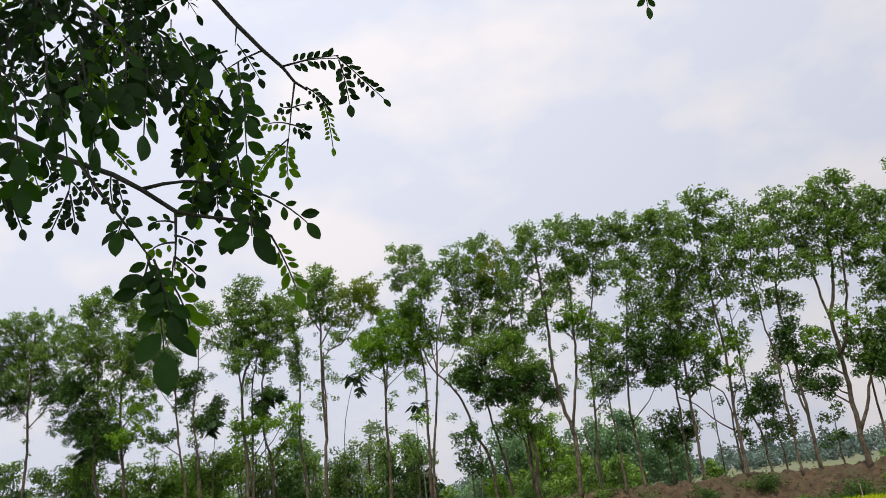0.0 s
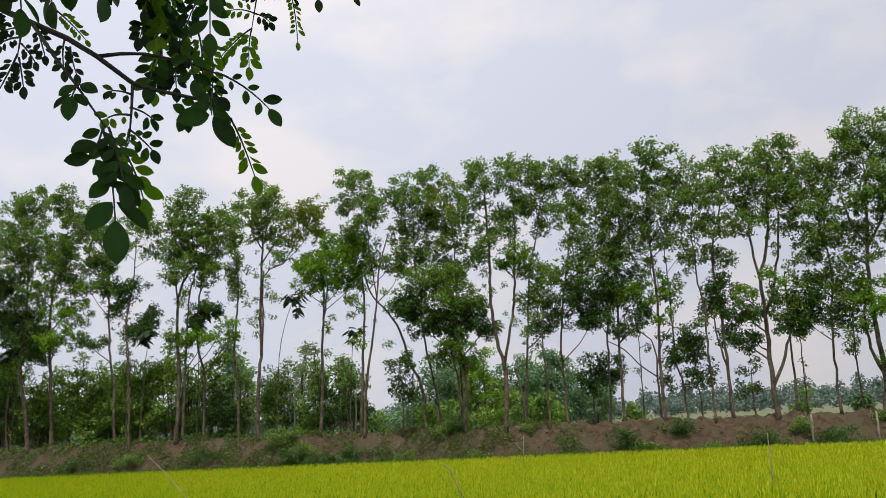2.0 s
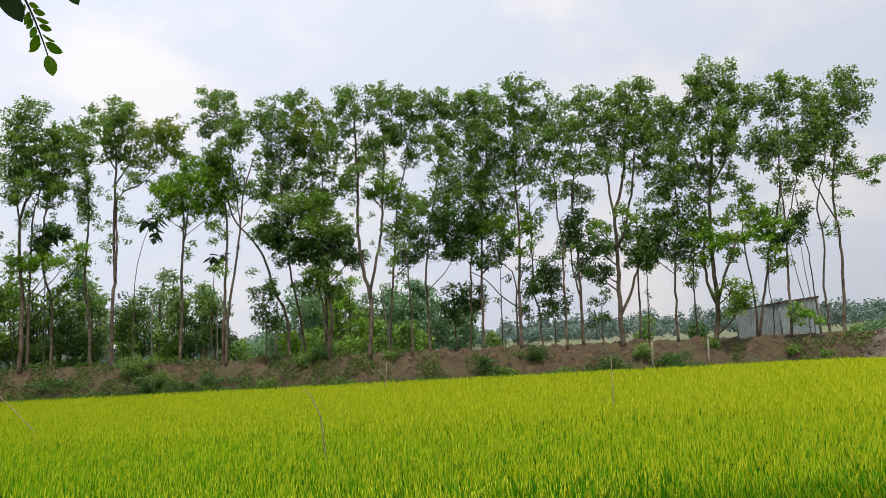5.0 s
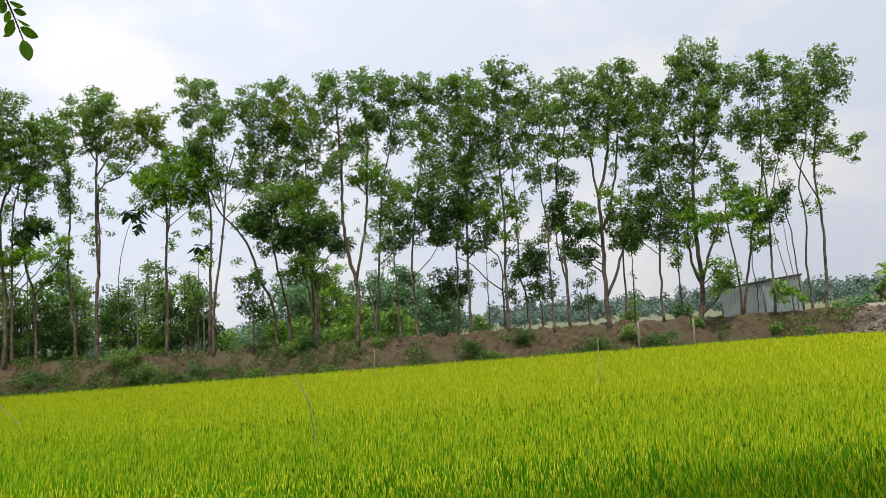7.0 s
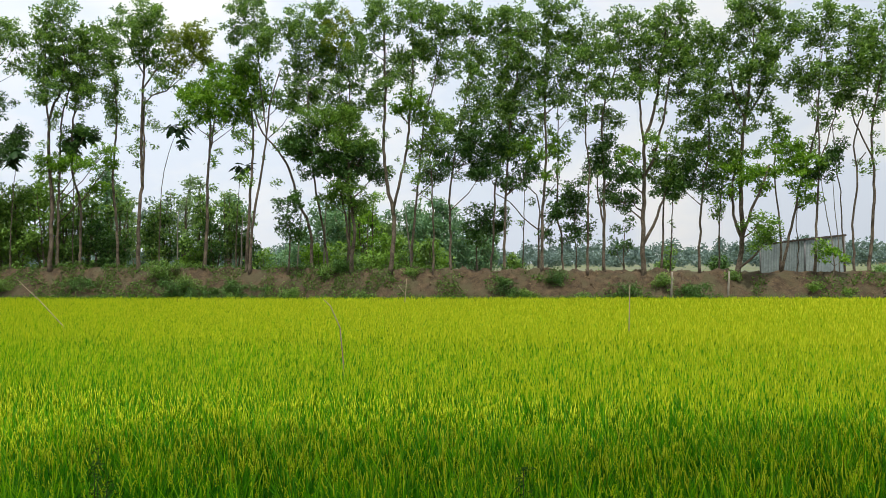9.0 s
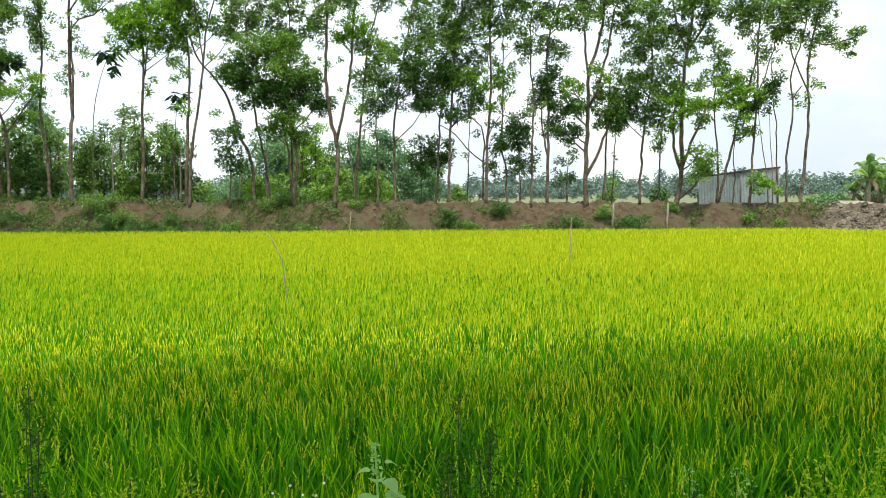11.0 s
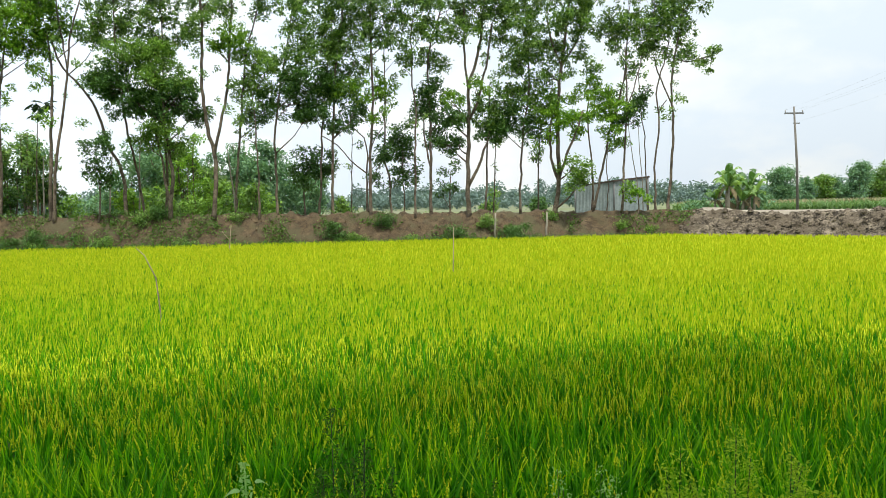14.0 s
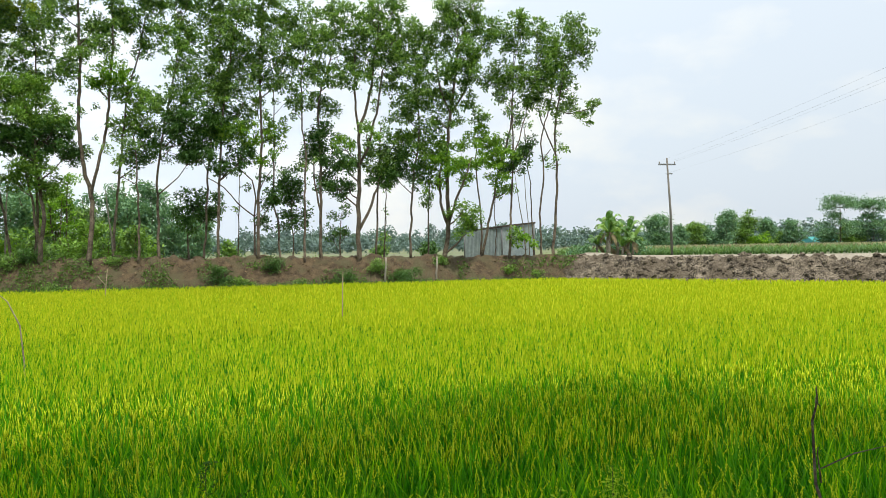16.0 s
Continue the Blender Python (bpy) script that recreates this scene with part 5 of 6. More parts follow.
n = 1200
wx, ws = rng.uniform(-60, 12.5, n), rng.uniform(0.05, 2.6, n)
LITTER = surface("dry_leaf_litter", (0.09, 0.062, 0.036), (0.22, 0.155, 0.095), 0.9, 4.0, 0.0, island=0.7, gloss=0.1)
lp = np.array([bank_point(a, b, EARTH) for a, b in zip(wx, ws)]) + [0, 0, 0.03]
tagged(part("leaf_litter", leaf_mesh("leaf_litter", lp, 0.12, 0.06, LITTER, rng, droop=0.0, level=0.6)), "dry brown fallen leaves scattered over the bank", "litter", kind="stuff")


# green grass fringe where the rice meets the bank
n = 20000
gx = rng.uniform(-60, 12.5, n)
gp = np.stack([gx, 34.25 + rng.normal(0, 0.3, n) + 0.2 * np.sin(gx * 0.7), 0 * gx], -1)
GRASS = surface("bank_foot_grass", (0.035, 0.11, 0.012), (0.12, 0.27, 0.03), 0.6, 0.5, 0.0, glow=0.3, **LEAFY)
blades("grass_fringe", gp, 0.98, 0.03, 0.25, 2, GRASS, rng, "green grass fringe at the foot of the bank", 0.5)


# ---- clods on the mud bank, pale track behind it ----
def clods(count, name, material, label):
    rng = np.random.default_rng(77)
    v, f = [], []
    for i in range(count):
        u, s = rng.uniform(12.3, 33), rng.uniform(0.0, 2.3)
        r = 0.03 + 0.13 * rng.random() ** 2.5
        c = np.array(bank_point(u, s, DUG)) + [0, 0, 0.02]
        b = len(v)
        tw = rng.uniform(0, 6.3)
        for k, (ring, zz) in enumerate(((1.15, -0.6), (0.95, 0.15), (0.5, 0.7))):
            for q in range(6):
                a = tw + q * math.pi / 3
                rr = r * ring * rng.uniform(0.65, 1.25)
                v.append(c + [rr * math.cos(a), rr * math.sin(a), r * zz * rng.uniform(0.6, 1.2)])
        for k in range(2):
            for q in range(6):
                p, n2 = b + k * 6 + q, b + k * 6 + (q + 1) % 6
                f.append((p, n2, n2 + 6, p + 6))
        f.append(tuple(b + 12 + q for q in range(6)))
    tagged(part(name, mesh_of(name, v, f, material)), label, "mud", kind="stuff")


clods(2400, "mud_clods", MUD, "grey lumps of dug mud heaped on the bank")
root = thing("stone", (22.35, 27.0, 1.0), "pale grey lump of broken concrete on the mud", "stone")
s = Soup()
s.tube([(-0.28, 0, -0.1), (-0.2, 0, 0.16), (0.05, 0.02, 0.3), (0.25, 0, 0.2), (0.33, 0, -0.02)], [0.12, 0.22, 0.25, 0.2, 0.08], 7)
part("block", s.mesh("block", CONCRETE, False), root)

v, f = [], []
for i in range(70):
    u = 12.5 + i * 0.5
    for k, off in enumerate((2.0, 2.7, 3.6, 4.4)):
        wob = 0.2 * noise.noise(Vector((u * 0.3, k, 8)))
        v.append((u + 0.69 * off, edge_y(u) + 0.72 * (off + wob), crest(u) - (off - 2.0) * 0.03 + (0.16 if k in (1, 2) else -0.25)))
for i in range(69):
    for k in range(3):
        f.append((i * 4 + k, i * 4 + 4 + k, i * 4 + 5 + k, i * 4 + k + 1))
tagged(part("dirt_track", mesh_of("dirt_track", v, f, ROAD, True)), "pale dusty earth track along the bank top", "path", kind="structure")


# ---- crop field and trees beyond the track ----
rng = np.random.default_rng(8)
p = []
for row in range(16):
    d = 56 + row * 1.1
    for x in np.arange(22 + row * 0.3, 75, 0.45):
        p.append((x + rng.normal(0, 0.1), d + rng.normal(0, 0.12) - (x - 24) * 0.25, 1.42))
crop = surface("maize_leaf", (0.085, 0.155, 0.065), (0.19, 0.29, 0.12), 0.7, 0.4, 0.0, glow=0.25, **LEAFY)
tassel = surface("dry_tassel", (0.30, 0.26, 0.14), (0.42, 0.36, 0.22), 0.8, 0.4, 0.0, gloss=0.1)
p = np.array(p)
blades("maize_crop", np.repeat(p, 9, 0), 0.80, 0.08, 0.75, 3, crop, rng, "rows of green young maize beyond the track")
blades("maize_tassels", np.repeat(p, 3, 0) + [0, 0, 0.60], 0.32, 0.035, 0.16, 2, tassel, rng, "pale dry maize tassels above the rows")
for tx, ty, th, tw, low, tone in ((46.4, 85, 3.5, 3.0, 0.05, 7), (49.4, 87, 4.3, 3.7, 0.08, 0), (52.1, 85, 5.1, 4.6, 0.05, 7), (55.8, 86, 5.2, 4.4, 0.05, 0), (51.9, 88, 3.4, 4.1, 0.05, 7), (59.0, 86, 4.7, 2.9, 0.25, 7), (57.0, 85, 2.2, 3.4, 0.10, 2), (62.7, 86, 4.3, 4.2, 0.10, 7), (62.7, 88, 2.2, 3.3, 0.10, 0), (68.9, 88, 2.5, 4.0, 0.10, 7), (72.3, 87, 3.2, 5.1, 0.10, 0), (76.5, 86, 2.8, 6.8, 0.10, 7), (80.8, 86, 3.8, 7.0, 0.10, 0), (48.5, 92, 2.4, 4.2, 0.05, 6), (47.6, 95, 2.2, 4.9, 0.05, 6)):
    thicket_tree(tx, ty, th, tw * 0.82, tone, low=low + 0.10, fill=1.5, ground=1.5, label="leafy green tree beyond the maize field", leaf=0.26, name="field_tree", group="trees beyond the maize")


def layered_tree(x, y, tall, reach):
    """A slim tree whose leaves lie in flat tiers."""
    root = thing("field_tree", (x, y, 1.45), "tall thin tree with flat layered crown", "tree", "trees beyond the maize")
    rng = np.random.default_rng(int(x * 10))
    s = Soup()
    s.tube([(0, 0, -0.1), (0.1, 0, tall * 0.5), (0, 0, tall * 0.96)], [0.12, 0.09, 0.03], 7)
    part("trunk", s.mesh("trunk", BARK), root)
    c = []
    for k, lift in enumerate((0.34, 0.50, 0.66, 0.86, 0.96)):
        r = reach * (0.75, 0.85, 0.45, 0.85, 0.6)[k]
        for q in range(4 if k != 2 else 2):
            turn = q * 1.6 + k + rng.uniform(-0.3, 0.3)
            tip = Vector((math.cos(turn) * r * rng.uniform(0.7, 1.1), math.sin(turn) * r, tall * lift))
            limb = Soup()
            limb.tube([(0.05, 0, tall * lift - 0.35), tip * 0.6 + Vector((0, 0, tall * lift * 0.4 - 0.1)), tip], [0.05, 0.03, 0.01], 5)
            part("limb", limb.mesh("limb", BARK), root)
            for g in (0.45, 0.75, 1.0):
                c.append(rng.normal(0, 1, (95, 3)) * [0.38, 0.38, 0.24] + [tip.x * g, tip.y * g, tall * lift + rng.normal(0, 0.15)])
    part("crown", leaf_mesh("crown", np.concatenate(c), 0.24, 0.13, LEAF[7], rng, level=0.6), root)


for tx, ty, th, reach in ((41.1, 80, 3.8, 1.8), (68.7, 85, 6.4, 2.8), (74.4, 86, 6.2, 2.5)):
    layered_tree(tx, ty, th, reach)
root = thing("farm_hut", (71.5, 92, 1.35), "far hut with teal painted roof", "hut")
s = Soup()
s.box((-2.0, -1.5, 0), (2.0, 1.5, 0.9))
part("wall", s.mesh("wall", CONCRETE, False), root)
v = [(-2.3, -1.8, 0.9), (2.3, -1.8, 0.9), (2.3, 1.8, 0.9), (-2.3, 1.8, 0.9), (-2.3, 0, 1.7), (2.3, 0, 1.7)]
part("roof", mesh_of("roof", v, [(0, 1, 5, 4), (2, 3, 4, 5), (0, 4, 3), (1, 2, 5), (3, 2, 1, 0)], TEAL), root, "teal painted roof")


BANANA = surface("banana_leaf", (0.075, 0.155, 0.045), (0.25, 0.37, 0.12), 0.5, 3.0, 0.1, glow=0.3, gloss=0.3, each=0.5)
DRY_BANANA = surface("dry_banana_leaf", (0.12, 0.09, 0.05), (0.26, 0.21, 0.12), 0.9, 5.0, 0.2, gloss=0.1)


def banana_clump(x, y, z):
    """False stems of several heights with long arching leaves, torn into strips along the rib."""
    root = thing("banana_plant", (x, y, z), "clump of banana plants with arching ragged leaves", "banana plant")
    rng = np.random.default_rng(3)
    for i in range(9):
        bx, by, h = -1.25 + 0.31 * i + rng.normal(0, 0.12), rng.normal(0, 0.45), rng.uniform(0.7, 1.9)
        s = Soup()
        s.tube([(bx, by, -0.1), (bx, by, h * 0.6), (bx + 0.05, by, h)], [0.10, 0.08, 0.045], 7)
        part("stem", s.mesh("stem", PALE_BARK), root)
        for k in range(11):
            old = k > 8
            turn = k * 2.4 + rng.uniform(-0.4, 0.4)
            rise = rng.uniform(-0.2, 0.3) if old else rng.uniform(1.0, 3.0)
            L = rng.uniform(0.9, 1.3) if old else rng.uniform(1.4, 2.2)
            d = Vector((math.cos(turn), math.sin(turn), 0))
            side = Vector((-d.y, d.x, 0))
            rib, v, f = [], [], []
            for j in range(13):
                t = j / 12
                rib.append(Vector((bx, by, h)) + d * L * (t - 0.25 * t * t) * 0.62 + Vector((0, 0, L * (rise * t * 0.62 - (rise * 0.34 + (0.75 if old else 0.30)) * t * t))))
            v += rib
            for j in range(12):
                w = 0.21 * math.sin(math.pi * min(0.10 + j / 12 * 0.9, 1))
                for sign in (-1, 1):
                    # each strip hangs on its own
                    hang = rng.uniform(0.15, 0.9)
                    drop = side * sign * w + d * 0.04 - Vector((0, 0, w * hang))
                    b = len(v)
                    v += [rib[j] + drop, rib[j + 1] + drop]
                    f.append((j, j + 1, b + 1, b))
            part("leaf", mesh_of("leaf", v, f, DRY_BANANA if old else BANANA), root)


banana_clump(20.8, 46.0, 1.55)
thicket_tree(22.2, 47.5, 1.6, 2.4, 7, low=0.05, fill=1.6, ground=1.45, label="green bush beside the banana plants", name="bush", group="")
thicket_tree(19.3, 48.5, 1.1, 1.8, 7, low=0.05, fill=1.6, ground=1.45, label="green bush beside the banana plants", name="bush", group="")


# ---- saplings with large leaves between the trunks, shade put into their colour ----
def big_leaf_sapling(x, y, foot, stem, heads, leaves):
    """A thin bowed stem with tufts of broad lobed drooping leaves. heads: (x, z, half width) of each tuft."""
    root = thing("sapling", (x, y, foot), "thin bowed sapling with large drooping shade-dark leaves", "sapling", "big-leaved saplings")
    rng = np.random.default_rng(int(abs(x * 100)))
    s = Soup()
    line = smooth_line([Vector((px - x, 0, pz - foot)) for px, pz in stem], 0.4, rng, 0.01)
    s.tube(line, [0.034 * (1 - 0.6 * i / (len(line) - 1)) for i in range(len(line))], 6)
    part("stem", s.mesh("stem", BARK), root)
    for hx, hz, spread in heads:
        for k in range(leaves):
            turn = k * 2.4 + rng.uniform(-0.3, 0.3)
            rise = rng.uniform(-0.9, 0.45)
            d = Vector((math.cos(turn), math.sin(turn) * 0.8, rise)).normalized()
            side = d.cross(Vector((0, 0, 1))).normalized()
            L = spread * rng.uniform(0.75, 1.15)
            o = Vector((hx - x, 0, hz - foot)) + Vector(rng.normal(0, 0.10 * spread, 3)) + d * 0.12 * spread
            v, f = [], []
            for j in range(9):
                t = j / 8
                c = o + d * L * t - Vector((0, 0, 0.42 * L * t * t))
                w = 0.34 * L * math.sin(math.pi * min(0.08 + 0.92 * t, 1)) * (1.18 if j % 2 else 0.72)
                v += [c - side * w - Vector((0, 0, w * 0.45)), c, c + side * w - Vector((0, 0, w * 0.45))]
            for j in range(8):
                a = j * 3
                f += [(a, a + 1, a + 4, a + 3), (a + 1, a + 2, a + 5, a + 4)]
            part("leaf", mesh_of("leaf", v, f, SHADED_BIG_LEAF, True), root)


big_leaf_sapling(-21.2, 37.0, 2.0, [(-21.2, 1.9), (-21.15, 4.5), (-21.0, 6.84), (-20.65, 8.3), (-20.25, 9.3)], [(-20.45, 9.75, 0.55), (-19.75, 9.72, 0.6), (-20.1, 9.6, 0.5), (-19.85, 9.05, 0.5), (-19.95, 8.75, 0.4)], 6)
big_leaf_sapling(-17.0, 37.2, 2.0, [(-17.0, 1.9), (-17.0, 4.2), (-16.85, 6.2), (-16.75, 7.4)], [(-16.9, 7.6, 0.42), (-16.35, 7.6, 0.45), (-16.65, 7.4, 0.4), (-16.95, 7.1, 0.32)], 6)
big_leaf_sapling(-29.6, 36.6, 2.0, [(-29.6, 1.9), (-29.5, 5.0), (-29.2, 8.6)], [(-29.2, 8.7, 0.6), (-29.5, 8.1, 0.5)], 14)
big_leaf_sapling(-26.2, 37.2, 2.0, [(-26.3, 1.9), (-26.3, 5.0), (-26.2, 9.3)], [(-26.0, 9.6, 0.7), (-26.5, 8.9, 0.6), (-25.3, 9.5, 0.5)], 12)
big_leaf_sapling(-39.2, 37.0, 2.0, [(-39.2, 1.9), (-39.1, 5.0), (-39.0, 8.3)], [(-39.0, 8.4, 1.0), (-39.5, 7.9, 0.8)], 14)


# ---- dry sticks standing in the rice ----
def field_stick(pts, r, label="thin dry stick standing in the rice"):
    base = Vector(pts[0])
    root = thing("stick", tuple(base), label, "stick", "sticks in the rice")
    s = Soup()
    s.tube([Vector(p) - base for p in pts], [r * (1 - 0.5 * i / (len(pts) - 1)) for i in range(len(pts))], 6)
    part("shaft", s.mesh("shaft", STICK), root)
    return root


field_stick([(-3.64, 11.92, 0), (-3.64, 11.92, 0.85), (-3.70, 11.95, 1.4), (-3.86, 11.95, 1.75), (-3.98, 11.95, 1.86)], 0.014)
field_stick([(1.27, 17.46, 0), (1.27, 17.46, 0.9), (1.30, 17.46, 1.92)], 0.016)
tw = field_stick([(-6.50, 29.74, 0), (-6.50, 29.74, 0.8), (-6.40, 29.74, 1.85)], 0.03, "forked dry twig standing in the rice")
s = Soup()
s.tube([(0.05, 0, 1.2), (-0.25, 0, 1.6)], [0.02, 0.01], 5)
part("fork", s.mesh("fork", STICK), tw)
field_stick([(-13.11, 18.15, 0), (-13.11, 18.15, 0.85), (-13.9, 18.3, 1.5), (-14.7, 18.4, 2.1)], 0.016, "thin dry stick leaning over the rice")


# ---- weeds on the near verge ----
def spot(turn, rise, d, eye=(0.03, 0.0, 2.415)):
    """A place seen from the standing point: degrees to the left of +y, degrees up, horizontal distance."""
    a = radians(turn)
    return Vector((eye[0] - math.sin(a) * d, eye[1] + math.cos(a) * d, eye[2] + math.tan(radians(rise)) * d))


SOFT = dict(island=0.6, spread=(0.2, 0.85), gloss=0.05)
YELLOW_LEAF = surface("yellow_green_weed_leaf", (0.13, 0.28, 0.016), (0.44, 0.56, 0.05), 0.6, 9.0, 0.0, glow=0.42, **SOFT)
PALE_LEAF = surface("pale_downy_leaf", (0.22, 0.40, 0.12), (0.44, 0.62, 0.26), 0.7, 9.0, 0.0, glow=0.38, **SOFT)
WEED_LEAF = surface("verge_weed_leaf", (0.020, 0.075, 0.005), (0.13, 0.26, 0.015), 0.55, 9.0, 0.0, glow=0.4, **SOFT)
DARK_WEED = surface("dark_feathery_weed_leaf", (0.018, 0.062, 0.008), (0.10, 0.20, 0.030), 0.6, 9.0, 0.0, glow=0.3, **SOFT)
WEED_STEM = surface("weed_stem", (0.02, 0.03, 0.012), (0.06, 0.075, 0.03), 0.8, 9.0, 0.0)


def verge_weed(turn, rise, d, spread, stems, leaf, material, label, bunch=60, depth=0.75, wide=0.4):
    tip = spot(turn, rise, d)
    g = height(tip.x, tip.y)
    root = thing("weed", (tip.x, tip.y, g - 0.02), label, "weed", "weeds on the verge")
    rng = np.random.default_rng(int(abs(turn * 100) + d * 37 + 11))
    h = tip.z - g
    bunch, leaf = int(bunch * 4.6), leaf * 0.92
    for i in range(stems):
        a = rng.uniform(0, 6.3)
        off = spread * math.sqrt(rng.random()) if i else 0.0
        hi = h * (1.0 if i == 0 else rng.uniform(0.72, 0.97))
        e = Vector((math.cos(a) * off, math.sin(a) * off * 0.6, hi))
        m = Vector((e.x * 0.35, e.y * 0.35, hi * 0.5)) + Vector(rng.normal(0, 0.02, 3))
        s = Soup()
        s.tube([(e.x * 0.15, e.y * 0.15, 0), m, e], [0.0038, 0.003, 0.0012], 5)
        stem = part("stem", s.mesh("stem", WEED_STEM), root)
        t = 1 - depth * rng.random(bunch)
        t[:4] = 1.0
        c = np.array([tuple(m.lerp(e, (q - 0.5) * 2) if q > 0.5 else (m * (q * 2))) for q in t])
        w = (1.02 - t)[:, None] * wide
        c = c + rng.normal(0, 1, (bunch, 3)) * [1, 1, 0.35] * (0.012 + w * 0.22)
        part("foliage", leaf_mesh("foliage", c, leaf, leaf * 0.42, material, rng, droop=-0.1), stem)
    return root


DARK = "tall feathery dark green weed on the field verge"
YELL = "bushy yellow-green weed with small leaves on the verge"
verge_weed(4.7, -14.4, 2.95, 0.10, 5, 0.021, DARK_WEED, DARK, 95, 0.75, 0.6)
verge_weed(2.2, -16.6, 2.85, 0.16, 5, 0.021, DARK_WEED, DARK, 90, 0.75, 0.6)
verge_weed(34.6, -11.7, 3.1, 0.05, 4, 0.022, DARK_WEED, DARK, 80, 0.8, 0.7)
verge_weed(28.6, -18.5, 2.8, 0.18, 10, 0.019, YELLOW_LEAF, YELL, 130, 0.85, 0.75)
verge_weed(24.6, -19.3, 2.8, 0.20, 10, 0.019, YELLOW_LEAF, YELL, 130, 0.85, 0.75)
verge_weed(36.5, -17.5, 2.9, 0.16, 9, 0.019, YELLOW_LEAF, YELL, 130, 0.85, 0.75)
verge_weed(-21.3, -17.0, 2.9, 0.20, 11, 0.019, YELLOW_LEAF, YELL, 170, 0.85, 0.75)
verge_weed(-25.0, -15.2, 3.0, 0.26, 12, 0.019, YELLOW_LEAF, YELL, 170, 0.85, 0.75)
verge_weed(-28.6, -16.8, 2.9, 0.22, 11, 0.019, YELLOW_LEAF, YELL, 170, 0.85, 0.75)
verge_weed(-15.6, -18.6, 2.9, 0.14, 9, 0.017, PALE_LEAF, "spiky pale green weed on the verge", 60, 0.8, 0.5)
verge_weed(-12.4, -18.9, 2.85, 0.12, 8, 0.017, PALE_LEAF, "spiky pale green weed on the verge", 60, 0.8, 0.5)
verge_weed(-7.6, -19.6, 2.8, 0.12, 5, 0.022, WEED_LEAF, "short leafy green weed on the verge", 70)
verge_weed(9.3, -19.5, 2.8, 0.10, 8, 0.019, YELLOW_LEAF, YELL, 130, 0.85, 0.75)
verge_weed(20.5, -20.5, 2.75, 0.12, 5, 0.022, WEED_LEAF, "short leafy green weed on the verge", 70)
verge_weed(-35.0, -20.0, 2.9, 0.2, 6, 0.022, WEED_LEAF, "short leafy green weed on the verge", 70)


def broad_weed(turn, rise, d):
    """A pale soft plant with broad lobed leaves and a flower spike."""
    tip = spot(turn, rise, d)
    g = height(tip.x, tip.y)
    h = tip.z - g
    root = thing("weed", (tip.x, tip.y, g - 0.02), "pale green weed with broad soft leaves and flower spike", "weed", "weeds on the verge")
    rng = np.random.default_rng(4)
    s = Soup()
    s.tube([(0.05, 0, 0), (0.02, 0, h * 0.6), (0, 0, h)], [0.009, 0.007, 0.003], 6)
    part("stem", s.mesh("stem", PALE_LEAF), root)
    for k in range(13):
        z = h - 0.09 - 0.026 * k
        turn2 = k * 2.5 + 0.6
        dvec = Vector((math.cos(turn2), math.sin(turn2), 0.25))
        side = Vector((-dvec.y, dvec.x, 0))
        L = 0.052 + 0.011 * k
        v, f = [], []
        for j in range(6):
            t = j / 5
            c = Vector((0.01, 0, z)) + dvec * (0.03 + L * t) - Vector((0, 0, 0.7 * L * t * t))
            w = L * 0.42 * (math.sin(math.pi * min(0.12 + t * 0.9, 1)) ** 0.8)
            v += [c - side * w + Vector((0, 0, w * 0.25)), c, c + side * w + Vector((0, 0, w * 0.25))]
        for j in range(5):
            a = j * 3
            f += [(a, a + 1, a + 4, a + 3), (a + 1, a + 2, a + 5, a + 4)]
        part("leaf", mesh_of("leaf", v, f, PALE_LEAF, True), root)
    c = np.array([(rng.normal(0, 0.012), rng.normal(0, 0.012), h - 0.12 * rng.random()) for _ in range(50)])
    part("flower_spike", leaf_mesh("flower_spike", c, 0.02, 0.012, PALE_LEAF, rng), root)


broad_weed(11.1, -17.6, 2.75)
for k, (t, r) in enumerate(((18.8, -20.6), (17.5, -20.2), (16.6, -20.9), (15.6, -21.0), (18.2, -21.6), (19.6, -21.4), (17.0, -22.0), (15.0, -20.2))):
    tip = spot(t, r, 2.7)
    g = height(tip.x, tip.y)
    root = thing("flower", (tip.x, tip.y, g - 0.02), "tiny white button flower on a thin stalk", "flower", "white flowers on the verge")
    s = Soup()
    s.tube([(0.02, 0, 0), (0.01, 0.01, (tip.z - g) * 0.6), (0, 0, tip.z - g)], [0.003, 0.0025, 0.002], 5)
    part("stalk", s.mesh("stalk", WEED_LEAF), root)
    b = Soup()
    b.tube([(0, 0, tip.z - g - 0.004), (0, 0, tip.z - g), (0, 0, tip.z - g + 0.004)], [0.003, 0.0055, 0.003], 8)
    part("head", b.mesh("head", WHITE), root)

# dark bare twig at the verge
tip = spot(-38.3, -9.5, 3.3)
root = thing("twig", (tip.x, tip.y, 0.0), "dark bare twig with thin side shoots", "twig")
s = Soup()
h = tip.z
s.tube([(0.09, 0, -0.05), (0.05, 0, h * 0.5), (0.035, 0, h * 0.74), (-0.005, 0, h * 0.80), (-0.015, 0, h * 0.93), (0.008, 0, h * 0.97), (0.004, 0, h)], [0.008, 0.0075, 0.0065, 0.006, 0.0045, 0.004, 0.002], 7)
part("shaft", s.mesh("shaft", BARK), root)
for a, b, dx in ((0.83, 0.852, 0.36), (0.5, 0.56, -0.2), (0.96, 0.965, 0.03), (0.80, 0.86, 0.04)):
    s = Soup()
    s.tube([(0.02, 0, h * a), (dx * 0.5, 0.02, h * b), (dx, 0.04, h * b * 1.01)], [0.0032, 0.0026, 0.0014], 5)
    part("shoot", s.mesh("shoot", BARK), root)


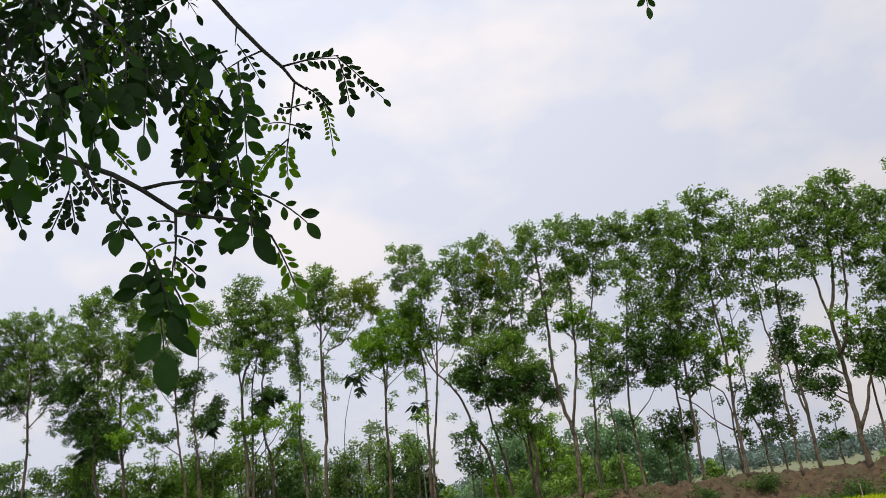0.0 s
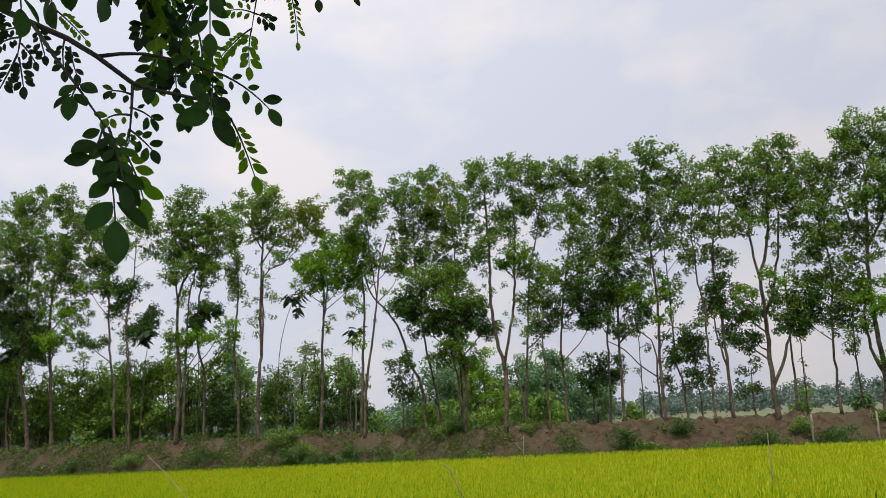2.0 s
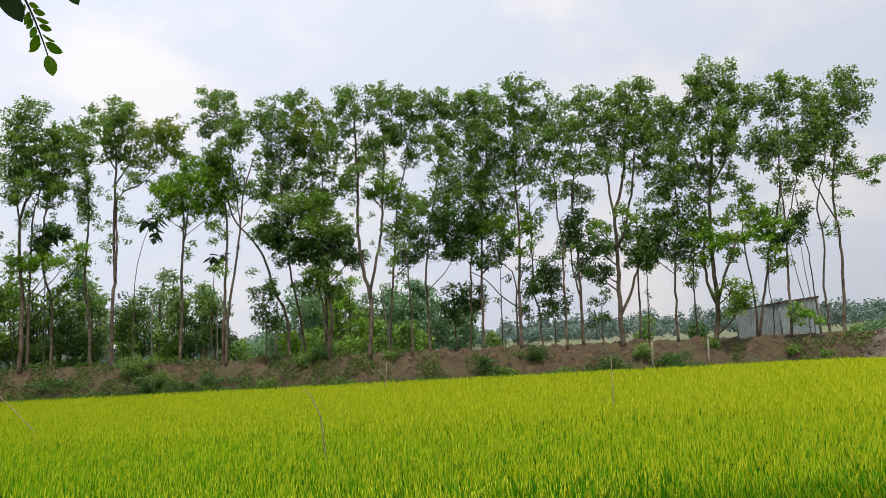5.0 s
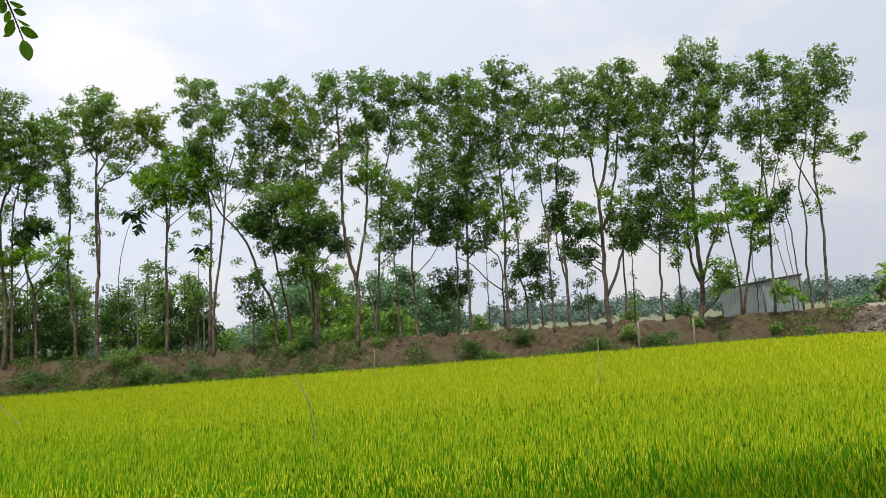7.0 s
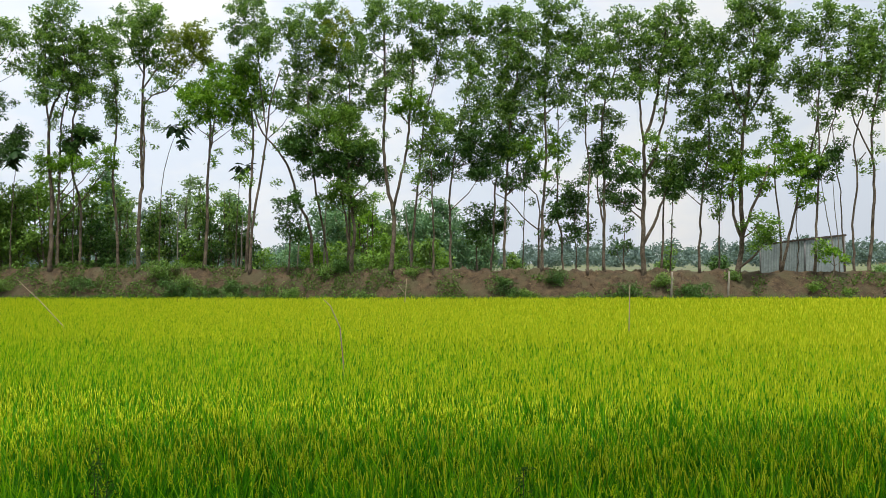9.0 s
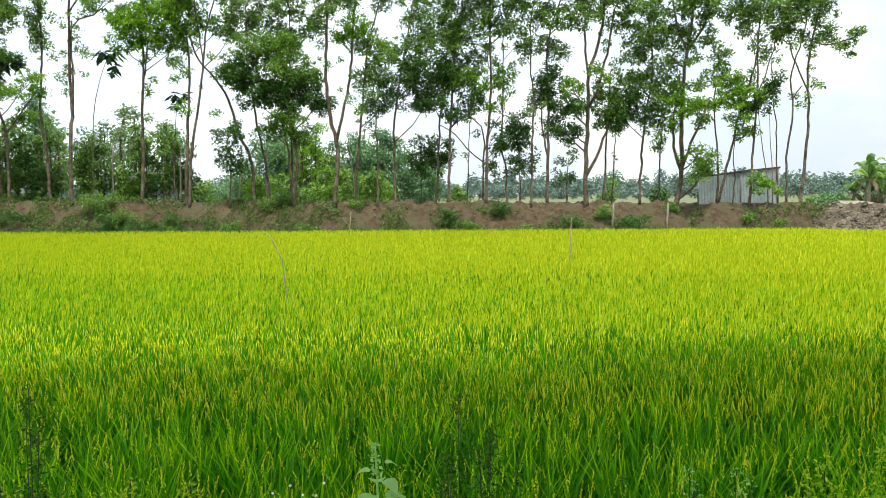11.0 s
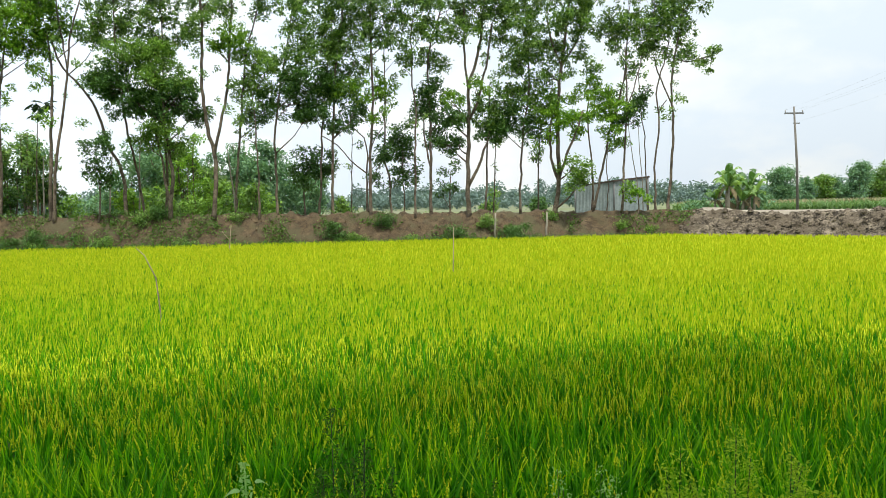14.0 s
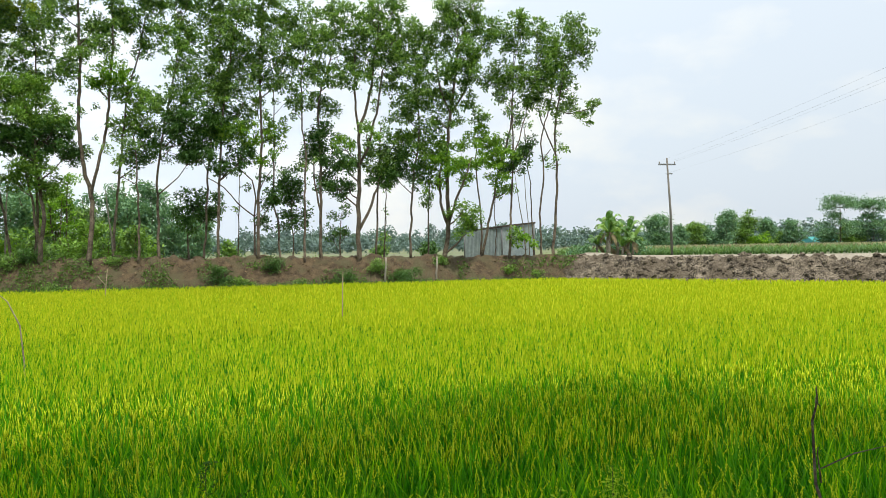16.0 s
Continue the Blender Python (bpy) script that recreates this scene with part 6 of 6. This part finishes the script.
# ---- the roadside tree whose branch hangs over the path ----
# leaf green lowered in colour for the tree's own shade on the branch
SHADED_LEAF = surface("shaded_leaflet", (0.006, 0.022, 0.004), (0.040, 0.118, 0.012), 0.45, 14.0, 0.1, glow=0.40, gloss=0.26, spread=(0.25, 0.8), each=0.4, island=0.4)
# yellow-green young leaflets, brightened in colour as if lit from behind
BACKLIT_YOUNG_LEAF = surface("backlit_young_leaflet", (0.06, 0.14, 0.008), (0.13, 0.26, 0.012), 0.5, 14.0, 0.1, glow=0.5, gloss=0.2, spread=(0.25, 0.8), each=0.4, island=0.4)
TWIG = surface("young_twig_bark", (0.035, 0.035, 0.028), (0.09, 0.085, 0.06), 0.85, 40.0, 0.3)
STAND = (-0.116, 0.0, 2.503)


def leaflet_mesh(material, n=8, plain=False):
    """An egg-shaped leaflet, one unit long, creased along its midrib and slightly cupped."""
    v, f = [], []
    for j in range(n + 1):
        t = j / n
        w = 0.265 * math.sin(math.pi * t ** 1.1) ** 0.7 if 0 < j < n else 0.0
        z = -0.10 * t * t
        if plain:
            v += [(-w, t, z + 0.22 * w), (0, t, z - 0.01), (w, t, z + 0.22 * w)]
            continue
        v += [(-w, t, z + 0.22 * w), (-w * 0.5, t, z + 0.07 * w), (0, t, z - 0.01), (w * 0.5, t, z + 0.07 * w), (w, t, z + 0.22 * w)]
    for j in range(n):
        c = 3 if plain else 5
        for k in range(c - 1):
            f.append((j * c + k, j * c + k + 1, j * c + c + k + 1, j * c + c + k))
    return mesh_of("leaflet", v, f, material, True)


LEAFLET, BACKLIT_YOUNG = leaflet_mesh(SHADED_LEAF), leaflet_mesh(BACKLIT_YOUNG_LEAF)
road_tree = thing("roadside_tree", (-3.4, -2.4, 0.9), "roadside tree with feathery green leaves on thin hanging twigs", "tree")


def twig(points, r):
    s = Soup()
    base = Vector((-3.4, -2.4, 0.9))
    s.tube([Vector(p) - base for p in points], [r * (1 - 0.65 * i / (len(points) - 1)) for i in range(len(points))], 7)
    return part("branch", s.mesh("branch", TWIG), road_tree)


def place_leaflet(origin, way, normal, size, stalk, young=False):
    way = way.normalized()
    side = way.cross(normal).normalized()
    nor = side.cross(way)
    m = Matrix((side, way, nor)).transposed().to_4x4()
    m = Matrix.Translation(origin) @ m @ Matrix.Scale(size, 4)
    if stalk is None:
        LOOSE[young].append(m)
    else:
        ob = part("leaflet", BACKLIT_YOUNG if young else LEAFLET, stalk)
        ob.matrix_basis = m


LOOSE = {False: [], True: []}
rng = np.random.default_rng(12)


def spray(a, b, pairs, small, big, young=False, loose=False, end=True, sag=0.10, wild=0.22):
    """A compound leaf from a to b: a thin stalk with leaflets in pairs, larger towards its end, seen broadside from the
    path. young: the yellow-green leaflets with backlight in their colour.
    """
    base = Vector((-3.4, -2.4, 0.9))
    a, b = Vector(a) - base, Vector(b) - base
    L = (b - a).length
    mid = a.lerp(b, 0.5) + Vector((rng.normal(0, 0.04), rng.normal(0, 0.04), sag)) * L
    pts = [a * (1 - t) ** 2 + mid * 2 * t * (1 - t) + b * t * t for t in [i / 6 for i in range(7)]]
    s = Soup()
    s.tube(pts, [0.0016 * (1 - 0.5 * i / 6) for i in range(7)], 5)
    stalk = part("leaf_stalk", s.mesh("leaf_stalk", TWIG), road_tree)
    own = None if loose else stalk
    across = Vector((0.6, -0.75, -0.35)) + Vector(rng.normal(0, wild, 3))
    for k in range(pairs):
        t = 0.2 + (0.62 if end else 0.78) * k / max(pairs - 1, 1)
        p = on_line(pts, t)
        way = (on_line(pts, min(t + 0.1, 1)) - on_line(pts, t - 0.1)).normalized()
        side = way.cross(across).normalized()
        size = small + (big * (0.82 if end else 1.0) - small) * k / max(pairs - 1, 1)
        for sign in (-1, 1):
            dvec = side * sign + way * rng.uniform(0.55, 1.05) + Vector((0, 0, -0.28)) + Vector(rng.normal(0, 0.16, 3))
            place_leaflet(p + dvec.normalized() * 0.003, dvec, across + Vector(rng.normal(0, wild, 3)), size * rng.uniform(0.82, 1.12), own, young)
    if end:
        place_leaflet(pts[-1], pts[-1] - pts[-2] + Vector((0, 0, -0.005)), across + Vector(rng.normal(0, 0.15, 3)), big, own, young)


def sp(turn, rise, d):
    return spot(turn, rise, d, STAND)


# twigs, then the leaves on them
twig([sp(61.1, 29.6, 1.50), sp(55.9, 28.8, 1.20), sp(52.4, 27.9, 1.05), sp(48.6, 26.7, 1.00), sp(44.7, 25.7, 0.98), sp(42.7, 24.8, 0.96), sp(40.2, 23.3, 0.95), sp(38.8, 23.0, 0.95), sp(35.6, 22.6, 0.94), sp(34.5, 22.3, 0.94), sp(33.0, 21.3, 0.95)], 0.0048)
twig([sp(45.8, 43.7, 1.90), sp(39.7, 39.6, 1.50), sp(35.3, 36.0, 1.32), sp(33.2, 34.3, 1.30), sp(31.6, 33.1, 1.29), sp(30.7, 32.1, 1.28), sp(29.7, 31.5, 1.28)], 0.0060)
twig([sp(51.3, 38.7, 1.50), sp(45.3, 35.3, 1.25), sp(41.6, 32.0, 1.15), sp(40.4, 30.3, 1.12), sp(39.1, 28.5, 1.10), sp(37.7, 26.8, 1.08)], 0.0042)
twig([sp(47.1, 26.4, 0.99), sp(45.6, 24.5, 0.95), sp(44.0, 22.7, 0.92), sp(41.9, 20.0, 0.88)], 0.0028)
twig([sp(42.7, 24.8, 0.96), sp(41.1, 25.2, 0.97), sp(39.4, 25.4, 0.98), sp(36.5, 25.2, 1.00), sp(34.7, 24.7, 1.00), sp(33.8, 24.4, 0.97)], 0.0028)
twig([sp(40.2, 23.3, 0.95), sp(40.2, 21.3, 0.95), sp(40.3, 19.1, 0.95)], 0.0022)
twig([sp(30.7, 32.1, 1.28), sp(31.1, 30.3, 1.28), sp(31.5, 28.1, 1.28)], 0.0022)
twig([sp(31.6, 33.2, 1.29), sp(29.0, 33.7, 1.28), sp(26.8, 33.8, 1.27)], 0.0022)
twig([sp(34.5, 22.3, 0.94), sp(34.5, 23.2, 0.93)], 0.0025)
twig([sp(47.6, 26.4, 1.10), sp(47.7, 25.2, 1.10), sp(47.8, 24.1, 1.10)], 0.0020)
twig([sp(33.2, 34.3, 1.30), sp(34.9, 33.7, 1.30), sp(36.5, 32.9, 1.20)], 0.0022)
twig([sp(35.3, 36.0, 1.32), sp(35.5, 34.6, 1.30)], 0.0020)
spray(sp(42.1, 20.0, 0.88), sp(41.0, 13.6, 0.86), 4, 0.023, 0.050)
spray(sp(42.0, 20.2, 0.88), sp(42.6, 17.8, 0.86), 3, 0.025, 0.035, end=False)
spray(sp(41.1, 19.2, 0.90), sp(39.2, 15.3, 0.88), 5, 0.017, 0.032, young=True)
spray(sp(41.7, 20.0, 0.87), sp(40.5, 16.1, 0.85), 4, 0.020, 0.031)
spray(sp(43.8, 22.9, 0.92), sp(44.2, 21.9, 0.90), 2, 0.025, 0.035)
spray(sp(40.2, 22.5, 0.95), sp(41.6, 22.6, 0.93), 2, 0.012, 0.018)
spray(sp(40.3, 21.1, 0.95), sp(41.8, 20.7, 0.93), 2, 0.012, 0.019, young=True)
spray(sp(40.3, 21.6, 0.95), sp(38.8, 21.0, 0.93), 2, 0.012, 0.021)
spray(sp(40.3, 20.1, 0.95), sp(38.7, 18.8, 0.93), 3, 0.012, 0.022)
spray(sp(40.3, 20.1, 0.95), sp(40.5, 18.5, 0.93), 3, 0.012, 0.019, young=True)
spray(sp(34.5, 23.2, 0.93), sp(34.5, 21.5, 0.91), 3, 0.028, 0.044, end=False)
spray(sp(33.9, 24.5, 0.96), sp(30.2, 22.2, 0.94), 3, 0.015, 0.029)
spray(sp(33.1, 21.4, 0.96), sp(31.3, 17.3, 0.94), 6, 0.015, 0.027, young=True)
spray(sp(35.4, 22.4, 0.95), sp(36.5, 21.3, 0.93), 2, 0.019, 0.025)
spray(sp(38.9, 30.4, 1.05), sp(39.5, 28.4, 1.03), 6, 0.016, 0.024, loose=True)
spray(sp(36.5, 31.7, 1.05), sp(38.2, 28.5, 1.03), 6, 0.016, 0.024, young=True, loose=True)
spray(sp(36.5, 28.6, 1.05), sp(37.1, 25.8, 1.03), 6, 0.016, 0.024, young=True, loose=True)
spray(sp(35.6, 27.4, 1.05), sp(35.2, 24.2, 1.03), 6, 0.016, 0.024, young=True, loose=True)
spray(sp(38.2, 26.1, 1.05), sp(38.6, 22.9, 1.03), 6, 0.016, 0.024, young=True, loose=True)
spray(sp(36.9, 25.8, 1.05), sp(37.1, 23.4, 1.03), 6, 0.016, 0.024, loose=True)
spray(sp(34.7, 26.7, 1.05), sp(34.5, 23.0, 1.03), 6, 0.016, 0.024, young=True, loose=True)
spray(sp(36.0, 25.0, 1.05), sp(33.8, 23.0, 1.03), 6, 0.016, 0.024, loose=True)
spray(sp(36.5, 33.6, 1.05), sp(34.7, 31.0, 1.03), 6, 0.016, 0.024, young=True, loose=True)
spray(sp(37.8, 34.3, 1.05), sp(38.9, 31.2, 1.03), 6, 0.016, 0.024, loose=True)
spray(sp(36.0, 34.4, 1.05), sp(38.7, 33.5, 1.03), 6, 0.016, 0.024, loose=True)
spray(sp(38.3, 32.8, 1.05), sp(38.6, 29.3, 1.03), 6, 0.016, 0.024, young=True, loose=True)
spray(sp(39.5, 27.7, 1.05), sp(39.8, 26.5, 1.03), 6, 0.016, 0.024, loose=True)
spray(sp(35.1, 30.2, 1.05), sp(36.5, 27.6, 1.03), 6, 0.016, 0.024, loose=True)
spray(sp(37.6, 31.3, 1.05), sp(36.5, 30.2, 1.03), 6, 0.016, 0.024, loose=True)
spray(sp(37.3, 28.2, 1.05), sp(38.8, 26.5, 1.03), 6, 0.016, 0.024, young=True, loose=True)
spray(sp(35.8, 26.8, 1.05), sp(37.5, 24.8, 1.03), 6, 0.016, 0.024, loose=True)
spray(sp(38.6, 28.9, 1.05), sp(37.5, 26.8, 1.03), 6, 0.016, 0.024, loose=True)
spray(sp(36.9, 24.2, 1.05), sp(38.6, 23.7, 1.03), 6, 0.016, 0.024, loose=True)
spray(sp(34.7, 31.4, 1.00), sp(34.7, 27.3, 0.98), 4, 0.024, 0.038)
spray(sp(35.1, 33.7, 1.00), sp(34.4, 29.9, 0.98), 4, 0.024, 0.036)
spray(sp(38.4, 25.7, 1.00), sp(39.0, 23.4, 0.98), 3, 0.022, 0.031)
spray(sp(36.2, 25.9, 1.00), sp(35.8, 24.0, 0.98), 2, 0.024, 0.031)
spray(sp(31.6, 33.2, 1.28), sp(26.8, 33.6, 1.26), 6, 0.020, 0.028, loose=True)
spray(sp(27.0, 33.8, 1.27), sp(23.3, 30.5, 1.25), 8, 0.014, 0.022, loose=True)
spray(sp(26.8, 33.5, 1.26), sp(26.2, 30.3, 1.24), 5, 0.020, 0.028, loose=True)
spray(sp(29.8, 31.7, 1.28), sp(28.1, 30.3, 1.26), 5, 0.013, 0.018, loose=True)
spray(sp(28.6, 31.1, 1.27), sp(27.9, 27.3, 1.25), 9, 0.011, 0.018, young=True, loose=True)
spray(sp(30.9, 30.3, 1.28), sp(31.9, 30.3, 1.26), 2, 0.014, 0.018, loose=True)
spray(sp(31.0, 30.3, 1.28), sp(29.8, 30.5, 1.26), 2, 0.014, 0.018, loose=True)
spray(sp(31.2, 29.1, 1.28), sp(33.1, 29.2, 1.26), 3, 0.014, 0.020, young=True, loose=True)
spray(sp(31.2, 29.1, 1.28), sp(30.1, 28.6, 1.26), 3, 0.016, 0.022, loose=True)
spray(sp(31.5, 28.1, 1.27), sp(34.2, 25.5, 1.25), 7, 0.016, 0.026, young=True, loose=True)
spray(sp(31.5, 28.1, 1.27), sp(31.7, 25.4, 1.25), 5, 0.018, 0.028, young=True, loose=True)
spray(sp(35.3, 34.7, 1.30), sp(33.6, 32.4, 1.28), 4, 0.017, 0.025, loose=True)
spray(sp(47.8, 24.3, 1.10), sp(48.8, 21.7, 1.08), 7, 0.011, 0.019, loose=True)
spray(sp(47.6, 26.0, 1.10), sp(48.7, 25.6, 1.08), 3, 0.010, 0.014, loose=True)
spray(sp(47.7, 25.4, 1.10), sp(49.2, 24.5, 1.08), 4, 0.010, 0.016, loose=True)
spray(sp(47.6, 25.0, 1.10), sp(46.7, 24.0, 1.08), 4, 0.012, 0.017, loose=True)
spray(sp(47.7, 24.1, 1.10), sp(47.3, 22.3, 1.08), 5, 0.014, 0.021, loose=True)
spray(sp(49.6, 26.8, 1.15), sp(49.0, 25.4, 1.13), 6, 0.014, 0.018, loose=True)
spray(sp(45.6, 27.6, 1.20), sp(43.5, 26.0, 1.18), 9, 0.010, 0.014, young=True, loose=True)
spray(sp(51.2, 27.1, 1.20), sp(49.9, 24.6, 1.18), 8, 0.011, 0.016, young=True, loose=True)
spray(sp(52.0, 24.3, 1.10), sp(50.7, 21.7, 1.08), 8, 0.012, 0.019, loose=True)
spray(sp(44.9, 25.7, 1.10), sp(44.8, 23.7, 1.08), 4, 0.012, 0.019, loose=True)
spray(sp(44.5, 25.3, 1.10), sp(44.0, 23.6, 1.08), 3, 0.012, 0.019, loose=True)
spray(sp(46.7, 26.3, 1.10), sp(46.1, 24.5, 1.08), 4, 0.012, 0.017, loose=True)
spray(sp(52.8, 25.4, 1.10), sp(51.6, 22.7, 1.08), 6, 0.014, 0.019, loose=True)
spray(sp(45.5, 32.0, 0.85), sp(44.9, 29.1, 0.83), 3, 0.023, 0.036, wild=0.55)
spray(sp(46.4, 30.1, 0.85), sp(45.9, 27.7, 0.83), 3, 0.023, 0.036, wild=0.55)
spray(sp(42.2, 33.2, 0.85), sp(42.4, 28.7, 0.83), 3, 0.023, 0.036, wild=0.55)
spray(sp(48.6, 30.8, 0.85), sp(47.8, 26.9, 0.83), 3, 0.023, 0.036, wild=0.55)
spray(sp(51.5, 30.4, 0.85), sp(51.0, 26.8, 0.83), 3, 0.023, 0.036, wild=0.55)
spray(sp(47.3, 34.7, 0.85), sp(46.4, 30.8, 0.83), 3, 0.023, 0.036, wild=0.55)
spray(sp(43.7, 34.4, 0.85), sp(43.7, 31.5, 0.83), 3, 0.023, 0.036, wild=0.55)
spray(sp(41.4, 35.5, 0.85), sp(39.6, 34.2, 0.83), 3, 0.023, 0.036, wild=0.55)
spray(sp(52.9, 32.9, 0.85), sp(52.0, 29.6, 0.83), 3, 0.023, 0.036, wild=0.55)
spray(sp(50.9, 27.6, 0.85), sp(50.7, 24.7, 0.83), 3, 0.023, 0.036, wild=0.55)
spray(sp(49.5, 32.9, 0.85), sp(48.9, 28.2, 0.83), 3, 0.023, 0.036, wild=0.55)
spray(sp(39.6, 35.6, 0.85), sp(38.0, 33.5, 0.83), 3, 0.023, 0.036)
spray(sp(0.0, 35.5, 1.3), sp(0.3, 32.9, 1.3), 5, 0.018, 0.026)
# the thick of the crown above
for k in range(250):
    tu, ri, d = rng.uniform(42, 63) - 4 * (k % 4 == 0), rng.uniform(31.5, 47), rng.uniform(1.0, 1.9)
    a = sp(tu, ri, d)
    spray(a, a + Vector((rng.normal(0, 0.06), rng.normal(0, 0.06), -rng.uniform(0.06, 0.13))), 6, 0.014, 0.028 if k % 3 else 0.046, young=k % 5 == 0, loose=True, wild=0.5)
for young, material in ((False, SHADED_LEAF), (True, BACKLIT_YOUNG_LEAF)):
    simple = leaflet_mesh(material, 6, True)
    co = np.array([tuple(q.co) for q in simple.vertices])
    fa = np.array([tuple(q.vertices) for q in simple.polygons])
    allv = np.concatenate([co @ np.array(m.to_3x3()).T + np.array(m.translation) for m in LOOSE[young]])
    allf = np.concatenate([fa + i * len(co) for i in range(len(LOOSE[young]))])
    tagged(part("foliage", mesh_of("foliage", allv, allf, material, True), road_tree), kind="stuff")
s = Soup()
s.tube([(0, 0, -0.2), (0.1, 0.05, 2.0), (0.3, 0.3, 4.0), (0.5, 0.8, 6.2)], [0.17, 0.14, 0.11, 0.05], 10)
part("trunk", s.mesh("trunk", BARK), road_tree)
for q in ([(0.1, 0.1, 2.2), (0.8, 1.4, 2.9), (1.4, 2.5, 2.9)], [(0.2, 0.2, 3.0), (1.2, 1.6, 4.0), (2.3, 3.0, 4.2)], [(0.3, 0.3, 4.0), (1.6, 2.4, 5.8), (3.2, 4.4, 6.6)], [(0.3, 0.4, 4.2), (2.6, 2.0, 6.0), (5.0, 4.4, 7.2)], [(0.3, 0.4, 4.4), (-1.0, 2.4, 6.0), (-2.6, 4.6, 7.0)]):
    s = Soup()
    s.tube(q, [0.06, 0.045, 0.02], 7)
    part("limb", s.mesh("limb", BARK), road_tree)
rng = np.random.default_rng(31)


def overhead(points, tree):
    """Only what hangs high above the path, clear of the open view under the crown."""
    q = points + np.array(tree.matrix_basis.translation) - [0, 0, 2.45]
    return points[q[:, 2] > 1.05 * np.hypot(q[:, 0], q[:, 1])]


c = []
for k in range(620):
    o = np.array([rng.uniform(-0.8, 6.4), rng.uniform(-0.6, 7.2), rng.uniform(6.0, 8.4)])
    c.append(o + rng.normal(0, 0.38, (45, 3)))
part("crown", leaf_mesh("crown", overhead(np.concatenate(c), road_tree), 0.20, 0.112, LEAF[0], rng), road_tree)
# a second tree along the same verge, out of sight, that shades the near rice
neighbour = thing("roadside_tree", (5.2, -2.6, 0.9), "roadside tree with spreading leafy crown", "tree")
s = Soup()
s.tube([(0, 0, -0.2), (0.1, 0.2, 2.5), (0.3, 0.9, 5.6), (0.4, 2.2, 9.0)], [0.18, 0.15, 0.11, 0.05], 10)
part("trunk", s.mesh("trunk", BARK), neighbour)
c = []
for k in range(820):
    o = np.array([rng.uniform(-3.4, 5.4), rng.uniform(0.4, 7.8), rng.uniform(7.4, 9.6)])
    c.append(o + rng.normal(0, 0.38, (45, 3)))
part("crown", leaf_mesh("crown", overhead(np.concatenate(c), neighbour), 0.20, 0.112, LEAF[0], rng), neighbour)
